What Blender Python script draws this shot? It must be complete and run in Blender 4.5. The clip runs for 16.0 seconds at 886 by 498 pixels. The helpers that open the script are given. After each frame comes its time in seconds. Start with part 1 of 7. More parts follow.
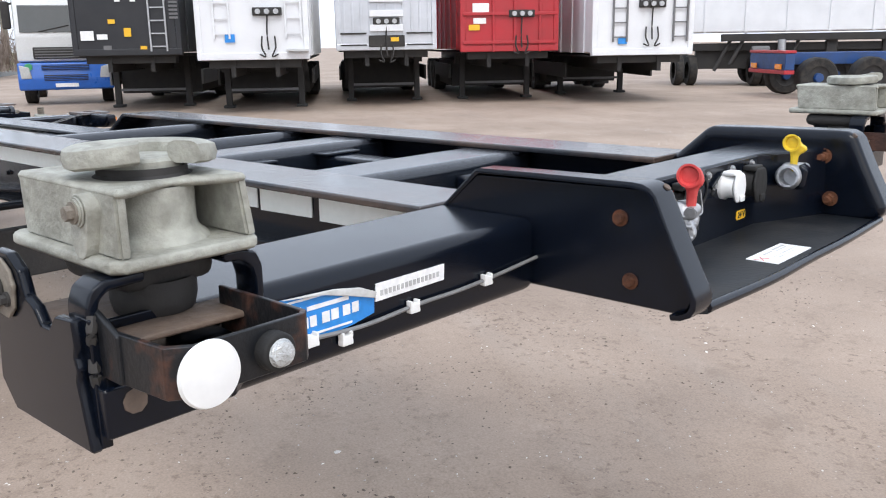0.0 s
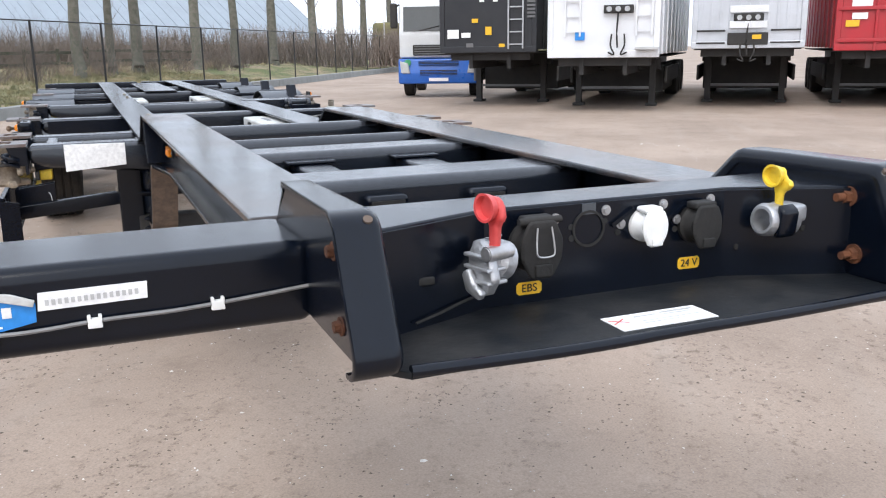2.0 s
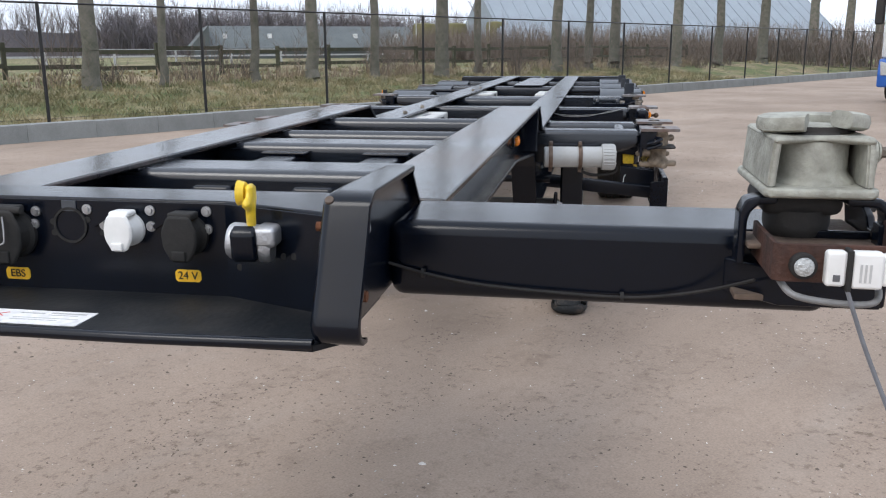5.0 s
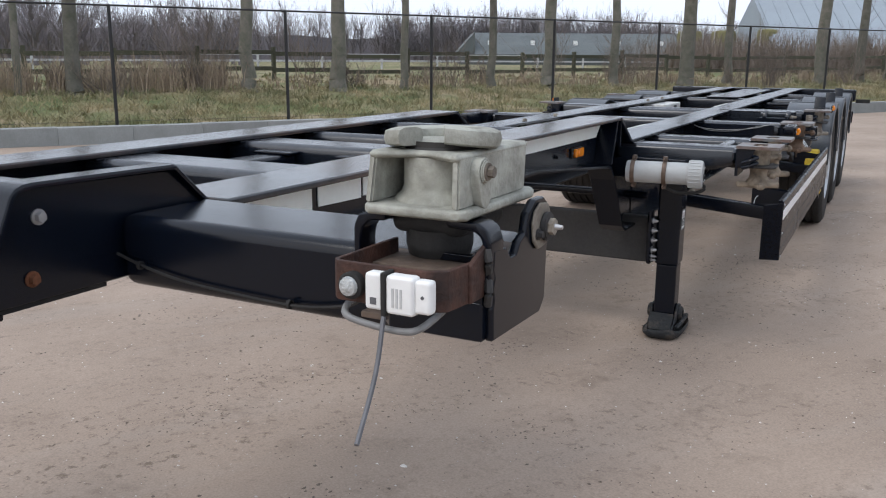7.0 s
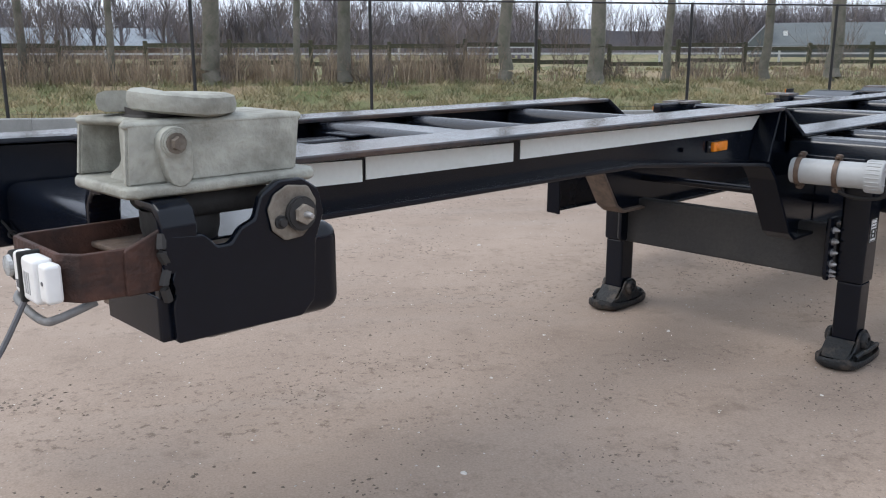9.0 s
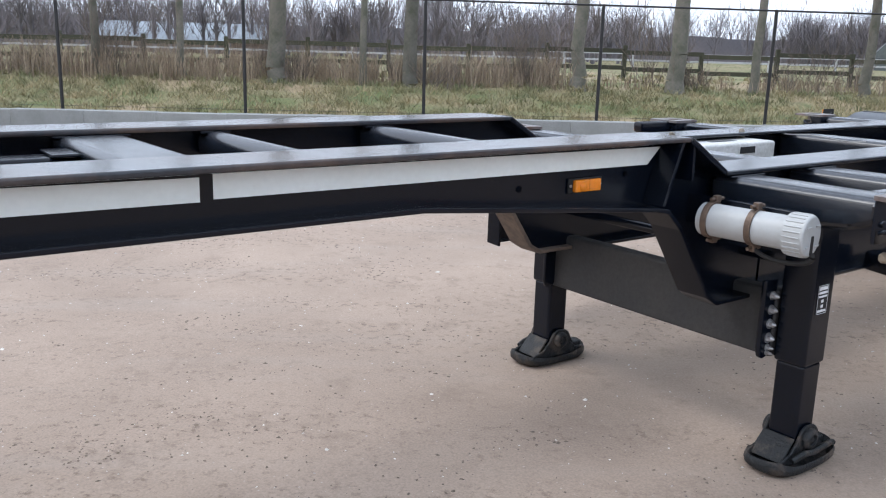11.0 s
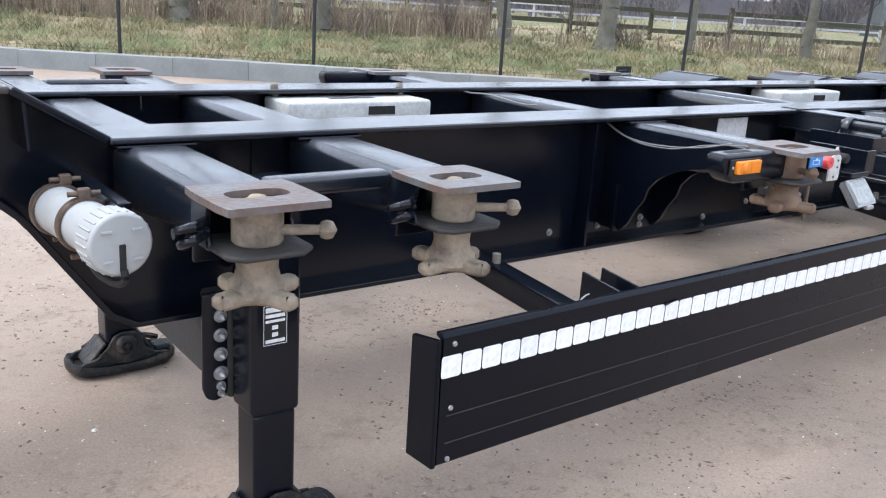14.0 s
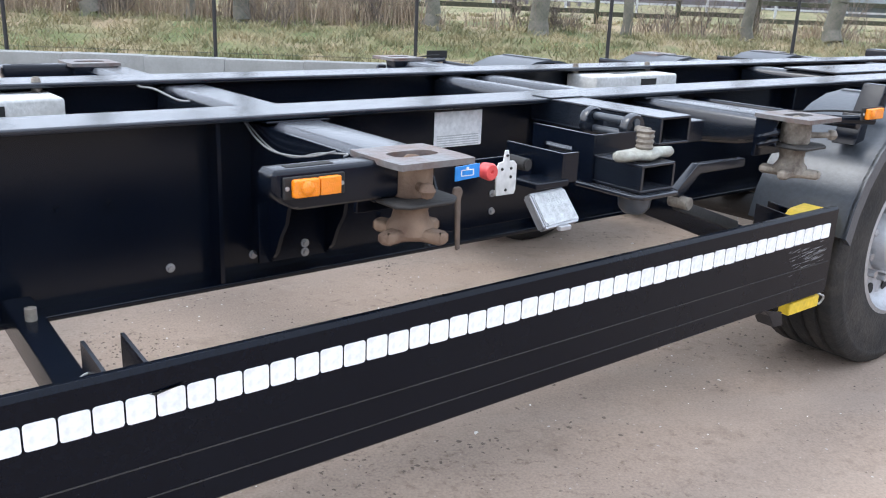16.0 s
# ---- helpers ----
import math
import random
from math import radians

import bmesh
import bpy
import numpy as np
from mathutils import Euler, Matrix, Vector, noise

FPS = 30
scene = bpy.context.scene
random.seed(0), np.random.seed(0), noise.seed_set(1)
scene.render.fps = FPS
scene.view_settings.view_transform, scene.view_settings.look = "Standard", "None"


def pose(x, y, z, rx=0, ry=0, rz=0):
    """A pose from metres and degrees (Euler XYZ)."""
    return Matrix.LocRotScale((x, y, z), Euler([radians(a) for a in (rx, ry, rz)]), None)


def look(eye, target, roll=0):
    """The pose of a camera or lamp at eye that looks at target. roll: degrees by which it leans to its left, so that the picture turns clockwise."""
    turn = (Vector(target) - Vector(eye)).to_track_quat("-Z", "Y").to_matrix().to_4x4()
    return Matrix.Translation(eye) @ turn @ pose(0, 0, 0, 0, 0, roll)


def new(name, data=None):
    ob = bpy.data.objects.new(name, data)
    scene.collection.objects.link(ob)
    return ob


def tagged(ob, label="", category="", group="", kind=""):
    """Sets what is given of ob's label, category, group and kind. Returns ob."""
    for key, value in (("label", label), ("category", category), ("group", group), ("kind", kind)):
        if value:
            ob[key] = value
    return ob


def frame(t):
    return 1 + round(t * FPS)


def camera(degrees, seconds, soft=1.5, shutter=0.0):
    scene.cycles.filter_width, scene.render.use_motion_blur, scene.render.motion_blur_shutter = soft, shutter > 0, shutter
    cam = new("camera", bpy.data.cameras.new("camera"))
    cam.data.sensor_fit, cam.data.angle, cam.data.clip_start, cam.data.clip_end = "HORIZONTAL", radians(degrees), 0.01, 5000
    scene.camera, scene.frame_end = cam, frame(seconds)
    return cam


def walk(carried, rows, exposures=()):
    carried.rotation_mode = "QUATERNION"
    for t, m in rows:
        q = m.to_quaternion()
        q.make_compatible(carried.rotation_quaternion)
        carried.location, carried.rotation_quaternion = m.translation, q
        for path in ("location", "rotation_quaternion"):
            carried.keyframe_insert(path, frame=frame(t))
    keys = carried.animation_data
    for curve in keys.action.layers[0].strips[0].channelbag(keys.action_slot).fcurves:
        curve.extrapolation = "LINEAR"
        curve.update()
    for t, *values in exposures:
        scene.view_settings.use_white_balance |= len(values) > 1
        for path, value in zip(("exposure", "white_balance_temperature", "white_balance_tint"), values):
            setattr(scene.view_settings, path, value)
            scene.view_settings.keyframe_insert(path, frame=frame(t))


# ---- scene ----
cam = camera(54.6, 16.0, soft=1.1)

PATH = [
    (0, (-1.687, -0.786, 1.501), (-0.253, 0.528, 1.038), -0.9),
    (0.5, (-1.497, -1.025, 1.514), (-0.314, 0.519, 1.049), -2.2),
    (1, (-1.306, -1.119, 1.491), (-0.277, 0.534, 1.034), -2.0),
    (1.5, (-1.05, -1.123, 1.506), (-0.197, 0.626, 1.043), 0.0),
    (2, (-0.799, -1.194, 1.494), (-0.055, 0.606, 1.038), -0.8),
    (2.5, (-0.515, -1.319, 1.494), (0.057, 0.542, 1.034), -1.0),
    (3, (-0.261, -1.32, 1.46), (0.221, 0.566, 1.003), -0.9),
    (3.5, (-0.006, -1.28, 1.484), (0.242, 0.651, 1.026), -1.2),
    (4, (0.28, -1.319, 1.478), (0.281, 0.63, 1.027), -2.3),
    (4.2, (0.394, -1.337, 1.482), (0.336, 0.61, 1.031), -1.7),
    (6.3, (1.425, -1.161, 1.489), (0.615, 0.613, 1.042), -1.6),
    (6.5, (1.503, -1.135, 1.479), (0.654, 0.619, 1.033), -1.6),
    (7, (1.717, -1.002, 1.489), (0.82, 0.731, 1.051), 0.4),
    (7.5, (1.911, -0.913, 1.493), (0.84, 0.717, 1.05), -0.2),
    (8, (2.064, -0.806, 1.466), (0.792, 0.674, 1.028), -0.5),
    (8.2, (2.086, -0.738, 1.456), (0.792, 0.721, 1.013), -0.4),
    (10.3, (2.237, 0.339, 1.438), (0.678, 1.507, 0.983), 1.5),
    (10.5, (2.231, 0.485, 1.459), (0.672, 1.65, 1.001), 1.9),
    (11, (2.293, 0.828, 1.459), (0.737, 2.001, 1.007), 1.6),
    (11.5, (2.402, 1.149, 1.461), (0.861, 2.331, 0.981), 2.2),
    (11.6, (2.43, 1.201, 1.444), (0.889, 2.39, 0.982), 1.5),
    (12, (2.456, 1.435, 1.432), (0.918, 2.609, 0.926), 2.3),
    (12.5, (2.451, 1.753, 1.449), (0.934, 2.933, 0.898), 2.9),
    (13, (2.55, 2.071, 1.44), (1.037, 3.249, 0.871), 3.1),
    (13.5, (2.639, 2.382, 1.437), (1.126, 3.564, 0.878), 3.5),
    (14, (2.6, 2.756, 1.442), (1.083, 3.934, 0.886), 3.7),
    (14.5, (2.623, 3.081, 1.424), (1.113, 4.269, 0.866), 3.3),
    (15, (2.718, 3.432, 1.446), (1.216, 4.626, 0.881), 3.1),
    (15.5, (2.719, 3.752, 1.421), (1.227, 4.958, 0.855), 2.6),
    (16, (2.688, 4.068, 1.43), (1.198, 5.271, 0.853), 2.5),
]
walk(cam, [(t, look(eye, target, roll)) for t, eye, target, roll in PATH],
     exposures=((0, 0.55, 6500, 10), (2, 0.65, 6500, 10), (3, 0.54, 6500, 10), (4, 0.40, 6500, 10), (6.5, 0.09, 6500, 10), (8, 0.2, 6500, 10), (10.5, 0.38, 6250, 10), (11, 0.55, 6250, 10), (11.5, 0.42, 6250, 10), (12, 0.8, 6250, 10), (12.5, 0.9, 6250, 10), (13.2, 0.92, 6250, 10), (14, 0.97, 6250, 10), (15, 1.1, 6250, 10), (16, 1.05, 6250, 10)))

# ---- world and light: flat grey winter daylight ----
world = bpy.data.worlds.new("winter_sky")
scene.world = world
world.use_nodes = True
wn, wl = world.node_tree.nodes, world.node_tree.links
sky = wn.new("ShaderNodeTexSky")
sky.sky_type, sky.sun_disc = "NISHITA", False
sky.sun_elevation, sky.sun_rotation = radians(32), radians(-150)
sky.air_density, sky.dust_density, sky.ozone_density = 1.0, 4.0, 1.0
grey = wn.new("ShaderNodeMix")
grey.data_type = "RGBA"
grey.inputs["Factor"].default_value = 0.86
grey.inputs["B"].default_value = (8.0, 8.8, 10.2, 1)
wl.new(sky.outputs[0], grey.inputs["A"])
wl.new(grey.outputs["Result"], wn["Background"].inputs["Color"])
wn["Background"].inputs["Strength"].default_value = 0.125

sun = new("sun", bpy.data.lights.new("sun", "SUN"))
sun.data.energy, sun.data.angle, sun.data.color = 1.1, radians(25), (1.0, 0.97, 0.93)
sun.matrix_world = look((0, 0, 30), (12, 16, 0))


# ---- materials ----
def material(name, base, rough=0.5, metal=0.0, second=None, scale=6.0, amount=0.5, sharp=(0.4, 0.65), fine=60.0, bump=0.1,
             bump_scale=80.0, spread=0.0, spec=0.5, rough_span=0.12, coat=0.0, speck=0.14):
    """A paint, metal, wood or soil: two colours mixed in patches, a fine grain over them, uneven gloss and a fine relief."""
    m = bpy.data.materials.new(name)
    m.use_nodes = True
    n, l = m.node_tree.nodes, m.node_tree.links
    p = n["Principled BSDF"]
    co = n.new("ShaderNodeTexCoord")
    big = n.new("ShaderNodeTexNoise")
    big.inputs["Scale"].default_value, big.inputs["Detail"].default_value, big.inputs["Roughness"].default_value = scale, 7, 0.62
    l.new(co.outputs["Object"], big.inputs["Vector"])
    small = n.new("ShaderNodeTexNoise")
    small.inputs["Scale"].default_value, small.inputs["Detail"].default_value = fine, 5
    l.new(co.outputs["Object"], small.inputs["Vector"])
    ramp = n.new("ShaderNodeValToRGB")
    ramp.color_ramp.elements[0].position, ramp.color_ramp.elements[1].position = sharp
    ramp.color_ramp.elements[0].color = (0, 0, 0, 1)
    ramp.color_ramp.elements[1].color = (amount, amount, amount, 1)
    l.new(big.outputs["Fac"], ramp.inputs["Fac"])
    mix = n.new("ShaderNodeMix")
    mix.data_type = "RGBA"
    mix.inputs["A"].default_value = (*base, 1)
    mix.inputs["B"].default_value = (*(second or tuple(c * 0.7 for c in base)), 1)
    l.new(ramp.outputs["Color"], mix.inputs["Factor"])
    grain = n.new("ShaderNodeMapRange")
    grain.inputs["From Min"].default_value, grain.inputs["From Max"].default_value = 0.3, 0.7
    grain.inputs["To Min"].default_value, grain.inputs["To Max"].default_value = 1 - speck, 1 + speck
    l.new(small.outputs["Fac"], grain.inputs["Value"])
    out = n.new("ShaderNodeHueSaturation")
    l.new(mix.outputs["Result"], out.inputs["Color"])
    l.new(grain.outputs["Result"], out.inputs["Value"])
    last = out.outputs["Color"]
    if spread:
        info = n.new("ShaderNodeObjectInfo")
        span = n.new("ShaderNodeMapRange")
        span.inputs["To Min"].default_value, span.inputs["To Max"].default_value = 1 - spread, 1 + spread
        l.new(info.outputs["Random"], span.inputs["Value"])
        vary = n.new("ShaderNodeHueSaturation")
        l.new(last, vary.inputs["Color"])
        l.new(span.outputs["Result"], vary.inputs["Value"])
        last = vary.outputs["Color"]
    l.new(last, p.inputs["Base Color"])
    gloss = n.new("ShaderNodeMapRange")
    gloss.inputs["To Min"].default_value = max(0.02, rough - rough_span)
    gloss.inputs["To Max"].default_value = min(1.0, rough + rough_span)
    l.new(big.outputs["Fac"], gloss.inputs["Value"])
    l.new(gloss.outputs["Result"], p.inputs["Roughness"])
    p.inputs["Metallic"].default_value, p.inputs["Specular IOR Level"].default_value = metal, spec
    p.inputs["Coat Weight"].default_value = coat
    if bump:
        relief = n.new("ShaderNodeTexNoise")
        relief.inputs["Scale"].default_value, relief.inputs["Detail"].default_value = bump_scale, 6
        l.new(co.outputs["Object"], relief.inputs["Vector"])
        b = n.new("ShaderNodeBump")
        b.inputs["Strength"].default_value, b.inputs["Distance"].default_value = bump, 0.01
        l.new(relief.outputs["Fac"], b.inputs["Height"])
        l.new(b.outputs["Normal"], p.inputs["Normal"])
    return m


BLACK = material("chassis_paint", (0.0022, 0.0040, 0.0088), 0.22, second=(0.0052, 0.0075, 0.0130), scale=3.5, amount=0.5, bump=0.015, bump_scale=140, rough_span=0.07, spec=0.30)
# Sky sheen on the tops is put into this colour, over a little dust.
DUSTSHEEN = material("dust_and_sky_sheen_paint", (0.034, 0.038, 0.047), 0.24, second=(0.056, 0.059, 0.067), scale=3.0, amount=0.6, bump=0.03, bump_scale=140, rough_span=0.08, spec=0.6)


def lighten_tops(m, paint):
    """Dust plus sky sheen put into the colour of upward faces; sides show clean paint."""
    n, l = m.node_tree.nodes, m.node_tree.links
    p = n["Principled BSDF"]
    top_tone = p.inputs["Base Color"].links[0].from_socket
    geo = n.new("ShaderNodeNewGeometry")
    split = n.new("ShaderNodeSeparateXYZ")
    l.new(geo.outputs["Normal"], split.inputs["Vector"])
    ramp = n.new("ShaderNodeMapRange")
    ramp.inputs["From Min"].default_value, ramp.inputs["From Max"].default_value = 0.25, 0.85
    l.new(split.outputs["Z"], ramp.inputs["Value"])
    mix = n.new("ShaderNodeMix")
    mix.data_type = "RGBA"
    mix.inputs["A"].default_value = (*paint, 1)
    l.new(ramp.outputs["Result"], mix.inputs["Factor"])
    l.new(top_tone, mix.inputs["B"])
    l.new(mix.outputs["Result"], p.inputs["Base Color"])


lighten_tops(DUSTSHEEN, (0.007, 0.010, 0.016))
TROUGH = material("dusty_trough_paint", (0.007, 0.009, 0.012), 0.5, second=(0.045, 0.042, 0.040), scale=5, amount=0.7, sharp=(0.45, 0.75), bump=0.1, spec=0.3)
WORN = material("worn_flange_paint", (0.026, 0.029, 0.035), 0.19, second=(0.085, 0.058, 0.046), scale=2.6, amount=0.85, sharp=(0.42, 0.62), bump=0.08)
GUARD = material("side_guard_paint", (0.0020, 0.0034, 0.0075), 0.27, second=(0.0042, 0.0060, 0.0105), scale=2.0, bump=0.01, rough_span=0.08, spec=0.16)
RUST = material("rusted_steel", (0.16, 0.062, 0.03), 0.85, second=(0.05, 0.022, 0.014), scale=24, amount=0.9, bump=0.5, bump_scale=220, spec=0.3)
BROWN = material("rust_brown_bracket", (0.075, 0.034, 0.024), 0.7, second=(0.02, 0.014, 0.013), scale=16, amount=0.95, bump=0.35, bump_scale=150, spec=0.35)
CAST = material("dusty_cast_steel", (0.36, 0.36, 0.315), 0.66, second=(0.19, 0.185, 0.155), scale=14, amount=0.75, bump=0.3, bump_scale=120, spec=0.35)
DIRTY = material("grimy_cast_steel", (0.26, 0.23, 0.19), 0.75, second=(0.09, 0.07, 0.055), scale=18, amount=0.9, bump=0.4, bump_scale=120, spec=0.35, spread=0.18)
PLATE = material("worn_plate_steel", (0.155, 0.15, 0.15), 0.42, metal=0.3, second=(0.15, 0.075, 0.048), scale=9, amount=0.75, bump=0.25, spread=0.15)
ZINC = material("zinc_plated_steel", (0.46, 0.46, 0.47), 0.42, metal=0.8, second=(0.34, 0.33, 0.32), scale=40, bump=0.15)
ALLOY = material("cast_alloy", (0.5, 0.51, 0.53), 0.45, metal=0.75, second=(0.3, 0.3, 0.3), scale=30, bump=0.25, bump_scale=160)
TAPE = material("white_reflective_tape", (0.86, 0.87, 0.87), 0.3, second=(0.76, 0.76, 0.75), scale=9, amount=0.5, bump=0.02, spread=0.04)
OLDTAPE = material("aged_white_tape", (0.83, 0.87, 0.85), 0.42, second=(0.74, 0.78, 0.74), scale=1.6, amount=0.7, bump=0.01, speck=0.025)
WHITE = material("white_plastic", (0.78, 0.78, 0.77), 0.38, second=(0.70, 0.70, 0.68), scale=10, bump=0.02, speck=0.03)
PAPER = material("white_paper_label", (0.8, 0.8, 0.8), 0.55, second=(0.7, 0.7, 0.7), scale=9, bump=0.05)
INK = material("grey_print", (0.12, 0.12, 0.13), 0.6, bump=0)
BOXWHITE = material("pale_grey_moulding", (0.55, 0.555, 0.545), 0.6, second=(0.38, 0.375, 0.35), scale=8, amount=0.7, bump=0.15)
TUBE = material("pale_grey_tube_plastic", (0.40, 0.415, 0.42), 0.45, second=(0.33, 0.325, 0.31), scale=7, bump=0.02, speck=0.03)
RED = material("red_plastic", (0.62, 0.06, 0.06), 0.4, second=(0.5, 0.09, 0.08), scale=30, bump=0.04)
YELLOW = material("yellow_plastic", (0.75, 0.52, 0.03), 0.42, second=(0.6, 0.4, 0.04), scale=24, bump=0.05)
BLUE = material("blue_sticker", (0.02, 0.22, 0.62), 0.35, second=(0.03, 0.28, 0.7), scale=20, bump=0.04)
SIGNYELLOW = material("yellow_label", (0.8, 0.46, 0.02), 0.4, second=(0.7, 0.4, 0.03), scale=30, bump=0.03)
AMBER = material("amber_lens", (0.85, 0.26, 0.01), 0.18, second=(0.7, 0.18, 0.01), scale=60, bump=0.4, bump_scale=300)
LENS = material("clear_lens", (0.55, 0.57, 0.57), 0.12, metal=0.3, second=(0.3, 0.31, 0.3), scale=50, bump=0.5, bump_scale=250)
FOOTMUD = material("mud_caked_cast_foot", (0.012, 0.014, 0.016), 0.6, second=(0.105, 0.08, 0.062), scale=13, amount=0.9, sharp=(0.5, 0.7), bump=0.7, bump_scale=70, spec=0.4)
LOCKBEIGE = material("sand_caked_lock_steel", (0.30, 0.245, 0.185), 0.8, second=(0.085, 0.066, 0.052), scale=17, amount=0.85, sharp=(0.45, 0.7), bump=0.35, bump_scale=120, spec=0.3, spread=0.16)
LOCKRUST = material("rusty_lock_steel", (0.24, 0.165, 0.115), 0.75, second=(0.09, 0.055, 0.038), scale=15, amount=0.85, bump=0.35, bump_scale=120, spec=0.3)
RUBBER = material("black_rubber", (0.014, 0.014, 0.014), 0.75, second=(0.035, 0.032, 0.03), scale=12, bump=0.25, spec=0.35)
TYRE = material("tyre_rubber", (0.018, 0.018, 0.018), 0.8, second=(0.06, 0.052, 0.045), scale=7, amount=0.7, bump=0.4, spec=0.3)
FENDER = material("grey_black_fender_plastic", (0.042, 0.050, 0.062), 0.34, second=(0.075, 0.08, 0.088), scale=3, bump=0.08, spec=0.55)
CLAMP = material("brown_hose_clamp", (0.14, 0.1, 0.075), 0.5, metal=0.5, second=(0.08, 0.05, 0.04), scale=40, bump=0.2)
WIRE = material("grey_cable_sheath", (0.2, 0.2, 0.2), 0.5, bump=0.05)
PALEWIRE = material("pale_wire", (0.5, 0.5, 0.5), 0.5, bump=0.05)
RUSTBLACK = material("black_paint_with_rust", (0.008, 0.009, 0.011), 0.4, second=(0.11, 0.045, 0.026), scale=11, amount=0.8, sharp=(0.56, 0.68), bump=0.15, bump_scale=120, spec=0.4)
DIRTPLATE = material("muddy_plate", (0.14, 0.1, 0.075), 0.8, second=(0.06, 0.05, 0.045), scale=20, bump=0.3)
KERB = material("kerb_concrete", (0.27, 0.28, 0.275), 0.85, second=(0.2, 0.21, 0.2), scale=2.2, amount=0.7, bump=0.3, bump_scale=60, spread=0.08)
POSTPAINT = material("black_fence_paint", (0.012, 0.012, 0.013), 0.5, bump=0.05)
MESHWIRE = material("dark_fence_wire", (0.05, 0.055, 0.055), 0.6, bump=0)
BARK = material("grey_green_bark", (0.165, 0.15, 0.125), 0.9, second=(0.095, 0.10, 0.07), scale=5, amount=0.9, bump=0.8, bump_scale=18, spread=0.2)
TWIG = material("bare_twig_bark", (0.14, 0.108, 0.088), 0.9, second=(0.24, 0.2, 0.17), scale=3, amount=0.8, bump=0, spread=0.15)
REED = material("dry_reed", (0.36, 0.285, 0.20), 0.85, second=(0.2, 0.145, 0.105), scale=2.5, amount=0.9, bump=0)
# Distance haze is put into this greyed, bluish wood colour.
FARWOOD = material("hazed_bare_wood", (0.19, 0.165, 0.17), 0.95, second=(0.12, 0.115, 0.13), scale=0.12, amount=0.9, bump=0)
GRASSBLADE = material("winter_grass_blades", (0.134, 0.146, 0.064), 0.8, second=(0.40, 0.325, 0.19), scale=1.4, amount=0.95, sharp=(0.38, 0.62), bump=0)
PLANK = material("green_stained_planks", (0.05, 0.052, 0.03), 0.85, second=(0.08, 0.075, 0.05), scale=3, bump=0.3, spread=0.2)
WHITERAIL = material("weathered_white_rail", (0.5, 0.5, 0.5), 0.7, second=(0.36, 0.36, 0.37), scale=2, bump=0.1)
BARNROOF = material("grey_barn_roof", (0.27, 0.31, 0.35), 0.7, second=(0.24, 0.27, 0.3), scale=0.5, bump=0.2, bump_scale=3, spread=0.06)
BRICKWALL = material("brown_barn_wall", (0.21, 0.15, 0.125), 0.9, second=(0.16, 0.12, 0.105), scale=1.2, bump=0.2)
SHED = material("dark_grey_shed_sheet", (0.10, 0.115, 0.115), 0.7, second=(0.075, 0.085, 0.09), scale=0.7, bump=0.1)
TANK = material("mossy_green_tank", (0.22, 0.2, 0.085), 0.75, second=(0.13, 0.13, 0.06), scale=1.2, amount=0.9, bump=0.1)
PANELWHITE = material("white_trailer_panel", (0.74, 0.75, 0.77), 0.35, second=(0.62, 0.63, 0.65), scale=1.4, amount=0.6, bump=0.04)
PANELGREY = material("ribbed_aluminium", (0.58, 0.6, 0.64), 0.35, metal=0.5, second=(0.45, 0.47, 0.5), scale=2.0, amount=0.6, bump=0.06)
PANELRED = material("red_trailer_panel", (0.44, 0.02, 0.03), 0.4, second=(0.32, 0.03, 0.035), scale=1.5, amount=0.7, bump=0.05)
PANELBLACK = material("black_trailer_panel", (0.015, 0.016, 0.02), 0.4, second=(0.03, 0.03, 0.033), scale=1.5, bump=0.05)
UNDER = material("grimy_underframe", (0.025, 0.024, 0.024), 0.75, second=(0.05, 0.045, 0.04), scale=4, bump=0.2)
SKIRT = material("grey_side_skirt", (0.16, 0.16, 0.165), 0.5, second=(0.11, 0.11, 0.11), scale=2, bump=0.05)
CABBLUE = material("blue_cab_paint", (0.015, 0.12, 0.5), 0.3, second=(0.02, 0.1, 0.4), scale=2, bump=0.02, coat=0.3)
CABWHITE = material("white_cab_paint", (0.72, 0.74, 0.75), 0.3, second=(0.6, 0.62, 0.63), scale=2, bump=0.02, coat=0.3)
GLASS = material("dark_windscreen", (0.02, 0.03, 0.035), 0.06, second=(0.03, 0.04, 0.045), scale=2, bump=0, spec=0.8)
CHASSISBLUE = material("blue_chassis_paint", (0.012, 0.055, 0.19), 0.45, second=(0.03, 0.05, 0.1), scale=5, bump=0.1)


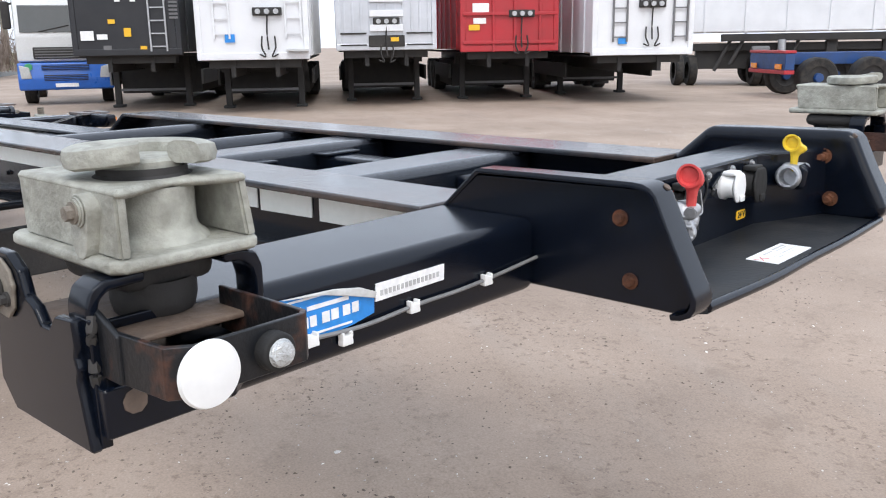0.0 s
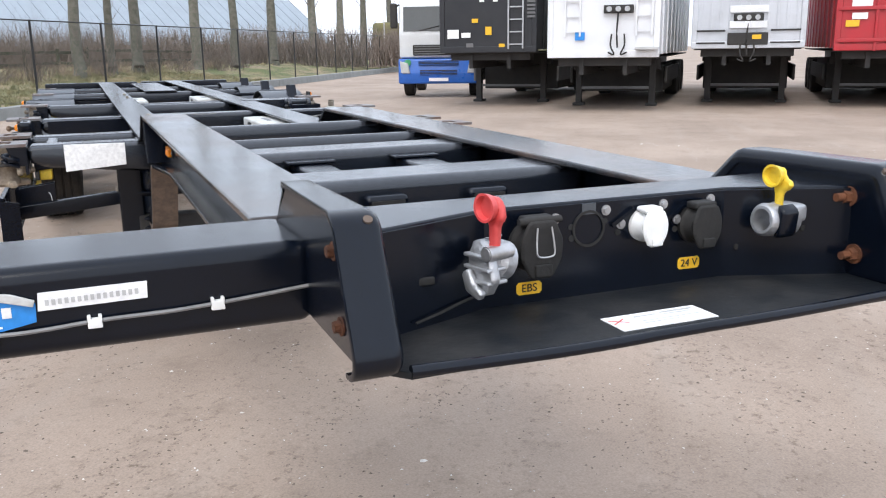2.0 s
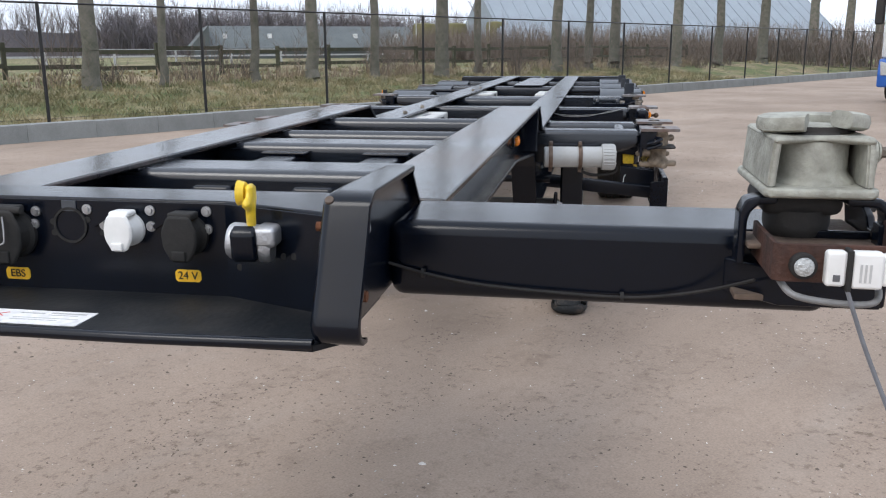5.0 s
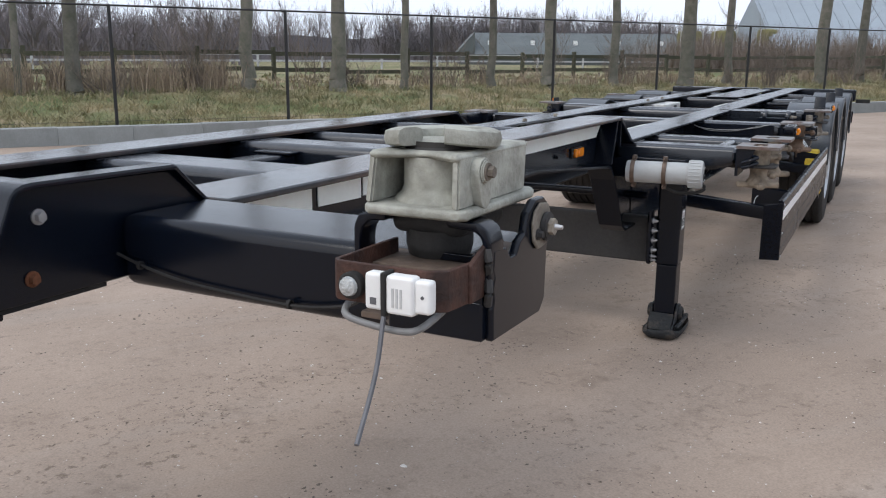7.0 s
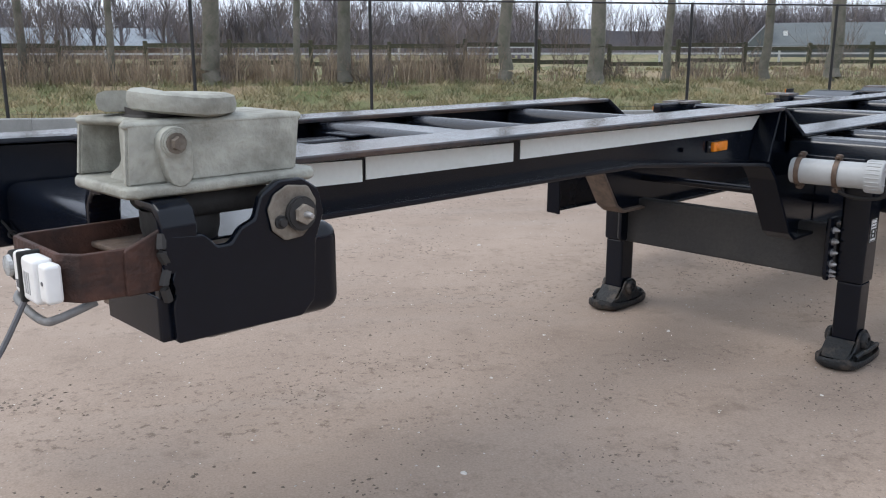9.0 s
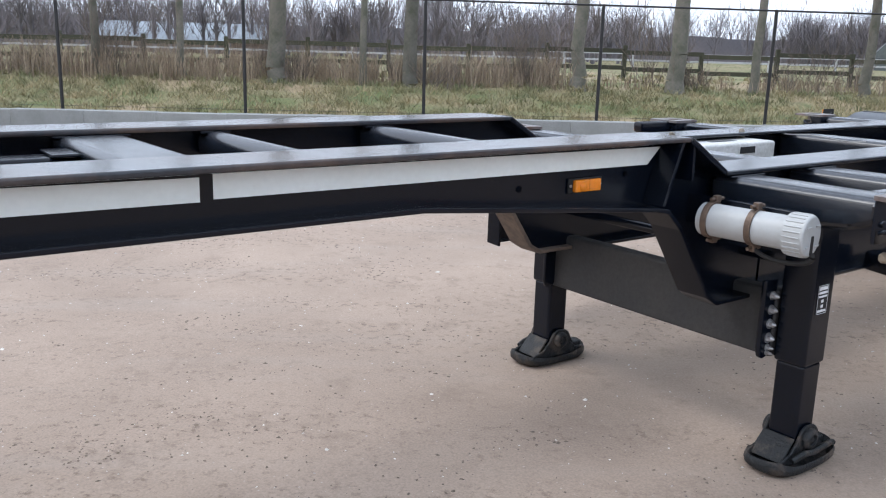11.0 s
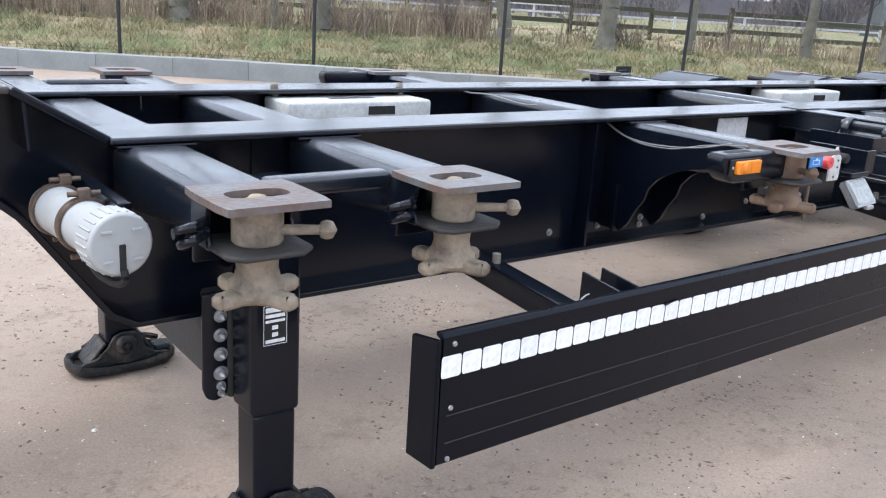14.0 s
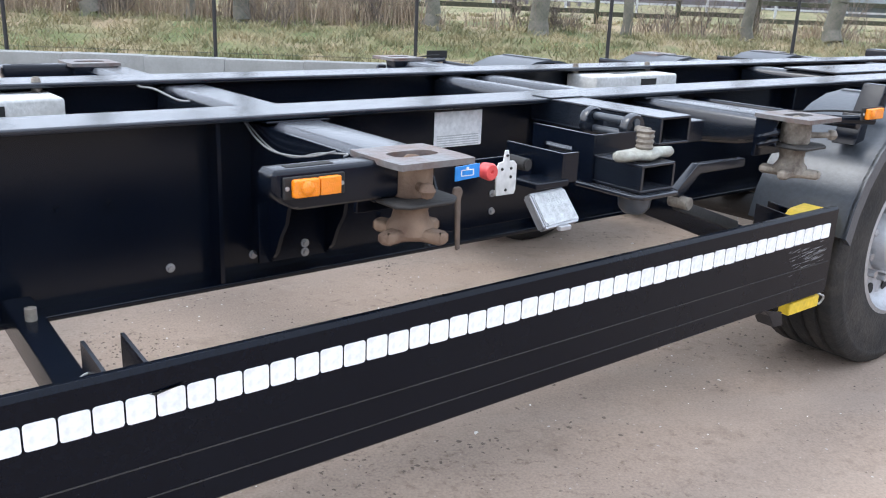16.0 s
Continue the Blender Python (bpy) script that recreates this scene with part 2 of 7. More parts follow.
def soil_material():
    """Damp, packed yard sand: broad wet and dry patches, faint tyre streaks, grit and clods."""
    m = material("packed_yard_sand", (0.372, 0.290, 0.231), 0.84, second=(0.262, 0.202, 0.160), scale=0.42, amount=0.85, sharp=(0.38, 0.64),
                 fine=110, bump=0.42, bump_scale=16, rough_span=0.16, spec=0.35)
    for q in m.node_tree.nodes:
        if q.type == "TEX_NOISE" and abs(q.inputs["Scale"].default_value - 16) < 0.1:
            q.inputs["Detail"].default_value, q.inputs["Roughness"].default_value = 11, 0.72
    n, l = m.node_tree.nodes, m.node_tree.links
    p = n["Principled BSDF"]
    was = p.inputs["Base Color"].links[0].from_socket
    co = n.new("ShaderNodeTexCoord")
    stretch = n.new("ShaderNodeMapping")
    stretch.inputs["Scale"].default_value = (0.35, 2.6, 1)
    stretch.inputs["Rotation"].default_value = (0, 0, radians(28))
    l.new(co.outputs["Object"], stretch.inputs["Vector"])
    streak = n.new("ShaderNodeTexNoise")
    streak.inputs["Scale"].default_value, streak.inputs["Detail"].default_value = 1.1, 8
    l.new(stretch.outputs["Vector"], streak.inputs["Vector"])
    sr = n.new("ShaderNodeValToRGB")
    sr.color_ramp.elements[0].position, sr.color_ramp.elements[1].position = 0.52, 0.72
    sr.color_ramp.elements[1].color = (0.22, 0.22, 0.22, 1)
    l.new(streak.outputs["Fac"], sr.inputs["Fac"])
    a = n.new("ShaderNodeMix")
    a.data_type = "RGBA"
    a.inputs["B"].default_value = (0.36, 0.315, 0.275, 1)
    l.new(sr.outputs["Color"], a.inputs["Factor"])
    l.new(was, a.inputs["A"])
    grit = n.new("ShaderNodeTexVoronoi")
    grit.inputs["Scale"].default_value = 26
    l.new(co.outputs["Object"], grit.inputs["Vector"])
    gr = n.new("ShaderNodeValToRGB")
    gr.color_ramp.elements[0].position, gr.color_ramp.elements[1].position = 0.06, 0.16
    gr.color_ramp.elements[0].color, gr.color_ramp.elements[1].color = (1, 1, 1, 1), (0, 0, 0, 1)
    l.new(grit.outputs["Distance"], gr.inputs["Fac"])
    patch = n.new("ShaderNodeTexNoise")
    patch.inputs["Scale"].default_value, patch.inputs["Detail"].default_value = 1.7, 6
    l.new(co.outputs["Object"], patch.inputs["Vector"])
    pr = n.new("ShaderNodeValToRGB")
    pr.color_ramp.elements[0].position, pr.color_ramp.elements[1].position = 0.5, 0.66
    l.new(patch.outputs["Fac"], pr.inputs["Fac"])
    both = n.new("ShaderNodeMath")
    both.operation = "MULTIPLY"
    l.new(gr.outputs["Color"], both.inputs[0])
    l.new(pr.outputs["Color"], both.inputs[1])
    b = n.new("ShaderNodeMix")
    b.data_type = "RGBA"
    b.inputs["B"].default_value = (0.11, 0.085, 0.07, 1)
    l.new(both.outputs[0], b.inputs["Factor"])
    l.new(a.outputs["Result"], b.inputs["A"])
    smudge = n.new("ShaderNodeTexNoise")
    smudge.inputs["Scale"].default_value, smudge.inputs["Detail"].default_value, smudge.inputs["Roughness"].default_value = 3.2, 11, 0.74
    l.new(co.outputs["Object"], smudge.inputs["Vector"])
    mr = n.new("ShaderNodeValToRGB")
    mr.color_ramp.elements[0].position, mr.color_ramp.elements[1].position = 0.54, 0.72
    mr.color_ramp.elements[1].color = (0.75, 0.75, 0.75, 1)
    l.new(smudge.outputs["Fac"], mr.inputs["Fac"])
    c = n.new("ShaderNodeMix")
    c.data_type = "RGBA"
    c.inputs["B"].default_value = (0.205, 0.156, 0.122, 1)
    l.new(mr.outputs["Color"], c.inputs["Factor"])
    l.new(b.outputs["Result"], c.inputs["A"])
    shell = n.new("ShaderNodeTexVoronoi")
    shell.inputs["Scale"].default_value = 19
    l.new(co.outputs["Object"], shell.inputs["Vector"])
    hr = n.new("ShaderNodeValToRGB")
    hr.color_ramp.elements[0].position, hr.color_ramp.elements[1].position = 0.05, 0.09
    hr.color_ramp.elements[0].color, hr.color_ramp.elements[1].color = (0.55, 0.55, 0.55, 1), (0, 0, 0, 1)
    l.new(shell.outputs["Distance"], hr.inputs["Fac"])
    d = n.new("ShaderNodeMix")
    d.data_type = "RGBA"
    d.inputs["B"].default_value = (0.52, 0.46, 0.40, 1)
    l.new(hr.outputs["Color"], d.inputs["Factor"])
    l.new(c.outputs["Result"], d.inputs["A"])
    crumb = n.new("ShaderNodeTexNoise")
    crumb.inputs["Scale"].default_value, crumb.inputs["Detail"].default_value, crumb.inputs["Roughness"].default_value = 21, 9, 0.7
    l.new(co.outputs["Object"], crumb.inputs["Vector"])
    kr = n.new("ShaderNodeValToRGB")
    kr.color_ramp.elements[0].position, kr.color_ramp.elements[1].position = 0.36, 0.46
    kr.color_ramp.elements[0].color, kr.color_ramp.elements[1].color = (0.85, 0.85, 0.85, 1), (0, 0, 0, 1)
    l.new(crumb.outputs["Fac"], kr.inputs["Fac"])
    worn = n.new("ShaderNodeTexNoise")
    worn.inputs["Scale"].default_value, worn.inputs["Detail"].default_value = 0.9, 7
    l.new(stretch.outputs["Vector"], worn.inputs["Vector"])
    wr = n.new("ShaderNodeValToRGB")
    wr.color_ramp.elements[0].position, wr.color_ramp.elements[1].position = 0.42, 0.62
    l.new(worn.outputs["Fac"], wr.inputs["Fac"])
    crust = n.new("ShaderNodeMath")
    crust.operation = "MULTIPLY"
    l.new(kr.outputs["Color"], crust.inputs[0])
    l.new(wr.outputs["Color"], crust.inputs[1])
    e = n.new("ShaderNodeMix")
    e.data_type = "RGBA"
    e.inputs["B"].default_value = (0.15, 0.112, 0.086, 1)
    l.new(crust.outputs[0], e.inputs["Factor"])
    l.new(d.outputs["Result"], e.inputs["A"])
    l.new(e.outputs["Result"], p.inputs["Base Color"])
    return m


SOIL = soil_material()
VERGE = material("verge_soil_and_grass", (0.125, 0.145, 0.06), 0.95, second=(0.30, 0.235, 0.15), scale=0.55, amount=0.95, sharp=(0.42, 0.6), fine=12, bump=0.9, bump_scale=9, spec=0.2)
STONE = material("shell_and_stone_grit", (0.74, 0.71, 0.66), 0.7, second=(0.16, 0.12, 0.1), scale=2.0, amount=0.9, bump=0.1)
CLOD = material("dark_clods", (0.135, 0.104, 0.083), 0.9, second=(0.26, 0.21, 0.175), scale=3.0, bump=0.3)


# ---- mesh helpers ----
def mesh_object(name, bm, mat, parent=None, label="", smooth=None):
    me = bpy.data.meshes.new(name)
    normals = []
    if smooth is not None:
        limit = math.cos(radians(max(smooth, 48)))
        bm.normal_update()
        sized = {}
        for f in bm.faces:
            f.smooth = True
            sized[f] = (f.normal.copy(), f.calc_area())
        for f in bm.faces:
            n = sized[f][0]
            for v in f.verts:
                total = Vector((0, 0, 0))
                for g in v.link_faces:
                    m, a = sized[g]
                    if m.dot(n) > limit:
                        total += m * a
                normals.append(total.normalized() if total.length > 0 else n)
    bm.to_mesh(me)
    bm.free()
    if normals:
        me.normals_split_custom_set(normals)
    me.materials.append(mat)
    ob = new(name, me)
    ob.parent = parent
    if label:
        ob["label"] = label
    return ob


def part(name, bm, mat, parent, label="", smooth=35):
    return mesh_object(name, bm, mat, parent, label, smooth)


def thing(name, label, category, group="", m=None, kind=""):
    ob = new(name)
    ob.empty_display_size = 0.2
    if m is not None:
        ob.matrix_world = m
    return tagged(ob, label, category, group, kind)


def box(x0, x1, y0, y1, z0, z1, bevel=0.004, seg=2, bm=None):
    x0, x1 = min(x0, x1), max(x0, x1)
    out = bmesh.new()
    bmesh.ops.create_cube(out, size=1)
    for v in out.verts:
        v.co = ((x0 + x1) / 2 + v.co.x * (x1 - x0), (y0 + y1) / 2 + v.co.y * (y1 - y0), (z0 + z1) / 2 + v.co.z * (z1 - z0))
    if bevel:
        bmesh.ops.bevel(out, geom=out.edges[:], offset=min(bevel, 0.45 * min(x1 - x0, y1 - y0, z1 - z0)), segments=seg, affect="EDGES", profile=0.5)
    return join(bm, out) if bm else out


def join(bm, other):
    me = bpy.data.meshes.new("joined")
    other.to_mesh(me)
    other.free()
    bm.from_mesh(me)
    bpy.data.meshes.remove(me)
    return bm


def prism(points, axis, a, b, bevel=0.003, bm=None):
    """A plate: the outline given in the two other axes (in x, y, z order), from a to b along the axis."""
    out = bmesh.new()

    def at(p, w):
        return {"x": (w, p[0], p[1]), "y": (p[0], w, p[1]), "z": (p[0], p[1], w)}[axis]
    lo, hi = min(a, b), max(a, b)
    low = [out.verts.new(at(p, lo)) for p in points]
    top = [out.verts.new(at(p, hi)) for p in points]
    out.faces.new(low)
    out.faces.new(top[::-1])
    for i in range(len(points)):
        j = (i + 1) % len(points)
        out.faces.new((low[j], low[i], top[i], top[j]))
    bmesh.ops.recalc_face_normals(out, faces=out.faces[:])
    if bevel:
        bmesh.ops.bevel(out, geom=[e for e in out.edges], offset=min(bevel, 0.4 * (hi - lo)), segments=1, affect="EDGES")
    return join(bm, out) if bm else out


def rod(p0, p1, r0, r1=None, seg=14, bm=None, bevel=0.0):
    p0, p1 = Vector(p0), Vector(p1)
    out = bmesh.new()
    d = p1 - p0
    bmesh.ops.create_cone(out, cap_ends=True, segments=seg, radius1=r0, radius2=r0 if r1 is None else r1, depth=d.length)
    if bevel:
        caps = [e for e in out.edges if any(len(f.verts) > 4 for f in e.link_faces)]
        bmesh.ops.bevel(out, geom=caps, offset=bevel, segments=2, affect="EDGES")
    bmesh.ops.transform(out, matrix=Matrix.Translation((p0 + p1) / 2) @ d.to_track_quat("Z", "Y").to_matrix().to_4x4(), verts=out.verts[:])
    return join(bm, out) if bm else out


def lathe(profile, m, seg=24, bm=None):
    """Turn (radius, height) pairs round z, then place by m."""
    out = bmesh.new()
    rings = []
    for r, h in profile:
        if r < 1e-5:
            rings.append([out.verts.new((0, 0, h))])
        else:
            rings.append([out.verts.new((r * math.cos(2 * math.pi * i / seg), r * math.sin(2 * math.pi * i / seg), h)) for i in range(seg)])
    for a, b in zip(rings, rings[1:]):
        for i in range(seg):
            j = (i + 1) % seg
            if len(a) == 1 and len(b) > 1:
                out.faces.new((a[0], b[j], b[i]))
            elif len(b) == 1 and len(a) > 1:
                out.faces.new((a[i], a[j], b[0]))
            elif len(a) > 1:
                out.faces.new((a[i], a[j], b[j], b[i]))
    bmesh.ops.recalc_face_normals(out, faces=out.faces[:])
    bmesh.ops.transform(out, matrix=m, verts=out.verts[:])
    return join(bm, out) if bm else out


def cable(points, r, seg=6, bm=None, taper=1.0):
    """A round cable through the points, smoothed."""
    pts = [Vector(p) for p in points]
    fine = []
    for i in range(len(pts) - 1):
        a, b, c, d = pts[max(i - 1, 0)], pts[i], pts[i + 1], pts[min(i + 2, len(pts) - 1)]
        for k in range(5):
            t = k / 5
            fine.append(0.5 * (2 * b + (c - a) * t + (2 * a - 5 * b + 4 * c - d) * t * t + (3 * b - a - 3 * c + d) * t ** 3))
    fine.append(pts[-1])
    out = bm or bmesh.new()
    rings = []
    for i, p in enumerate(fine):
        d = fine[min(i + 1, len(fine) - 1)] - fine[max(i - 1, 0)]
        q = d.to_track_quat("Z", "Y")
        rr = r * (1 + (taper - 1) * i / (len(fine) - 1))
        rings.append([out.verts.new(p + q @ Vector((rr * math.cos(2 * math.pi * k / seg), rr * math.sin(2 * math.pi * k / seg), 0))) for k in range(seg)])
    for a, b in zip(rings, rings[1:]):
        for k in range(seg):
            out.faces.new((a[k], a[(k + 1) % seg], b[(k + 1) % seg], b[k]))
    out.faces.new(rings[0][::-1])
    out.faces.new(rings[-1])
    return out


def bolt(p, way, r=0.011, h=0.009):
    """A hexagon bolt head with its washer."""
    p, way = Vector(p), Vector(way).normalized()
    bm = rod(p, p + way * 0.003, r * 1.45, seg=14)
    return rod(p + way * 0.003, p + way * (0.003 + h), r, r * 0.94, seg=6, bm=bm)


def ring_plate(outer, hole, axis, a, b):
    """A flat plate with a rectangular hole: four bars mitred round it, joined in one mesh."""
    (x0, y0, x1, y1), (u0, v0, u1, v1) = outer, hole
    bm = bmesh.new()
    for pts in (((x0, y0), (x1, y0), (u1, v0), (u0, v0)), ((x1, y0), (x1, y1), (u1, v1), (u1, v0)),
                ((x1, y1), (x0, y1), (u0, v1), (u1, v1)), ((x0, y1), (x0, y0), (u0, v0), (u0, v1))):
        prism(pts, axis, a, b, 0, bm)
    return bm

# ---- the yard: one sheet of sand, a kerb, a verge ----
TURN = radians(33)
ALONG, OUT = Vector((math.sin(TURN), math.cos(TURN), 0)), Vector((-math.cos(TURN), math.sin(TURN), 0))
EDGE = Matrix((( ALONG.x, OUT.x, 0, 0), (ALONG.y, OUT.y, 0, 0), (0, 0, 1, 0), (0, 0, 0, 1)))   # along the fence, out from the yard, up


def sheet(name, xs, ys, height, mat, m=None):
    verts = [(x, y, height(x, y)) for y in ys for x in xs]
    w = len(xs)
    faces = [(j * w + i, j * w + i + 1, (j + 1) * w + i + 1, (j + 1) * w + i) for j in range(len(ys) - 1) for i in range(w - 1)]
    me = bpy.data.meshes.new(name)
    me.from_pydata(verts, [], faces)
    for p in me.polygons:
        p.use_smooth = True
    me.materials.append(mat)
    ob = new(name, me)
    if m is not None:
        ob.matrix_world = m
    return ob


def yard_height(s, d):
    if d > 13.6:
        return -0.03
    p = Vector((s, d, 0))
    fade = max(0.0, 1 - max(abs(s - 4), abs(d - 2)) / 30)
    return (0.018 * noise.noise(p * 0.5) + 0.007 * noise.noise(p * 1.7) + 0.002 * noise.noise(p * 5)) * fade - 0.004


near = [x * 0.09 for x in range(-80, 150)]
ground = sheet("ground", [-900, -300, -120, -60, -30, -15] + near + [16, 20, 30, 60, 120, 300, 900],
               [-900, -300, -120, -60, -30, -15] + [y * 0.09 for y in range(-90, 100)] + [10, 11.5, 13.6, 13.9], yard_height, SOIL, EDGE)
tagged(ground, "damp packed sand yard with grit and tyre marks", "ground", kind="structure")


def verge_height(s, d):
    base = 0.25 if d < 14.6 else 0.25 + 0.42 * min(1, (d - 14.6) / 4.2)
    rough = 0.10 * noise.noise(Vector((s * 0.9, d * 1.3, 3))) + 0.05 * noise.noise(Vector((s * 2.7, d * 3.1, 9)))
    return base + (rough * min(1, max(0, d - 14.4)) if d < 40 else 0)


verge = sheet("grass_verge", [-900, -300, -100, -50, -28] + [x * 0.5 for x in range(-50, 150)] + [80, 100, 160, 300, 900],
              [13.9] + [14 + 0.25 * k for k in range(48)] + [27, 30, 35, 45, 70, 120, 300, 900], verge_height, VERGE, EDGE)
tagged(verge, "rough winter grass bank behind the kerb", "verge", kind="structure")

kerb = thing("kerb", "raised grey concrete kerb along the yard's edge", "kerb", m=EDGE, kind="structure")
stone_mesh = None
for k in range(64):
    if stone_mesh is None:
        first = part("kerb_block", box(0.001, 1.199, 13.62, 13.92, -0.2, 0.285, 0.008, 2), KERB, kerb)
        stone_mesh = first.data
        first.location.x = -14 + 1.2 * k
    else:
        o = new("kerb_block", stone_mesh)
        o.parent, o.location = kerb, (-14 + 1.2 * k, 0.004 * math.sin(k * 2.3), 0.006 * math.sin(k * 1.7))

# ---- grit, shells and clods lying on the sand ----
rng = random.Random(5)


def flake(verts, faces, s, d, r, flat):
    """One low, broken lump of five corners and a peak."""
    z = yard_height(s, d)
    n = len(verts)
    a = rng.random() * 6.3
    long = rng.uniform(0.8, 1.5)
    for k in range(5):
        w = k * 1.257
        u, v = r * long * math.cos(w) * rng.uniform(0.7, 1.3), r / long * math.sin(w) * rng.uniform(0.6, 1.2)
        verts.append((s + u * math.cos(a) - v * math.sin(a), d + u * math.sin(a) + v * math.cos(a), z - 0.003))
    verts.append((s + r * rng.uniform(-0.3, 0.3), d + r * rng.uniform(-0.3, 0.3), z + r * flat))
    faces += [(n + k, n + (k + 1) % 5, n + 5) for k in range(5)]


def scatter(name, verts, faces, mat, label, category):
    me = bpy.data.meshes.new(name)
    me.from_pydata(verts, [], faces)
    me.materials.append(mat)
    ob = new(name, me)
    ob.matrix_world = EDGE
    return tagged(ob, label, category, kind="stuff")


verts, faces = [], []
for _ in range(17000):
    s, d = rng.uniform(-6.5, 12.5), rng.uniform(-7.5, 8.5)
    flake(verts, faces, s, d, 0.0085 * rng.uniform(0.3, 1.0) ** 2 * (2.2 if rng.random() < 0.05 else 1) + 0.0014, 0.4)
scatter("scattered_grit", verts, faces, STONE, "pale shell grit scattered over the sand", "gravel")
verts, faces = [], []
for _ in range(8000):
    flake(verts, faces, rng.uniform(-6.5, 12.5), rng.uniform(-7.5, 8.5), 0.0075 * rng.uniform(0.3, 1.0) ** 2 + 0.0015, 0.4)
for _ in range(520):
    # broken crust in small clusters, some drawn out along old wheel tracks
    s, d, spread = rng.uniform(-6, 11), rng.uniform(-7, 8), rng.uniform(0.04, 0.22)
    turn, stretch = rng.uniform(-0.5, 0.5) + (0.6 if rng.random() < 0.6 else 2.1), rng.uniform(1.0, 3.2)
    for _ in range(int(12 + 200 * spread)):
        u, v = rng.gauss(0, spread) * stretch, rng.gauss(0, spread) / stretch ** 0.5
        flake(verts, faces, s + u * math.cos(turn) - v * math.sin(turn), d + u * math.sin(turn) + v * math.cos(turn), 0.0105 * rng.uniform(0.25, 1.0) ** 2 + 0.0015, 0.45)
for _ in range(230):
    # trodden spots: larger torn lumps in tight groups
    s, d, spread = rng.uniform(-5, 9), rng.uniform(-6, 7), rng.uniform(0.03, 0.10)
    turn = rng.uniform(0, 3.1)
    for _ in range(rng.randint(7, 26)):
        u, v = rng.gauss(0, spread) * 1.7, rng.gauss(0, spread) * 0.8
        flake(verts, faces, s + u * math.cos(turn) - v * math.sin(turn), d + u * math.sin(turn) + v * math.cos(turn), rng.uniform(0.003, 0.017), 0.32)
for s0, d0, turn, rows in ((1.2, 2.2, 0.55, 26), (3.6, -0.6, 0.75, 22), (-2.2, 3.4, 0.3, 24), (0.4, -2.8, 0.6, 22), (5.4, 1.8, 1.2, 20), (-0.8, 0.6, 2.2, 18), (3.0, 3.8, 0.5, 24)):
    # tread blocks pressed up by a tyre
    for i in range(rows):
        for j in range(5):
            if rng.random() < 0.72:
                continue
            u, v = i * 0.055 + 0.02 * abs(j - 2) + rng.gauss(0, 0.018), (j - 2) * 0.05 + rng.gauss(0, 0.015)
            flake(verts, faces, s0 + u * math.cos(turn) - v * math.sin(turn), d0 + u * math.sin(turn) + v * math.cos(turn), 0.015 * rng.uniform(0.2, 1.0) ** 1.5 + 0.002, 0.35)
for px, py, spread, count in ((-0.78, 1.53, 0.15, 220), (-0.60, 5.10, 0.15, 240), (0.03, 2.03, 0.10, 70), (-0.83, 1.96, 0.14, 90), (-2.6, 3.9, 0.25, 120), (1.25, 4.93, 0.16, 140), (0.5, 2.07, 0.15, 90)):
    p = Vector((px, py, 0))
    for _ in range(count):
        flake(verts, faces, p.dot(ALONG) + rng.gauss(0, spread), p.dot(OUT) + rng.gauss(0, spread * 0.6), 0.010 * rng.uniform(0.2, 1.0) ** 2 + 0.0015, 0.4)
scatter("scattered_clods", verts, faces, CLOD, "dark clods and broken crust lying on the sand", "soil")

# ---- the container chassis ----
chassis = thing("container_chassis", "black gooseneck container chassis semi-trailer standing on landing legs", "trailer")
REARY = 12.25


def marker_lamp(s, x, y, z, parent):
    """An amber side lamp: black base, a domed half over the bulb and a ribbed reflector half, two screws."""
    lamp = part("side_marker_lamp", box(s * (x + 0.006), s * (x + 0.024), y - 0.056, y + 0.004, z - 0.019, z + 0.019, 0.005), AMBER, parent, "amber side marker lamp")
    part("reflector", box(s * (x + 0.006), s * (x + 0.021), y + 0.006, y + 0.056, z - 0.019, z + 0.019, 0.003), AMBER, lamp)
    part("bulb_dome", lathe([(0.0155, 0), (0.0145, 0.003), (0.009, 0.006), (0, 0.007)], Matrix.Translation((s * (x + 0.0235), y - 0.026, z)) @ Euler((0, radians(90 * s), 0)).to_matrix().to_4x4(), 16), AMBER, lamp)
    part("lamp_base", box(s * x, s * (x + 0.008), y - 0.072, y + 0.072, z - 0.023, z + 0.023, 0.003), RUBBER, lamp)
    for dy in (-0.064, 0.064):
        part("screw", rod((s * (x + 0.008), y + dy, z), (s * (x + 0.011), y + dy, z), 0.005, 0.004, seg=8), ZINC, lamp)
    return lamp


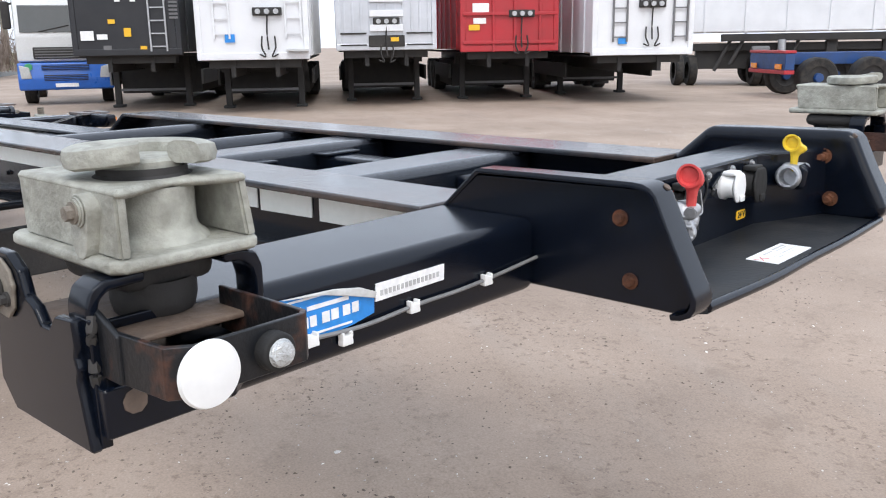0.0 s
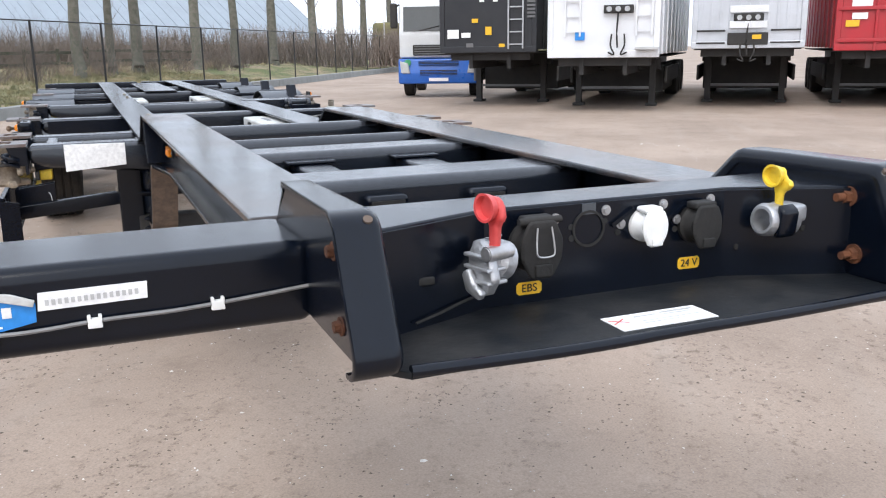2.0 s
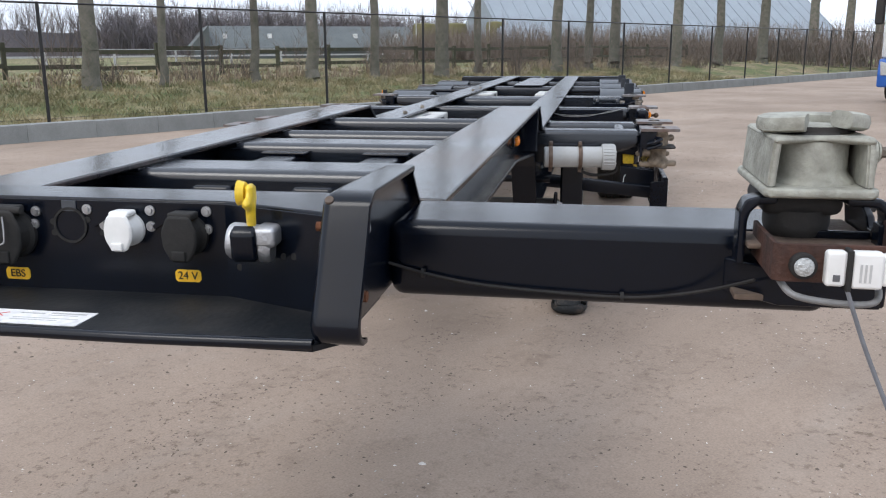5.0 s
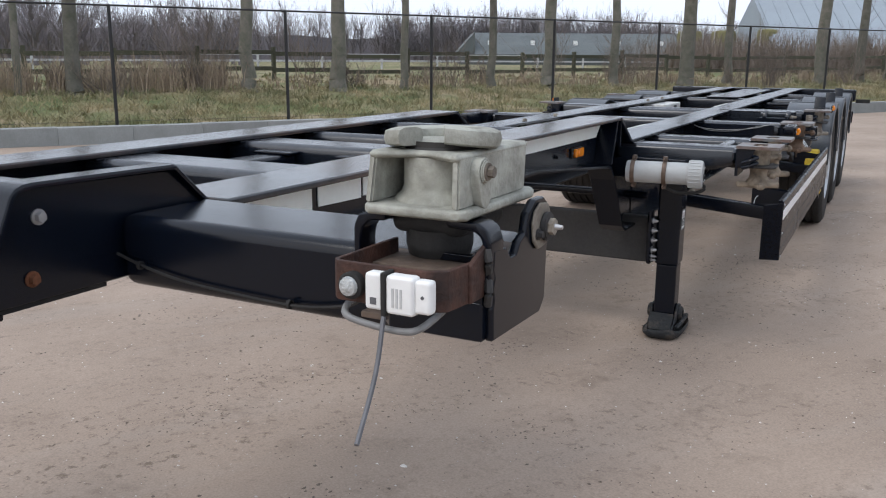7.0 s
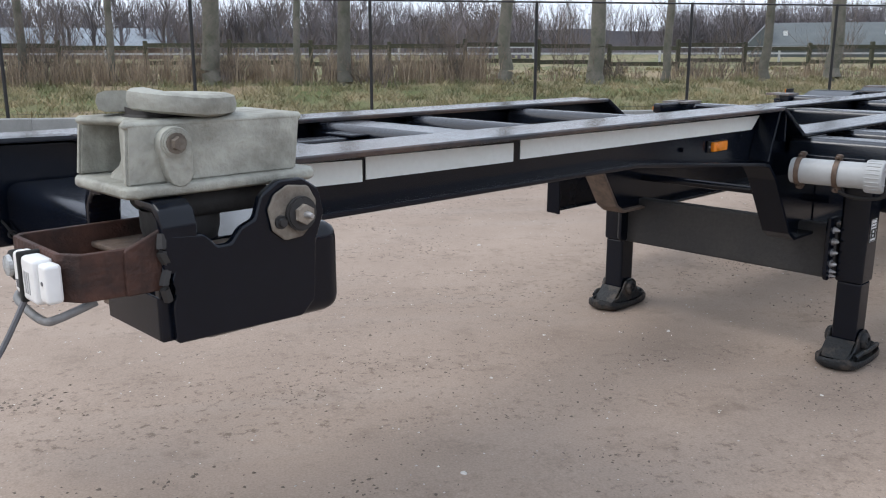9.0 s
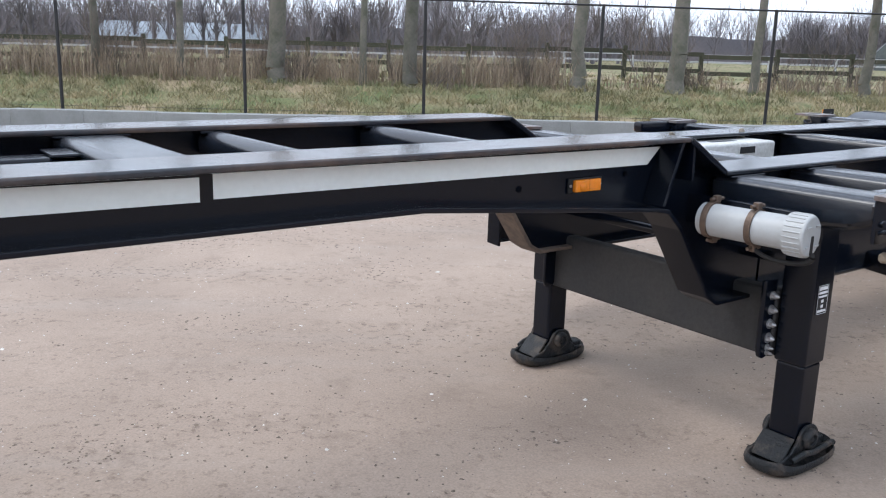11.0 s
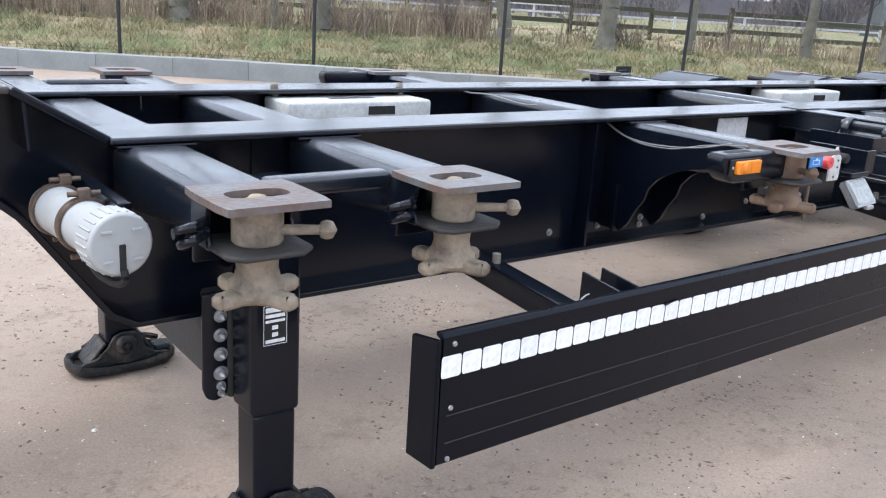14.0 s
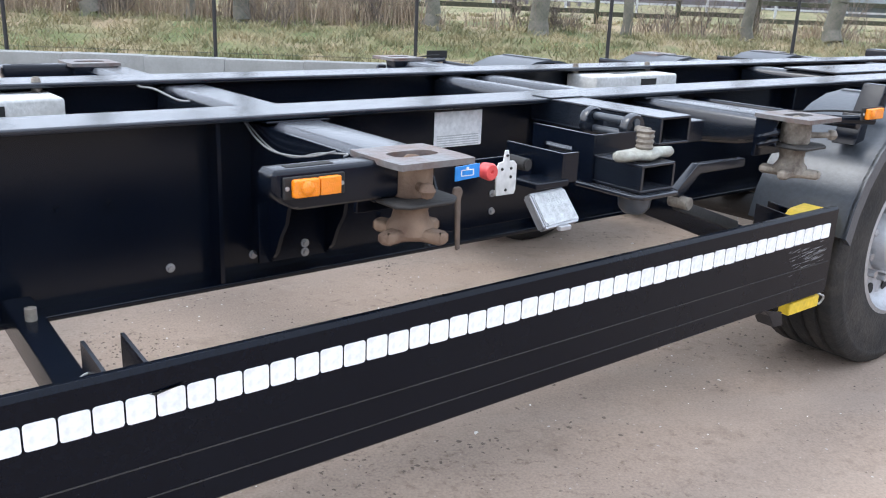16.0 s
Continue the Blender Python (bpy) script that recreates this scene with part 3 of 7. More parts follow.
for s in (-1, 1):
    # gooseneck beam, its drop plate and the sloping end
    part("gooseneck_flange", box(s * 0.345, s * 0.545, 0.318, 3.142, 1.188, 1.205, 0.005), WORN, chassis, "flange paint rubbed to brown bare steel")
    part("gooseneck_web", prism([(0.1, 1.10), (0.34, 1.10), (0.36, 1.06), (2.1, 1.06), (3.07, 0.975), (3.15, 0.91), (3.34, 0.64), (3.40, 0.605), (3.74, 0.605), (3.74, 1.068), (3.345, 1.068), (3.155, 1.188), (0.1, 1.188)],
                                "x", s * 0.439, s * 0.451, 0), BLACK, chassis)
    part("gooseneck_bottom_flange", prism([(0.36, 1.046), (2.1, 1.046), (3.02, 0.966), (3.02, 0.980), (2.1, 1.06), (0.36, 1.06)], "x", s * 0.36, s * 0.525, 0.002), BLACK, chassis)
    part("lower_drop_flange", prism([(3.02, 0.966), (3.08, 0.955), (3.145, 0.895), (3.33, 0.63), (3.395, 0.592), (3.74, 0.592), (3.74, 0.606), (3.405, 0.606), (3.345, 0.64), (3.155, 0.91), (3.085, 0.97), (3.02, 0.98)], "x", s * 0.40, s * 0.525, 0.002), BLACK if s > 0 else DIRTPLATE, chassis)
    part("sloped_end_plate", prism([(3.136, 1.189), (3.148, 1.205), (3.352, 1.085), (3.337, 1.069)], "x", s * 0.345, s * 0.548, 0.003), BLACK, chassis)
    part("stiffener_rib", prism([(3.105, 1.188), (3.12, 1.188), (3.045, 0.985), (3.03, 0.985)], "x", s * 0.452, s * 0.54, 0.002), BLACK, chassis)
    part("stiffener_rib", prism([(3.162, 1.186), (3.174, 1.181), (3.18, 1.06), (3.168, 1.06)], "x", s * 0.452, s * 0.54, 0.002), BLACK, chassis)
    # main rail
    part("main_rail_flange", box(s * 0.352, s * 0.552, 3.345, REARY, 1.067, 1.084, 0.005), DUSTSHEEN, chassis)
    part("main_rail_web", box(s * 0.444, s * 0.456, 3.744, REARY, 0.61, 1.067, 0), BLACK, chassis)
    part("main_rail_bottom_flange", box(s * 0.37, s * 0.525, 3.744, REARY, 0.594, 0.61, 0.004), BLACK, chassis)
    for y in (5.02, 6.3, 7.9, 9.4):
        part("web_stiffener", box(s * 0.457, s * 0.52, y, y + 0.012, 0.61, 1.066, 0), BLACK, chassis)
    # white tape lengths on the neck, with their gaps
    for y0, y1 in ((0.36, 0.725), (0.752, 0.95), (0.962, 1.53), (1.562, 3.12)):
        drop = 0.008 if y1 > 3 else 0
        part("reflective_strip", prism([(y0, 1.116), (y1 - (0.08 if drop else 0), 1.112), (y1 - (0.02 if drop else 0), 1.168), (y0, 1.174)], "x", s * 0.4515, s * 0.4545, 0), OLDTAPE, chassis, "long aged white reflective strip")
    for y, z in ((2.49, 1.07), (2.94, 1.09), (3.3, 0.93)):
        part("bolt", bolt((s * 0.4545, y, z), (s, 0, 0), 0.007, 0.006), BLACK, chassis)
    marker_lamp(s, 0.452, 2.752, 1.066, chassis)

# cross members of the neck
for y0, y1, z0, rnd in ((0.78, 1.0, 1.045, 0.03), (1.42, 1.62, 1.055, 0.03), (1.86, 1.94, 1.10, 0.036), (2.47, 2.57, 1.09, 0.036)):
    part("neck_crossmember", box(-0.436, 0.436, y0, y1, z0, 1.186, rnd, 4), DUSTSHEEN, chassis)
    for s in (-1, 1):
        part("weld_pad", box(s * 0.35, s * 0.432, y0 - 0.012, y1 + 0.012, 1.178, 1.1885, 0.003), BLACK, chassis)
for x in (-0.17, 0.17):
    part("spacer_channel", box(x - 0.055, x + 0.055, 1.0, 1.42, 1.10, 1.155, 0.012), BLACK, chassis)
    part("spacer_pad", box(x - 0.075, x + 0.075, 1.35, 1.42, 1.155, 1.165, 0.004), BLACK, chassis)
for x in (-0.14, 0.13):
    hood = part("cable_hood", box(x - 0.055, x + 0.055, 0.74, 0.78, 1.10, 1.15, 0.012), BLACK, chassis)
    part("cable_opening", box(x - 0.042, x + 0.042, 0.735, 0.741, 1.105, 1.138, 0), RUBBER, hood)

# cross members of the main frame
for y0, y1, rnd in ((3.40, 3.57, 0.03), (3.88, 4.05, 0.03), (5.21, 5.39, 0.03), (6.48, 6.60, 0.045), (6.70, 6.84, 0.045), (8.9, 9.05, 0.04), (10.3, 10.45, 0.04)):
    part("main_crossmember", box(-0.443, 0.443, y0, y1, 0.93, 1.062, rnd, 4), DUSTSHEEN, chassis)
part("centre_plate", box(-0.14, 0.2, 8.9, 11.6, 1.064, 1.078, 0.004), DUSTSHEEN, chassis)

# outriggers with their twist locks
STAR = []
for k in range(4):
    a = k * math.pi / 2 + 0.30
    for da, r in ((-0.20, 0.096), (-0.10, 0.101), (0.10, 0.101), (0.20, 0.096), (0.42, 0.052), (math.pi / 4, 0.045), (math.pi / 2 - 0.42, 0.052)):
        STAR.append((r * math.cos(a + da), r * math.sin(a + da)))


def twist_lock(y, s, tone=DIRTY, ahead=1.0, lift=0.0):
    """Lock plate with its slot, cone, collar, bent cradle, ball lever and star nut."""
    cx = s * 1.162
    hole = [(cx + s * 0.032 * math.copysign(abs(math.cos(w)) ** 0.6, math.cos(w)), y + 0.062 * math.copysign(abs(math.sin(w)) ** 0.6, math.sin(w))) for w in [2 * math.pi * k / 24 for k in range(24)]]
    bm = bmesh.new()
    outer = []
    for k in range(24):
        w = 2 * math.pi * k / 24
        c, q = s * math.cos(w), math.sin(w)
        m = max(abs(c) / 0.100, abs(q) / 0.105)
        outer.append((cx + c / m, y + q / m))
    rings = [[bm.verts.new((p[0], p[1], z)) for p in ps] for ps, z in ((outer, 1.064), (outer, 1.078), (hole, 1.078), (hole, 1.064))]
    for a, b in zip(rings, rings[1:] + rings[:1]):
        for k in range(24):
            bm.faces.new((a[k], a[(k + 1) % 24], b[(k + 1) % 24], b[k]))
    bmesh.ops.recalc_face_normals(bm, faces=bm.faces[:])
    lock = part("twist_lock", bm, PLATE, chassis, "rust-worn lock plate with grimy cast twist lock")
    at = Matrix.Translation((cx, y, 0))
    part("lock_cone", lathe([(0.030, 1.0), (0.030, 1.052), (0.026, 1.064), (0.014, 1.074), (0, 1.077)], at, 18), tone, lock)
    part("collar", lathe([(0, 0.984), (0.045, 0.984), (0.049, 0.989), (0.049, 1.044), (0.046, 1.050), (0.046, 1.063), (0, 1.063)], at, 24), tone, lock)
    part("cradle", prism([(cx - s * 0.088, y - 0.088), (cx + s * 0.060, y - 0.088), (cx + s * 0.086, y - 0.060), (cx + s * 0.086, y + 0.058), (cx + s * 0.058, y + 0.088), (cx - s * 0.088, y + 0.088)], "z", 0.972, 0.984, 0.004), UNDER, lock)
    for dy in (-0.092, 0.080):
        part("cheek_plate", prism([(cx - s * 0.095, 1.063), (cx - s * 0.012, 1.063), (cx - s * 0.030, 1.015), (cx - s * 0.010, 0.972), (cx - s * 0.095, 0.972)], "y", y + dy, y + dy + 0.012, 0.003), BLACK, lock)
    part("back_plate", box(cx - s * 0.100, cx - s * 0.086, y - 0.09, y + 0.09, 0.93, 1.063, 0.003), BLACK, lock)
    part("neck", lathe([(0.045, 0.972), (0.042, 0.955), (0.040, 0.935 + lift), (0.044, 0.918 + lift), (0.054, 0.905 + lift), (0.056, 0.885 + lift)], at, 20), tone, lock)
    part("star_nut", prism([(cx + p[0], y + p[1]) for p in STAR], "z", 0.870 + lift, 0.900 + lift, 0.008), tone, lock)
    ball = Vector((cx + s * (0.072 if ahead > 0 else 0.095), y + 0.108 * ahead, 1.014))
    stem = Vector((cx + s * 0.03, y + 0.03 * ahead, 1.012))
    part("lever", rod(stem, ball, 0.011, 0.009, bm=lathe([(0, -0.019), (0.012, -0.015), (0.019, 0), (0.012, 0.015), (0, 0.019)], Matrix.Translation(ball), 16)), tone, lock)
    for dz, out in ((0.0, 0.05), (-0.026, 0.035)):
        part("spring_clip", cable([(cx - s * 0.02, y - 0.094, 1.030 + dz), (cx + s * 0.005, y - 0.125, 1.028 + dz), (cx - s * 0.03, y - 0.118 - out * 0.5, 1.012 + dz), (cx - s * 0.06, y - 0.10 - out * 0.4, 1.000 + dz)], 0.009, 7), BLACK, lock)
    part("clip_pin", rod((cx - s * 0.03, y - 0.150, 1.008), (cx - s * 0.03, y - 0.085, 1.008), 0.010, seg=10), BLACK, lock)
    return lock


for s in (-1, 1):
    for k, (y, w) in enumerate(((3.455, 0.085), (3.93, 0.085), (5.25, 0.088), (6.86, 0.09), (9.0, 0.075), (10.4, 0.075))):
        part("outrigger", prism([(s * 0.457, 1.062), (s * 1.066, 1.062), (s * 1.066, 0.985), (s * 0.98, 0.952), (s * 0.457, 0.90)], "y", y - w, y + w, 0.024), DUSTSHEEN, chassis)
        part("weld_pad", box(s * 0.47, s * 0.56, y - w - 0.012, y + w + 0.012, 1.058, 1.066, 0.003), BLACK, chassis)
        twist_lock(y - (0.025, 0.035, 0.05, 0.05, 0.02, 0.02)[k], s, (LOCKBEIGE, LOCKBEIGE, LOCKRUST, DIRTY, DIRTY, DIRTY)[k], -0.25 if k == 2 else 1.0, 0.013 if k == 2 else 0.0)
    # boxed foot of the third outrigger: two curved gussets closed by a bolted plate
    curve = [(0.66 + 0.36 * (1 - math.cos(radians(w))), 0.80 + 0.17 * math.sin(radians(w))) for w in range(0, 91, 15)]
    for yy in (5.155, 5.338):
        part("gusset", prism([(s * 0.457, 1.05), (s * 0.457, 0.665), (s * 0.56, 0.665), (s * 0.60, 0.70), (s * 0.63, 0.76)] + [(s * p, q) for p, q in curve] + [(s * 1.02, 1.05)], "y", yy - 0.006, yy + 0.006, 0), BLACK, chassis)
    foot_plate = part("bolted_plate", box(s * 0.548, s * 0.560, 5.12, 5.344, 0.665, 0.84, 0.002), BLACK, chassis)
    for y, z in ((5.265, 0.705), (5.265, 0.678)):
        part("bolt", bolt((s * 0.560, y, z), (s, 0, 0), 0.009, 0.008), ZINC, foot_plate)
    part("tie_tube", box(s * 0.93, s * 0.985, 3.54, 3.85, 1.015, 1.058, 0.012), DUSTSHEEN, chassis)
    # rear bolster half, lamps bar
    part("rear_bolster", box(s * 0.02, s * 1.24, 12.1, 12.3, 0.93, 1.08, 0.02), BLACK, chassis)

# landing legs
def pan(cx, cy, half_x, half_y, seed):
    """A dished, battered foot pan with an uneven rim."""
    g = random.Random(seed)
    bm = bmesh.new()
    n, rings = 36, []
    dents = [g.uniform(-1, 1) for _ in range(12)]
    for scale, z, lift in ((0.90, -0.004, 0.0), (0.99, 0.010, 0.1), (1.0, 0.026, 0.6), (0.965, 0.036, 1.0), (0.90, 0.030, 0.8), (0.82, 0.018, 0.2)):
        ring = []
        for k in range(n):
            w = 2 * math.pi * k / n
            c, q = math.cos(w), math.sin(w)
            u, v = math.copysign(abs(c) ** 0.7, c), math.copysign(abs(q) ** 0.62, q)
            d = dents[k // 3] * (1 - (k % 3) / 3) + dents[(k // 3 + 1) % 12] * (k % 3) / 3
            ring.append(bm.verts.new((cx + scale * half_x * u * (1 + 0.03 * d), cy + scale * half_y * v, z + lift * (0.009 * d + 0.016 * abs(q) ** 3))))
        rings.append(ring)
    for a, b in zip(rings, rings[1:]):
        for k in range(n):
            bm.faces.new((a[k], a[(k + 1) % n], b[(k + 1) % n], b[k]))
    bm.faces.new(rings[0][::-1])
    bm.faces.new(rings[-1])
    bmesh.ops.recalc_face_normals(bm, faces=bm.faces[:])
    return bm


for s in (-1, 1):
    leg = part("landing_leg", box(s * 0.640, s * 0.766, 3.602, 3.738, 0.385, 1.0, 0.014, 3), BLACK, chassis, "black landing leg with a worn inner ram")
    part("inner_ram", box(s * 0.648, s * 0.760, 3.612, 3.731, 0.07, 0.39, 0.014, 3), BLACK, leg)
    part("bearing_plate", prism([(3.532, 0.425), (3.542, 0.398), (3.565, 0.388), (3.592, 0.398), (3.606, 0.425), (3.606, 0.69), (3.532, 0.69)], "x", s * 0.607, s * 0.627, 0.005), BLACK, leg)
    for z, r in ((0.412, 0.007), (0.432, 0.009), (0.468, 0.014), (0.522, 0.013), (0.575, 0.013), (0.628, 0.012)):
        b = part("bolt", bolt((s * 0.627, 3.578, z), (s, 0, 0), r, 0.013), ZINC if s > 0 else BLACK, leg)
        part("bolt_tip", lathe([(r * 0.72, 0), (r * 0.6, 0.006), (r * 0.2, 0.012), (0, 0.013)], Matrix.Translation((s * 0.643, 3.578, z)) @ Euler((0, radians(90 * s), 0)).to_matrix().to_4x4(), 10), ZINC if s > 0 else BLACK, b)
    foot = part("foot", pan(s * 0.71, 3.68, 0.108, 0.205, 3 if s > 0 else 8), FOOTMUD, leg, "mud-caked dished steel foot")
    for x in (0.628, 0.762):
        part("foot_cheek", prism([(3.50, 0.022), (3.85, 0.024), (3.842, 0.046), (3.79, 0.052), (3.752, 0.082), (3.742, 0.128), (3.715, 0.150), (3.668, 0.155), (3.636, 0.142), (3.612, 0.100), (3.572, 0.062), (3.52, 0.050)], "x", s * x, s * (x + 0.014), 0.004), FOOTMUD, foot)
        side = 1 if x > 0.7 else -1
        hub = Matrix.Translation((s * (x + (0.014 if side > 0 else 0)), 3.678, 0.104)) @ Euler((0, radians(90 * s * side), 0)).to_matrix().to_4x4()
        part("pin_hub", lathe([(0.040, 0), (0.040, 0.012), (0.034, 0.020), (0.022, 0.022), (0.020, 0.012), (0.012, 0.012), (0.010, 0.018), (0, 0.018)], hub, 20), FOOTMUD, foot)
    for y0, y1, z0, z1 in ((3.60, 3.53, 0.115, 0.034), (3.745, 3.80, 0.135, 0.036)):
        part("rocker_plate", prism([(y0, z0), (y1, z1), (y1 + (0.012 if y1 < y0 else -0.012), z1 - 0.004), (y0 + (0.012 if y1 < y0 else -0.012), z0 - 0.004)], "x", s * 0.640, s * 0.764, 0.003), FOOTMUD, foot)
    part("foot_strap", cable([(s * 0.79, 3.56, 0.05), (s * 0.80, 3.62, 0.066), (s * 0.79, 3.70, 0.05), (s * 0.795, 3.79, 0.062), (s * 0.78, 3.85, 0.046)], 0.012, 7), FOOTMUD, foot)
    part("foot_lug", box(s * 0.66, s * 0.74, 3.80, 3.86, 0.02, 0.06, 0.01), FOOTMUD, foot)
    leg.location.x = 0.0 if s > 0 else 0.105
    if s > 0:
        st = part("maker_plate", box(0.7665, 0.7685, 3.630, 3.697, 0.583, 0.690, 0), RUBBER, leg, "black maker's plate with white print")
        for z, h, a, b in ((0.671, 0.013, 3.637, 3.690), (0.657, 0.009, 3.637, 3.690), (0.644, 0.007, 3.637, 3.690), (0.625, 0.011, 3.655, 3.671), (0.606, 0.011, 3.655, 3.671), (0.590, 0.009, 3.637, 3.690)):
            part("print_bar", box(0.7685, 0.7692, a, b, z, z + h, 0), PAPER, st)
        for y in (3.6315, 3.6945):
            part("plate_border", box(0.7685, 0.7691, y, y + 0.0012, 0.584, 0.689, 0), PAPER, st)
        for z in (0.584, 0.688):
            part("plate_border", box(0.7685, 0.7691, 3.6315, 3.6957, z, z + 0.0012, 0), PAPER, st)
part("leg_cross_beam", box(-0.575, 0.635, 3.595, 3.665, 0.39, 0.645, 0.014, 3), UNDER, chassis)
part("leg_drive_shaft", rod((-0.58, 3.62, 0.76), (0.58, 3.62, 0.76), 0.02), BLACK, chassis)

# document tube under the end of the neck
tube = part("document_tube", rod((0.568, 3.208, 0.938), (0.872, 3.2415, 0.938), 0.054, seg=28, bevel=0.004), TUBE, chassis, "pale grey plastic document tube with screw cap")
cap_at = Matrix.Translation((0.862, 3.2415, 0.938)) @ Euler((0, radians(90), radians(6.3))).to_matrix().to_4x4()
part("cap", lathe([(0.0565, 0), (0.066, 0.002), (0.066, 0.064), (0.062, 0.069), (0.058, 0.071), (0, 0.072)], cap_at, 36), TUBE, tube)
for k in range(24):
    a = 2 * math.pi * k / 24
    p = [cap_at @ Vector((0.0655 * math.cos(a), 0.0655 * math.sin(a), h)) for h in (0.008, 0.06)]
    part("cap_rib", rod(p[0], p[1], 0.0032, seg=5), TUBE, tube)
for k in range(4):
    a = math.pi / 4 + k * math.pi / 2
    c = cap_at @ Vector((0.043 * math.cos(a), 0.043 * math.sin(a), 0.0735))
    part("cap_lug", box(c.x - 0.002, c.x + 0.003, c.y - 0.011, c.y + 0.011, c.z - 0.003, c.z + 0.003, 0.001), TUBE, tube)
part("latch_slot", box(0.931, 0.937, 3.243, 3.256, 0.885, 0.940, 0.002), RUBBER, tube)
part("latch_strap", cable([(0.937, 3.25, 0.888), (0.94, 3.25, 0.866), (0.90, 3.245, 0.848), (0.82, 3.235, 0.845), (0.765, 3.23, 0.862), (0.745, 3.23, 0.88)], 0.008, 8), RUBBER, tube)
for x in (0.60, 0.752):
    at = Matrix.Translation((x, 3.208 + 0.11 * (x - 0.568), 0.938)) @ Euler((0, radians(90), radians(6.3))).to_matrix().to_4x4()
    cl = part("hose_clamp", lathe([(0.055, -0.010), (0.0605, -0.010), (0.0615, 0), (0.0605, 0.010), (0.055, 0.010)], at, 32), CLAMP, tube, "brown steel hose clamp")
    for dz in (0.068, -0.068):
        part("clamp_ear", box(x - 0.010, x + 0.010, 3.216, 3.242, 0.938 + dz - 0.012, 0.938 + dz + 0.012, 0.004), CLAMP, cl)
        part("clamp_screw", rod((x, 3.196, 0.938 + dz), (x, 3.262, 0.938 + dz), 0.006, seg=8), CLAMP, cl)
part("tube_bracket", box(0.45, 0.84, 3.27, 3.30, 0.90, 1.0, 0.004), BLACK, chassis)

# ---- front crossbeam and the connection trough ----
for s in (-1, 1):
    part("front_beam", box(s * 0.488, s * 1.2, 0.085, 0.315, 1.074, 1.206, 0.024, 4), BLACK, chassis, "black box beam")
    cheek = part("trough_cheek", prism([(0.33, 1.18), (0.225, 1.272), (-0.118, 1.278), (-0.132, 1.268), (-0.198, 1.14), (-0.206, 1.114), (-0.200, 1.096), (-0.184, 1.0855), (0.33, 1.0855)], "x", s * 0.449, s * 0.487, 0.004), BLACK, chassis)
    # one bent sheet: over the slope and the top, round the corner and down the front, turned outwards
    path = [(0.335, 1.184), (0.236, 1.272), (0.226, 1.279), (0.212, 1.284), (0.10, 1.2865), (-0.10, 1.289), (-0.122, 1.288), (-0.136, 1.282), (-0.146, 1.272), (-0.18, 1.20), (-0.214, 1.134), (-0.221, 1.118), (-0.220, 1.104), (-0.212, 1.091), (-0.196, 1.083), (-0.180, 1.081)]
    inner, outer = (0.445, 0.520) if s > 0 else (0.437, 0.507)
    bm = bmesh.new()
    rings = []
    for k, (y, z) in enumerate(path):
        y0, z0 = path[max(0, k - 1)]
        y1, z1 = path[min(len(path) - 1, k + 1)]
        ty, tz = y1 - y0, z1 - z0
        size = math.hypot(ty, tz)
        ny, nz = -tz / size, ty / size
        if k < 8 and nz < 0 or k >= 8 and ny > 0:
            ny, nz = -ny, -nz
        edge = outer - (0.022 * (1 - k / 6) if k < 6 else 0.0)
        section = ((inner, 0.030), (inner, 0.016), (inner + 0.003, 0.008), (inner + 0.009, 0.002), (inner + 0.017, 0.0), (edge - 0.002, 0.0), (edge, 0.003), (edge, 0.009), (inner + 0.02, 0.010), (inner + 0.012, 0.016), (inner + 0.012, 0.030))
        rings.append([bm.verts.new((s * u, y - ny * d, z - nz * d)) for u, d in section])
    for a, b in zip(rings, rings[1:]):
        for j in range(11):
            bm.faces.new((a[j], a[(j + 1) % 11], b[(j + 1) % 11], b[j]))
    bm.faces.new(rings[0][::-1])
    bm.faces.new(rings[-1])
    bmesh.ops.recalc_face_normals(bm, faces=bm.faces[:])
    part("cheek_flange", bm, BLACK, cheek, smooth=50)
    cheek.location = (0, 0, 0) if s > 0 else (-0.014, -0.010, 0)
    for y, z in ((-0.076, 1.227), (-0.098, 1.126)):
        part("rusty_bolt", bolt((s * 0.487, y, z), (s, 0, 0), 0.0095, 0.009), RUST if not (s > 0 and z > 1.2) else ZINC, cheek, "rusty hexagon bolt")
        part("rusty_stud", rod((s * 0.449, y, z), (s * 0.417, y, z), 0.0075, seg=10), RUST, cheek)
        part("rusty_nut", bolt((s * 0.4487, y, z), (-s, 0, 0), 0.0125, 0.012), RUST, cheek)
    part("drain_hole", rod((s * 0.458, -0.137, 1.276), (s * 0.458, -0.1405, 1.2805), 0.0065, seg=16), DIRTPLATE, cheek)
panel = part("connection_panel", prism([(-0.455, -0.0846), (-0.235, 0.0), (0.235, 0.0), (0.455, -0.0846), (0.455, -0.0766), (0.237, 0.008), (-0.237, 0.008), (-0.455, -0.0766)], "z", 1.085, 1.243, 0.001), BLACK, chassis)
part("panel_top_shelf", prism([(-0.455, -0.0776), (-0.237, 0.004), (0.237, 0.004), (0.455, -0.0776), (0.455, 0.115), (-0.455, 0.115)], "z", 1.236, 1.247, 0.003), BLACK, chassis)
part("trough_floor", prism([(-0.47, -0.18), (-0.44, -0.214), (0.45, -0.214), (0.478, -0.18), (0.478, 0.06), (-0.47, 0.06)], "z", 1.076, 1.0862, 0.001), TROUGH, chassis)
part("trough_lip", cable([(-0.44, -0.212, 1.087), (-0.2, -0.219, 1.083), (0, -0.217, 1.084), (0.2, -0.219, 1.085), (0.45, -0.212, 1.087)], 0.009, 8), BLACK, chassis)
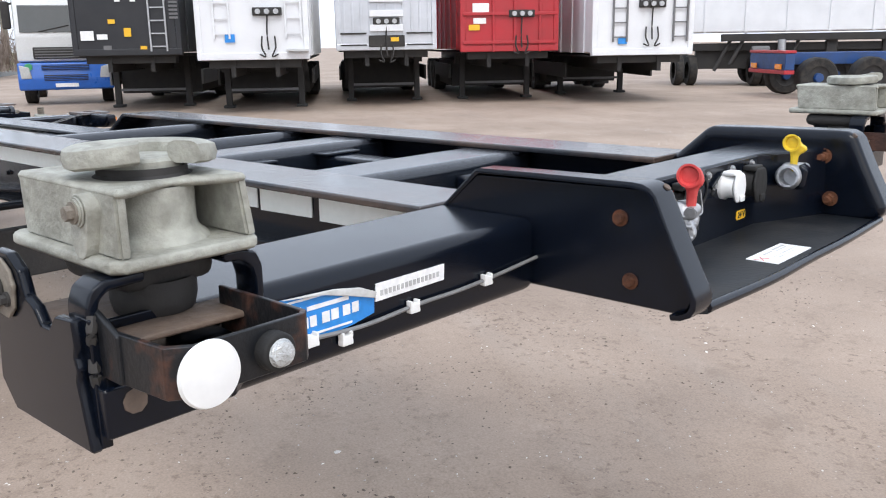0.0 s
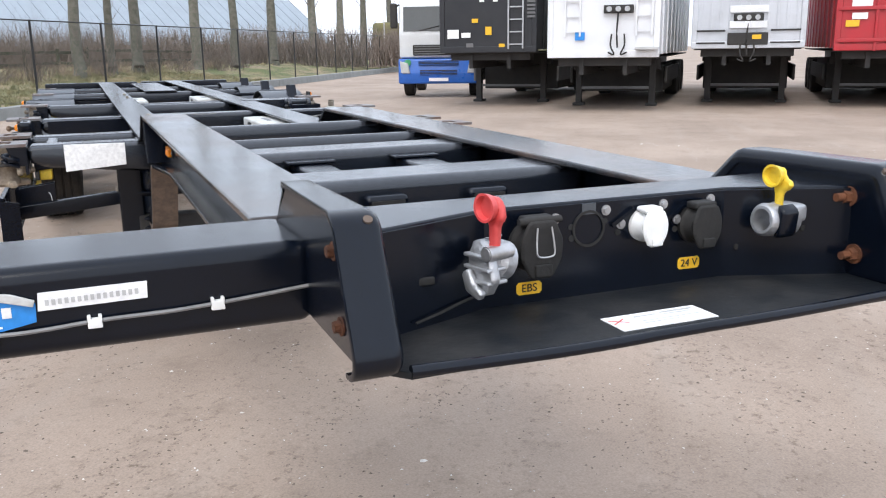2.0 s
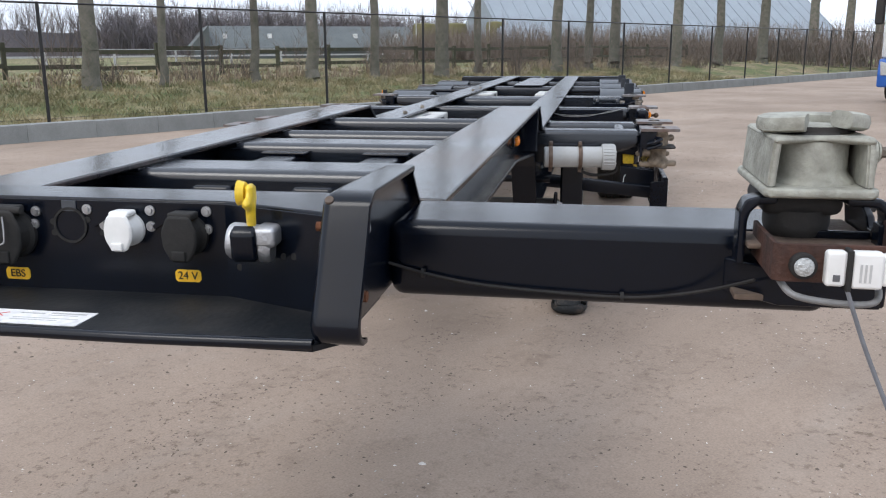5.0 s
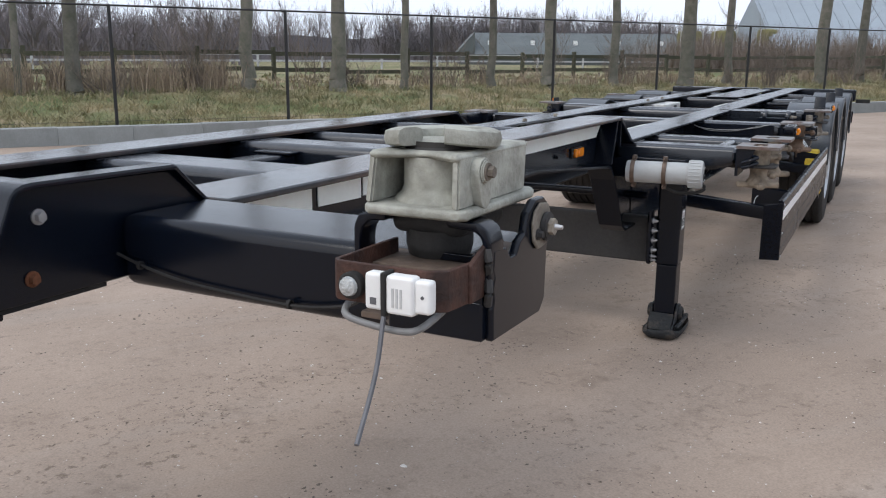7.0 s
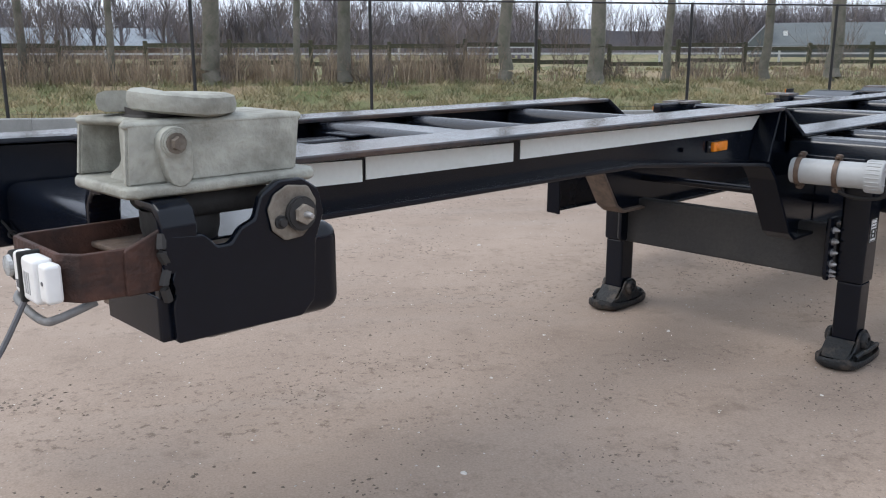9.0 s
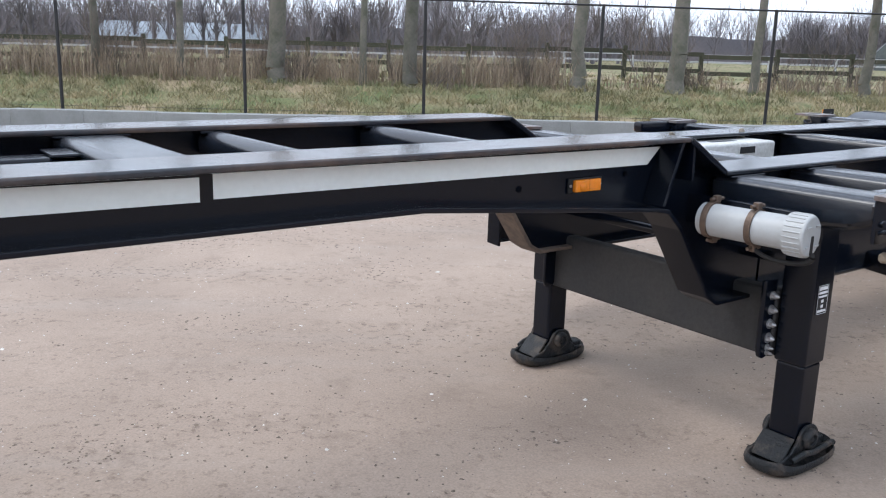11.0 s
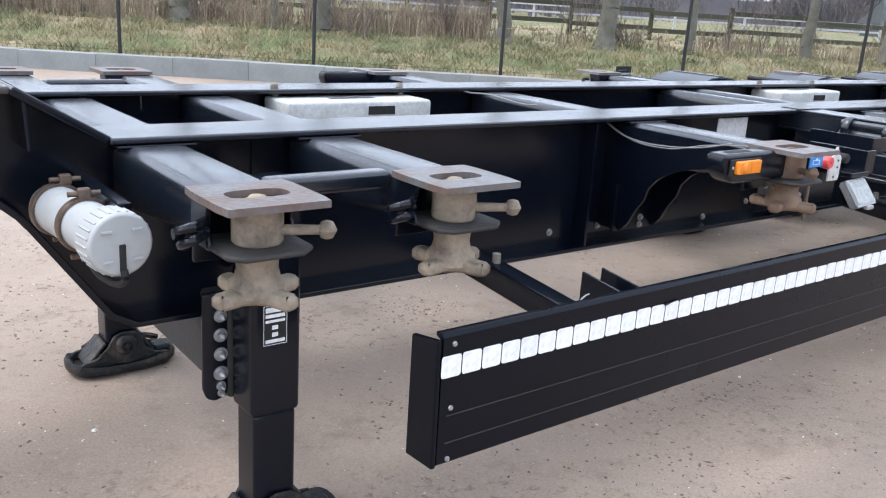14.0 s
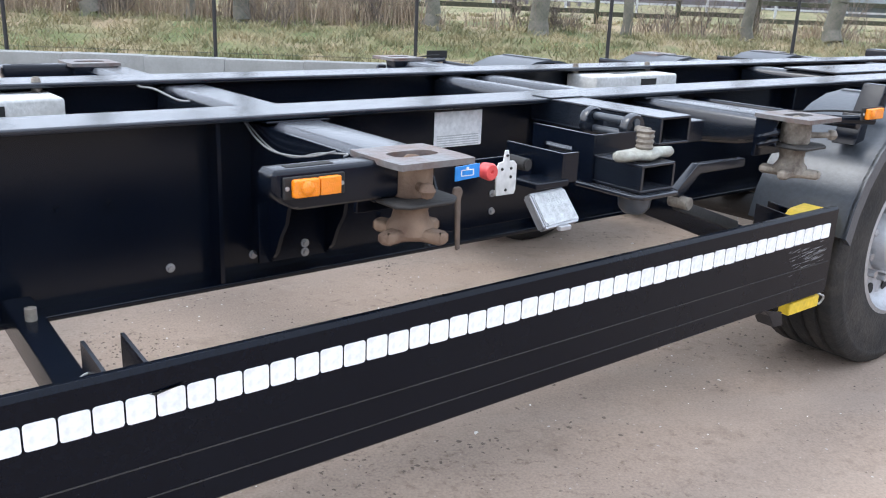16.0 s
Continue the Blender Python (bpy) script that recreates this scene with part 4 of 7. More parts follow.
part("kingpin_plate", box(-0.355, 0.355, 0.33, 1.4, 1.046, 1.06, 0), BLACK, chassis)

label = part("paper_label", box(-0.10, 0.072, -0.192, -0.128, 1.0865, 1.0878, 0), PAPER, chassis, "white printed paper label")
for x0, x1, y0, y1 in ((-0.05, -0.01, -0.145, -0.141), (0.0, 0.06, -0.142, -0.137), (0.0, 0.05, -0.15, -0.147), (-0.05, 0.06, -0.165, -0.163), (-0.05, 0.03, -0.174, -0.172)):
    part("print_bar", box(x0, x1, y0, y1, 1.0878, 1.0882, 0), PALEWIRE, label)
for a in (35, -35):
    part("red_cross_mark", prism([(-0.083 + math.cos(radians(a)) * t - math.sin(radians(a)) * u, -0.153 + math.sin(radians(a)) * t + math.cos(radians(a)) * u) for t, u in ((-0.016, -0.001), (0.016, -0.001), (0.016, 0.001), (-0.016, 0.001))], "z", 1.0879, 1.0884, 0), RED, label)


def text_on(body, size, m, mat, parent, depth=0.0006):
    cu = bpy.data.curves.new("letters", "FONT")
    cu.body, cu.size, cu.align_x, cu.align_y, cu.extrude = body, size, "CENTER", "CENTER", depth
    tmp = bpy.data.objects.new("letters", cu)
    me = bpy.data.meshes.new_from_object(tmp)
    bpy.data.objects.remove(tmp)
    bpy.data.curves.remove(cu)
    me.materials.append(mat)
    ob = new("lettering", me)
    ob.parent, ob.matrix_local = parent, m
    return ob


FACING = Euler((radians(90), 0, 0)).to_matrix().to_4x4()
for body, x, z in (("EBS", -0.155, 1.111), ("24 V", 0.163, 1.119)):
    sign = part("yellow_sign", prism([(x - 0.023, z - 0.006), (x - 0.019, z - 0.0105), (x + 0.019, z - 0.0105), (x + 0.023, z - 0.006), (x + 0.023, z + 0.006), (x + 0.019, z + 0.0105), (x - 0.019, z + 0.0105), (x - 0.023, z + 0.006)], "y", -0.0016, 0.0, 0), SIGNYELLOW, chassis, "small yellow sign with black lettering")
    text_on(body, 0.019, Matrix.Translation((x, -0.0022, z)) @ FACING, RUBBER, sign)
for x, z in ((-0.108, 1.222), (-0.012, 1.228), (0.018, 1.202), (0.103, 1.229), (0.103, 1.202), (0.133, 1.200), (0.203, 1.230), (0.203, 1.200), (-0.19, 1.182), (-0.113, 1.2)):
    part("panel_bolt", bolt((x, 0, z), (0, -1, 0), 0.006, 0.004), ZINC, chassis)
for x, z in ((-0.078, 1.205), (-0.077, 1.186), (-0.013, 1.21), (0.013, 1.188), (0.13, 1.183), (0.26, 1.14), (0.35, 1.17), (0.37, 1.172)):
    part("punched_hole", rod((x, 0.001 - max(0, abs(x) - 0.235) * 0.385, z), (x, -0.0012 - max(0, abs(x) - 0.235) * 0.385, z), 0.0055, seg=12), RUBBER, chassis)
for x in (-0.355, -0.2):
    part("cable_slot", box(x - 0.016, x + 0.016, -0.05 if x < -0.3 else -0.002, -0.043 if x < -0.3 else 0.004, 1.15, 1.163, 0.003), RUBBER, chassis)


def socket(x, z, mat, r=0.034, lid=True):
    sk = part("socket", lathe([(r * 1.12, 0), (r * 1.12, 0.008), (r * 0.95, 0.012), (r * 0.9, 0.03), (0, 0.032)], Matrix.Translation((x, 0, z)) @ FACING, 24), mat, chassis, "round electrical socket with a hinged cover")
    part("hinge", box(x - r * 0.7, x + r * 0.7, -0.034, -0.004, z + r * 0.95, z + r * 1.35, 0.004), mat, sk)
    part("cover", prism([(x - r * 0.62, z + r * 1.2), (x - r, z + r * 0.35), (x - r * 0.95, z - r * 0.45), (x - r * 0.5, z - r * 1.25), (x + r * 0.5, z - r * 1.25), (x + r * 0.95, z - r * 0.45), (x + r, z + r * 0.35), (x + r * 0.62, z + r * 1.2)], "y", -0.042, -0.031, 0.005), mat, sk)
    part("cover_boss", box(x - r * 0.4, x + r * 0.4, -0.047, -0.041, z - r * 1.15, z - r * 0.6, 0.003), mat, sk)
    return sk


sk = socket(-0.152, 1.183, RUBBER, 0.038)
part("spring_wire", cable([(-0.165, -0.046, 1.22), (-0.168, -0.05, 1.19), (-0.165, -0.052, 1.175), (-0.14, -0.052, 1.175), (-0.137, -0.05, 1.19), (-0.14, -0.046, 1.22)], 0.0016), ZINC, sk)
part("hinge_rod", rod((-0.19, -0.03, 1.228), (-0.115, -0.03, 1.228), 0.006), RUBBER, sk)
socket(0.063, 1.197, WHITE, 0.0255)
socket(0.17, 1.19, RUBBER, 0.031)
hole = part("open_socket_hole", lathe([(0.031, 0), (0.031, 0.003), (0.027, 0.003), (0.027, -0.012), (0, -0.012)], Matrix.Translation((-0.045, 0, 1.2)) @ FACING, 28), RUBBER, chassis)
part("hole_slot", box(-0.058, -0.032, -0.002, 0.001, 1.224, 1.242, 0), FENDER, hole)
for x in (0.01, 0.12):
    part("flat_bracket", prism([(x - 0.012, 1.205), (x + 0.03, 1.23), (x + 0.033, 1.225), (x - 0.009, 1.198)], "y", -0.006, -0.001, 0), BLACK, chassis)

# air couplings with their coloured flaps
def turned(x, y, degrees, dx=0.0):
    """A turn about an upright axis through (x, y), then a shift sideways."""
    return Matrix.Translation((x + dx, y, 0)) @ Euler((0, 0, radians(degrees))).to_matrix().to_4x4() @ Matrix.Translation((-x, -y, 0))


red = part("air_coupling", lathe([(0.0, 0), (0.03, 0), (0.032, 0.02), (0.024, 0.028), (0.026, 0.05), (0.02, 0.055), (0, 0.055)], Matrix.Translation((-0.285, -0.05, 1.178)) @ Euler((radians(75), radians(-8), 0)).to_matrix().to_4x4(), 20), ALLOY, chassis, "cast alloy air coupling with a red flap")
part("coupling_arm", box(-0.325, -0.275, -0.085, -0.055, 1.184, 1.209, 0.008), ALLOY, red)
part("coupling_claw", prism([(-0.305, 1.19), (-0.262, 1.195), (-0.25, 1.16), (-0.268, 1.132), (-0.29, 1.14)], "y", -0.105, -0.085, 0.005), ALLOY, red)
part("coupling_claw", prism([(-0.31, 1.165), (-0.295, 1.175), (-0.28, 1.15), (-0.262, 1.142), (-0.27, 1.128), (-0.3, 1.138)], "y", -0.118, -0.104, 0.004), ALLOY, red)
for z in (1.152, 1.172, 1.19):
    part("casting_rib", box(-0.312, -0.256, -0.11, -0.07, z, z + 0.006, 0.002), ALLOY, red)
part("pivot", rod((-0.262, -0.11, 1.2), (-0.262, -0.06, 1.2), 0.012, bevel=0.002), ZINC, red)
part("spring", cable([(-0.278 + 0.012 * math.cos(k), -0.078 + 0.012 * math.sin(k), 1.195 + 0.0022 * k) for k in range(14)], 0.0018, 5), ZINC, red)
part("red_flap", prism([(-0.273, 1.192), (-0.258, 1.192), (-0.254, 1.243), (-0.243, 1.252), (-0.247, 1.272), (-0.256, 1.283), (-0.282, 1.283), (-0.29, 1.268), (-0.283, 1.25), (-0.274, 1.242)], "y", -0.096, -0.080, 0.005), RED, red)
part("flap_cup", lathe([(0, 0), (0.019, 0), (0.022, 0.012), (0.018, 0.012), (0.015, 0.004), (0, 0.004)], Matrix.Translation((-0.268, -0.096, 1.268)) @ FACING, 20), RED, red)
red.matrix_local = turned(-0.266, -0.085, -74, 0.010)
yel = part("air_coupling", lathe([(0, 0), (0.026, 0), (0.029, 0.006), (0.029, 0.018), (0.026, 0.02), (0.026, 0.026), (0.029, 0.028), (0.029, 0.066), (0.024, 0.072), (0.019, 0.072), (0.019, 0.03), (0, 0.03)], Matrix.Translation((0.300, -0.025, 1.19)) @ Euler((radians(84), 0, 0)).to_matrix().to_4x4(), 24), ALLOY, chassis, "cast alloy air coupling with a yellow flap")
part("coupling_body", box(0.272, 0.330, -0.052, -0.015, 1.19, 1.222, 0.008), ALLOY, yel)
part("coupling_claw", prism([(0.312, 1.165), (0.335, 1.17), (0.34, 1.215), (0.32, 1.228)], "y", -0.085, -0.045, 0.006), BLACK, yel)
part("yellow_flap", prism([(0.296, 1.205), (0.309, 1.205), (0.312, 1.245), (0.327, 1.25), (0.331, 1.262), (0.314, 1.27), (0.312, 1.286), (0.288, 1.286), (0.286, 1.262), (0.294, 1.245)], "y", -0.066, -0.052, 0.005), YELLOW, yel)
part("flap_cup", lathe([(0, 0), (0.017, 0), (0.02, 0.012), (0.016, 0.012), (0.013, 0.004), (0, 0.004)], Matrix.Translation((0.299, -0.066, 1.272)) @ FACING, 20), YELLOW, yel)
yel.matrix_local = turned(0.30, -0.055, -84, 0.008)
part("pale_wire", cable([(-0.375, -0.06, 1.098), (-0.33, -0.045, 1.104), (-0.27, -0.02, 1.112), (-0.22, -0.006, 1.113)], 0.0022), RUBBER, chassis)

# stickers, cable and clips on the front beam
sticker = part("blue_sticker", prism([(-1.085, 1.121), (-1.084, 1.186), (-1.0, 1.181), (-0.93, 1.171), (-0.886, 1.156), (-0.887, 1.129), (-0.93, 1.121), (-1.0, 1.117)], "y", 0.0825, 0.0845, 0), BLUE, chassis, "torn blue sticker with white print")
for x, w in ((-1.060, 0.013), (-1.044, 0.013), (-1.029, 0.006), (-1.020, 0.013), (-1.004, 0.011), (-0.983, 0.013), (-0.967, 0.013), (-0.946, 0.013), (-0.929, 0.012)):
    slant = 0.05 * (-1.0 - x)
    part("print_bar", box(x, x + w, 0.0815, 0.0826, 1.137 - slant * 0.6, 1.152 - slant * 0.6, 0), PAPER, sticker)
for x0, x1, z in ((-1.078, -1.018, 1.162), (-1.008, -0.935, 1.160), (-1.07, -0.985, 1.176), (-1.04, -0.93, 1.125)):
    part("print_bar", box(x0, x1, 0.0815, 0.0826, z, z + (0.006 if 1.15 < z < 1.17 else 0.003), 0), PAPER, sticker)
part("peeling_tape", prism([(-1.05, 1.185), (-0.962, 1.181), (-0.915, 1.173), (-0.886, 1.161), (-0.889, 1.152), (-0.93, 1.164), (-0.98, 1.177)], "y", 0.076, 0.082, 0.001), BOXWHITE, sticker, "peeling strip of pale tape")
strip = part("serial_strip", prism([(-0.884, 1.144), (-0.738, 1.146), (-0.737, 1.171), (-0.882, 1.170)], "y", 0.0825, 0.0845, 0), PAPER, chassis, "white serial strip with grey print")
for k in range(15):
    part("print_bar", box(-0.874 + 0.0085 * k, -0.869 + 0.0085 * k, 0.0815, 0.0826, 1.151 + 0.0002 * k, 1.159 + 0.0002 * k, 0), PALEWIRE, strip)
part("beam_cable", cable([(-1.13, 0.06, 1.135), (-1.05, 0.074, 1.127), (-0.95, 0.078, 1.118), (-0.89, 0.078, 1.117), (-0.8, 0.078, 1.122), (-0.7, 0.078, 1.123), (-0.6, 0.078, 1.129), (-0.5, 0.079, 1.137)], 0.0032), WIRE, chassis)
for x, z in ((-1.007, 1.121), (-0.947, 1.107), (-0.812, 1.121), (-0.640, 1.126)):
    part("cable_clip", prism([(x - 0.010, z - 0.009), (x + 0.010, z - 0.009), (x + 0.010, z - 0.003), (x + 0.009, z - 0.001), (x + 0.010, z + 0.003), (x + 0.010, z + 0.010), (x + 0.005, z + 0.010), (x + 0.005, z + 0.005), (x - 0.005, z + 0.005), (x - 0.005, z + 0.010), (x - 0.010, z + 0.010), (x - 0.010, z + 0.003), (x - 0.009, z - 0.001), (x - 0.010, z - 0.003)], "y", 0.072, 0.083, 0.001), WHITE, chassis)
part("beam_cable", cable([(0.49, 0.078, 1.135), (0.56, 0.076, 1.118), (0.65, 0.074, 1.104), (0.78, 0.073, 1.096), (0.9, 0.072, 1.094), (1.0, 0.06, 1.112), (1.07, 0.0, 1.15)], 0.0028), RUBBER, chassis)
for x in (0.55, 0.88):
    part("cable_tie", lathe([(0.005, -0.003), (0.008, -0.003), (0.008, 0.003), (0.005, 0.003)], Matrix.Translation((x, 0.075, 1.120 if x < 0.6 else 1.094)) @ Euler((0, radians(90), 0)).to_matrix().to_4x4(), 10), RUBBER, chassis)


# ---- the two front corner locks, tilting on their pivots ----
def corner_lock(s, cx, y0, steel, head=1.385, side=0.107, low=0.0, slim=1.0, shift=(0.0, 0.0)):
    """A cast lock on a square base, its tilting yoke, the side plate with the pivot, and the tray in front."""
    def X(u):
        return s * (cx + u)

    def Y(pts):
        return [(p[0] + y0, p[1]) for p in pts]
    yl = y0 + shift[1]

    def XL(u):
        return s * (cx + shift[0] + u * slim)
    lock = part("corner_lock", prism([(XL(-0.092), yl + 0.012), (XL(-0.082), yl), (XL(0.078), yl), (XL(0.093), yl + 0.014), (XL(0.093), yl + 0.25), (XL(0.080), yl + 0.264), (XL(-0.082), yl + 0.264), (XL(-0.092), yl + 0.252)], "z", 1.275, 1.290, 0.004), CAST, chassis, "dusty grey-green cast corner lock with a hooked head")
    for u, flare in ((-0.080, -0.007), (0.066, 0.002)):
        bm = bmesh.new()
        rows = []
        for v, z in ((0.005, 1.289), (0.010, 1.359), (0.244, 1.359), (0.234, 1.289)):
            lean = flare if z < 1.3 else 0.0
            rows.append([bm.verts.new((XL(u + lean), yl + v, z)), bm.verts.new((XL(u + lean + 0.013), yl + v, z))])
        bm.faces.new([r[0] for r in rows])
        bm.faces.new([r[1] for r in rows][::-1])
        for k in range(4):
            a, b = rows[k], rows[(k + 1) % 4]
            bm.faces.new((a[0], a[1], b[1], b[0]))
        bmesh.ops.recalc_face_normals(bm, faces=bm.faces[:])
        bmesh.ops.bevel(bm, geom=bm.edges[:], offset=0.003, segments=2, affect="EDGES")
        part("side_wall", bm, CAST, lock)
    part("back_wall", box(XL(-0.067), XL(0.066), yl + 0.226, yl + 0.237, 1.289, 1.357, 0.003), CAST, lock)
    scoop = [(XL(-0.080 + 0.159 * k / 12), yl + 0.006 + 0.030 * math.sin(math.pi * k / 12) ** 2) for k in range(13)]
    part("top_wall", prism(scoop + [(XL(0.079), yl + 0.248), (XL(-0.080), yl + 0.248)], "z", 1.352, 1.363, 0.004), CAST, lock)
    part("barrel", lathe([(0.066, 1.289), (0.064, 1.294), (0.055, 1.302), (0.052, 1.310), (0.052, 1.353)], Matrix.Translation((XL(0), yl + 0.088, 0)), 30), CAST, lock)
    part("neck", lathe([(0.056, 1.362), (0.050, 1.366), (0.050, 1.374)], Matrix.Translation((XL(0), yl + 0.095, 0)), 24), UNDER, lock)
    # the head: an open, blunt-ended ring with a rounded section, one end lifted
    bm = bmesh.new()
    rings = []
    for k in range(33):
        a = radians(-62 + 312 * k / 32)
        r = 0.0615 * (1 + 0.05 * math.sin(2 * a + 0.6))
        lift = 0.010 * max(0.0, 1 - k / 7) + 0.005 * max(0.0, (k - 27) / 5)
        fat = 1.0 + (0.22 if k < 4 or k > 28 else 0.0)
        ring = []
        for j in range(10):
            w = 2 * math.pi * j / 10
            du = 0.0185 * fat * math.copysign(abs(math.cos(w)) ** 0.6, math.cos(w))
            dz = 0.0130 * math.copysign(abs(math.sin(w)) ** 0.6, math.sin(w))
            ring.append(bm.verts.new((XL(0) + s * (r + du) * math.cos(a), yl + 0.098 + (r + du) * math.sin(a), head + lift + dz)))
        rings.append(ring)
    for a, b in zip(rings, rings[1:]):
        for j in range(10):
            bm.faces.new((a[j], a[(j + 1) % 10], b[(j + 1) % 10], b[j]))
    bm.faces.new(rings[0][::-1])
    bm.faces.new(rings[-1])
    bmesh.ops.recalc_face_normals(bm, faces=bm.faces[:])
    part("lock_head", bm, CAST, lock)
    part("head_core", lathe([(0.046, head - 0.013), (0.046, head - 0.005), (0.040, head - 0.001), (0, head)], Matrix.Translation((XL(0), yl + 0.098, 0)), 24), CAST, lock)
    # latch on the outer wall
    wall = 0.080
    pear = [(0.062 + 0.021 * math.cos(radians(a)), 1.336 + 0.020 * math.sin(radians(a))) for a in range(-10, 191, 25)]
    pear += [(0.066 + 0.016 * math.cos(radians(a)), 1.301 + 0.016 * math.sin(radians(a))) for a in range(190, 351, 32)]
    part("latch", prism([(p[0] + yl, p[1]) for p in pear], "x", XL(wall - 0.004), XL(wall + 0.015), 0.0015), CAST, lock)
    part("latch_washer", rod((XL(wall + 0.014), yl + 0.060, 1.337), (XL(wall + 0.020), yl + 0.060, 1.337), 0.0165, seg=18, bevel=0.002), CAST, lock)
    part("latch_bolt", bolt((XL(wall + 0.019), yl + 0.060, 1.337), (s, 0, 0), 0.0085, 0.008), DIRTY, lock)
    # yoke and arched straps under the base
    yoke = part("tilt_yoke", box(X(-0.060), X(0.060), y0 + 0.05, y0 + 0.20, 1.238, 1.274, 0.016, 3), UNDER, chassis, "grimy yoke under the corner lock")
    part("spindle", lathe([(0.030, 1.195), (0.046, 1.206), (0.050, 1.222), (0.050, 1.245)], Matrix.Translation((X(0), y0 + 0.095, 0)), 20), UNDER, yoke)
    part("arched_strap", prism([(X(0.120), 1.190), (X(0.120), 1.246), (X(0.113), 1.264), (X(0.098), 1.273), (X(0.052), 1.274), (X(0.052), 1.262), (X(0.094), 1.260), (X(0.104), 1.252), (X(0.107), 1.240), (X(0.107), 1.190)], "y", y0 + 0.012, y0 + 0.056, 0.003), BLACK, yoke)
    part("arched_strap", prism([(X(-0.098), 1.170), (X(-0.098), 1.250), (X(-0.090), 1.268), (X(-0.070), 1.274), (X(-0.045), 1.274), (X(-0.045), 1.262), (X(-0.070), 1.261), (X(-0.082), 1.250), (X(-0.086), 1.235), (X(-0.086), 1.170)], "y", y0 + 0.012, y0 + 0.056, 0.003), BLACK, yoke)
    part("side_plate", prism(Y([(0.022 - low, 1.106 - low), (0.198, 1.103 - low), (0.218 + low, 1.122), (0.222, 1.200), (0.236, 1.236), (0.228, 1.268), (0.204, 1.284), (0.168, 1.284), (0.142, 1.268), (0.132, 1.240), (0.112, 1.232), (0.098, 1.215), (0.080, 1.215), (0.064, 1.232), (0.022, 1.236), (0.019, 1.208), (0.024, 1.196), (0.019, 1.182), (0.024, 1.168), (0.020, 1.150)]), "x", X(side), X(side + 0.014), 0.003), BLACK, chassis, "black corner side plate with torn weld edges")
    piv = part("pivot_plate", prism(Y([(0.148, 1.250), (0.154, 1.222), (0.172, 1.208), (0.198, 1.210), (0.216, 1.228), (0.220, 1.254), (0.208, 1.274), (0.178, 1.278), (0.158, 1.268)]), "x", X(side + 0.014), X(side + 0.020), 0.002), DIRTY, chassis, "worn pivot plate with its bolt")
    part("pivot_washer", rod((X(side + 0.020), y0 + 0.192, 1.241), (X(side + 0.029), y0 + 0.192, 1.241), 0.022, seg=20, bevel=0.002), UNDER, piv)
    part("pivot_nut", rod((X(side + 0.029), y0 + 0.192, 1.241), (X(side + 0.037), y0 + 0.192, 1.241), 0.013, seg=6), DIRTY, piv)
    part("grease_nipple", rod((X(side + 0.037), y0 + 0.192, 1.241), (X(side + 0.049), y0 + 0.192, 1.241), 0.005, 0.003, seg=8), ZINC, piv)
    part("small_bolt", bolt((X(side + 0.020), y0 + 0.164, 1.233), (s, 0, 0), 0.006, 0.006), UNDER, piv)
    part("corner_floor", box(X(-0.095), X(side), y0 + 0.024, y0 + 0.20, 1.110, 1.120, 0.002), DIRTPLATE, chassis)
    part("corner_shelf", prism([(X(-0.085), y0 + 0.0), (X(0.104), y0 + 0.01), (X(0.104), y0 + 0.22), (X(-0.085), y0 + 0.22)], "z", 1.196, 1.204, 0.002), DIRTPLATE, chassis)
    part("shelf_stop", box(X(-0.02), X(0.10), y0 + 0.055, y0 + 0.063, 1.204, 1.216, 0.002), BLACK, chassis)
    part("corner_front", prism([(X(side + 0.002), y0 + 0.006 - low), (X(-0.035), y0 + 0.006 - low), (X(-0.105), 0.083), (X(-0.105), 0.10), (X(side + 0.002), y0 + 0.024)], "z", 1.108, 1.164, 0.003), BLACK, chassis)
    part("corner_post", box(X(side - 0.010), X(side + 0.003), y0 + 0.008, y0 + 0.040, 1.108 - low, 1.236, 0.002), BLACK, chassis)
    if s < 0:
        part("cast_stub", rod((X(0.088), y0 - 0.010, 1.144), (X(0.088), y0 + 0.02, 1.140), 0.020, 0.024, seg=9, bevel=0.006), DIRTPLATE, chassis)
    # tray: one bent strip, its outer end torn where it meets the side plate
    front, inner, outer = -0.088, -0.066, 0.108
    bend = [(X(inner), 0.080), (X(inner), front + 0.010), (X(inner + 0.010), front), (X(outer - 0.030), front), (X(outer - 0.006), front + 0.016), (X(outer + 0.004), y0 + 0.012)]
    back = [(X(outer - 0.004), y0 + 0.012), (X(outer - 0.013), front + 0.022), (X(outer - 0.033), front + 0.007), (X(inner + 0.013), front + 0.007), (X(inner + 0.007), front + 0.013), (X(inner + 0.007), 0.080)]
    tray = part("lamp_tray", prism(bend + back, "z", 1.172, 1.226, 0.0015), steel, chassis, "rusty bent steel lamp tray" if s > 0 else "black bent steel lamp tray with rust patches")
    part("torn_end", prism([(y0 - 0.030, 1.224), (y0 + 0.016, 1.244), (y0 + 0.022, 1.226), (y0 + 0.010, 1.214), (y0 + 0.018, 1.200), (y0 + 0.006, 1.188), (y0 + 0.014, 1.172), (y0 - 0.030, 1.172)], "x", X(outer - 0.004), X(outer + 0.004), 0.002), steel, tray)
    part("weld_bead", cable([(X(outer + 0.006), y0 + 0.014, 1.238), (X(outer + 0.010), y0 + 0.010, 1.218), (X(outer + 0.006), y0 + 0.018, 1.200), (X(outer + 0.011), y0 + 0.010, 1.180), (X(outer + 0.007), y0 + 0.016, 1.160)], 0.006), UNDER, tray)
    return lock


